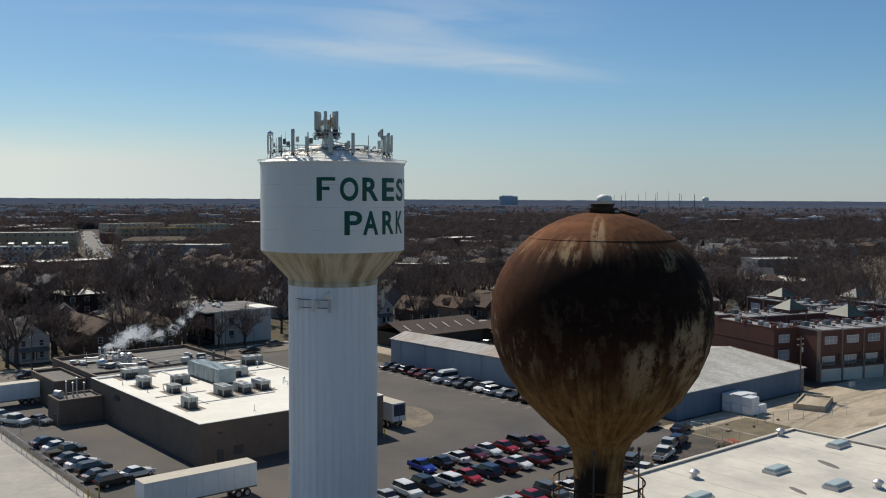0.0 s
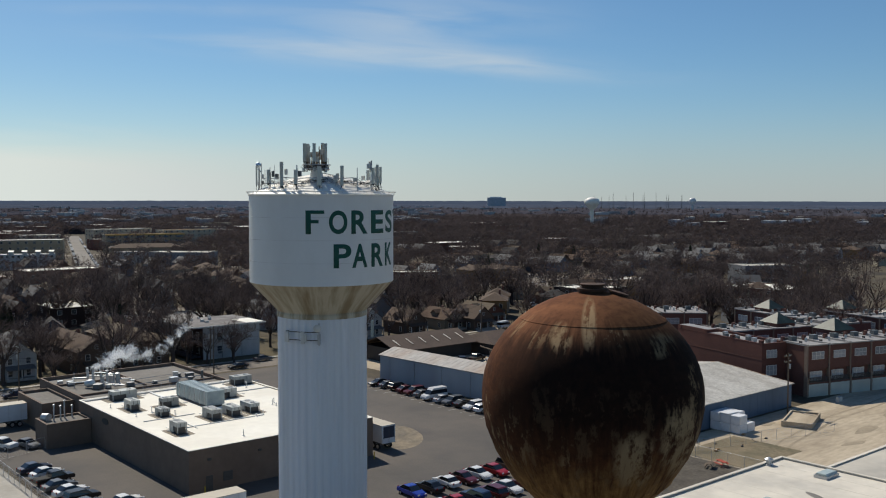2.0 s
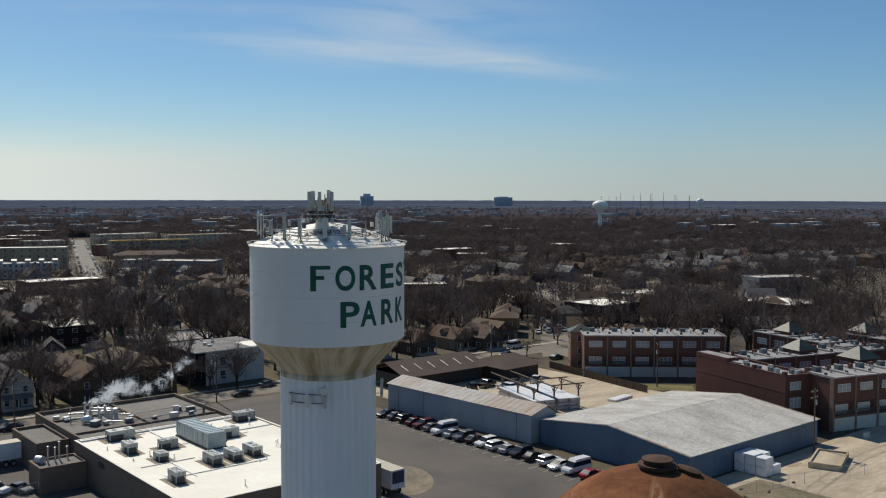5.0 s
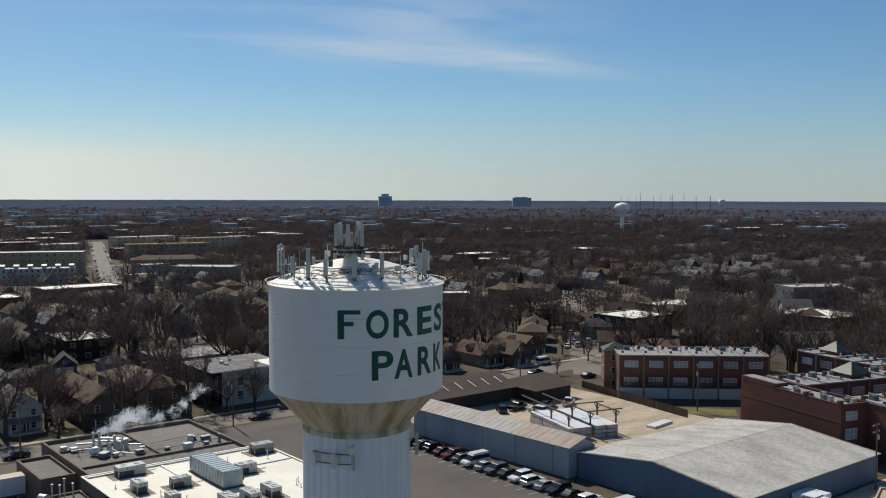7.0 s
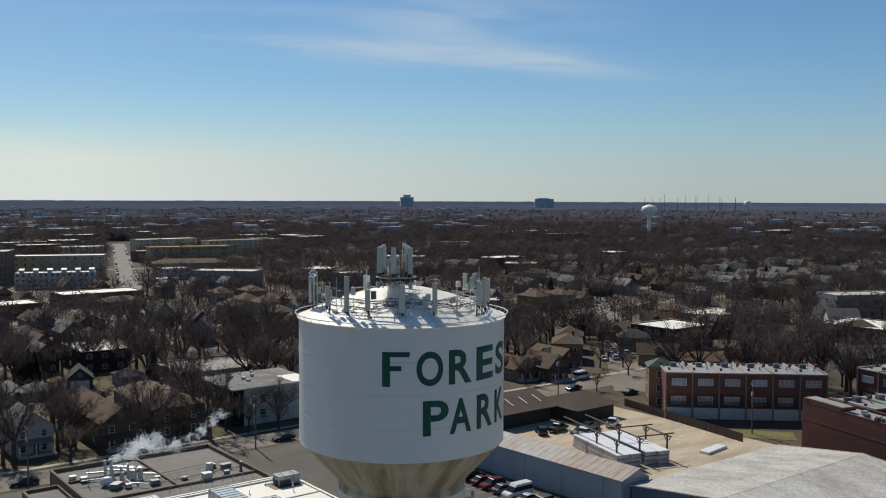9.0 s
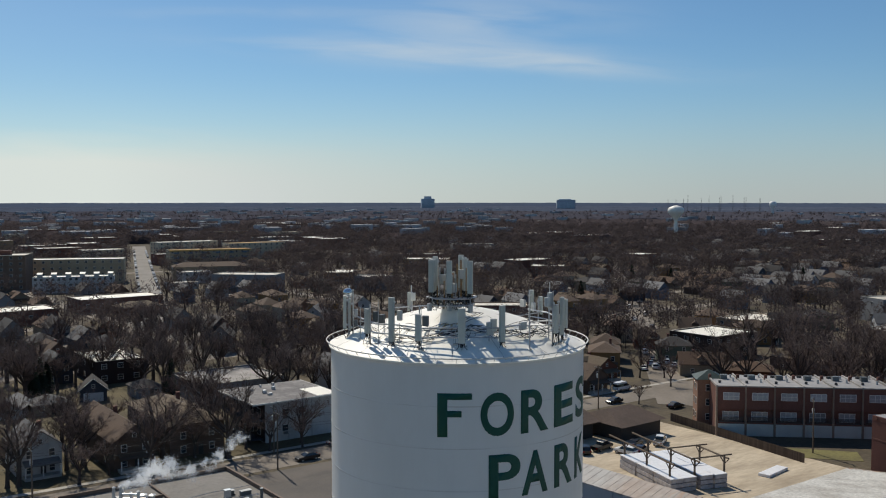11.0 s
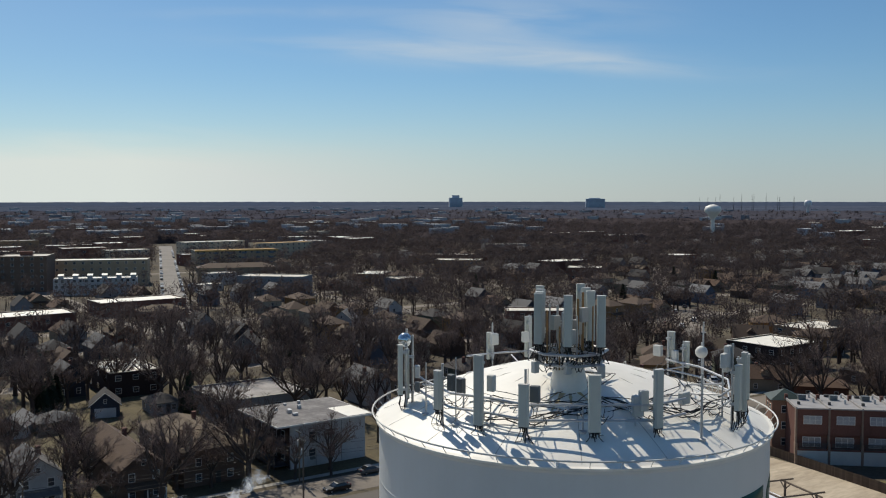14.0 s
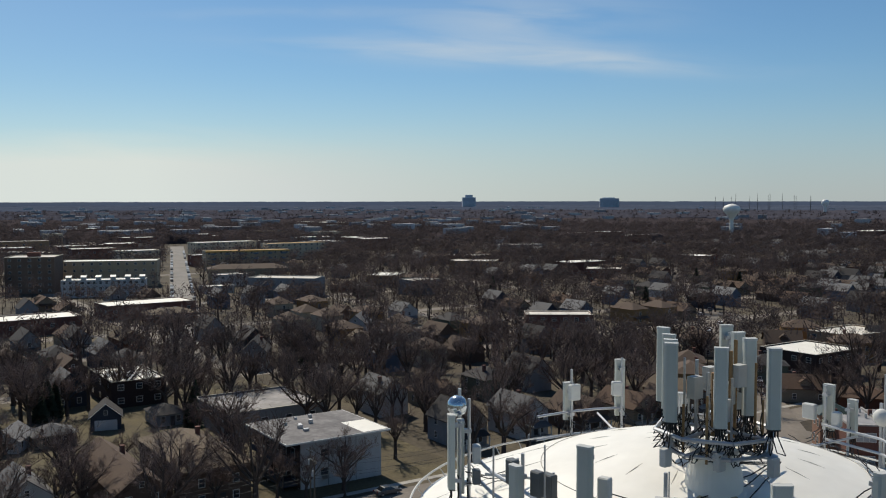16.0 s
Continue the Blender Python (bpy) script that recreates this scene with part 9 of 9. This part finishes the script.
for i in range(1, 126):
    s = i / 125
    twin(b0, pose(180.6 - 6.2 * s, 170.4 - 37.0 * s, 0.03, 0, 0, -81 + vr.uniform(-2, 2)))
for x, y in ((33.0, 106.0), (34.2, 105.6), (51.0, 108.2), (79.0, 107.6)):
    bm = fresh()
    lathe(bm, [(0.09, 0), (0.09, 1.05), (0.05, 1.13), (0, 1.14)], 12)
    tagged(part("bollard", bm, material("safety_yellow", (0.55, 0.36, 0.03), 0.6), loc=(x, y, 0.02)), "yellow steel bollard at the lot corner", "bollard", "bollards")
bm = fresh()
box(bm, -0.7, 0.7, -0.35, 0.35, 0, 1.1)
tagged(part("utility_box", bevelled(bm, 0.05), M["box_light"], loc=(173.5, 81.0, 0.03)), "pale utility cabinet beside the garages", "utility box")

# ---------- far landmarks ----------
ft = thing("far_water_tower", "pale spheroid water tower rising from the woods", "water tower", pose(845, 722, 0))
bm = fresh()
lathe(bm, [(3.2, 0), (2.2, 6), (2.0, 24), (2.6, 27), (5.5, 30.5), (8.6, 34), (9.1, 36.5), (7.9, 39.6), (3.2, 41.6), (0, 42.2)], 40)
part("tank", bm, M["tank_roof"], ft, smooth=True)
ft2 = thing("far_water_tower", "small white water tower near the horizon", "water tower", pose(2150, 1490, 0))
bm = fresh()
lathe(bm, [(4.5, 0), (3.5, 24), (8.5, 29), (9.5, 36), (7.0, 41), (0, 43)], 28)
part("tank", bm, M["tank_white"], ft2, smooth=True)
ob = thing("far_office_block", "dark slab office block on the horizon", "office block", pose(2580, 2708, 0, 0, 0, -40))
bm = fresh()
box(bm, -36, 36, -15, 15, 0, 44)
box(bm, -26, 20, -8, 8, 44, 47)
part("tower", bm, M["far_block"], ob)
for k in range(9):
    bm = fresh()
    box(bm, -37, 37, -15.3, -15, 0, 2.2)
    part("window_band", bm, M["far_band"], ob, loc=(0, 0, 6 + k * 4.2))
ob = thing("far_hotel_block", "stepped pale tower block on the horizon", "office block", pose(2262, 3192, 0, 0, 0, -30))
bm = fresh()
box(bm, -27, 27, -14, 14, 0, 48)
box(bm, -15, 15, -9, 9, 48, 58)
part("tower", bm, M["far_block"], ob)
for k in range(9):
    bm = fresh()
    box(bm, -25, 25, -14.3, -14, 0, 2.2)
    part("window_band", bm, M["far_band"], ob, loc=(0, 0, 6 + k * 4.6))
for i in range(13):
    s = i / 12
    x, y = 2330 + 270 * s + vr.uniform(-15, 15), 1990 - 165 * s + vr.uniform(-15, 15)
    bm = fresh()
    hh = vr.uniform(48, 62)
    tube(bm, (0, 0, 0), (0, 0, hh), 0.8, 4, r2=0.35)
    for k in range(4):
        box(bm, -1.8, 1.8, -0.2, 0.2, hh * (0.5 + 0.13 * k), hh * (0.5 + 0.13 * k) + 0.5)
    tagged(part("radio_mast", bm, M["steel_dark"], loc=(x, y, 0)), "thin lattice radio mast near the horizon", "radio mast", "far radio masts")
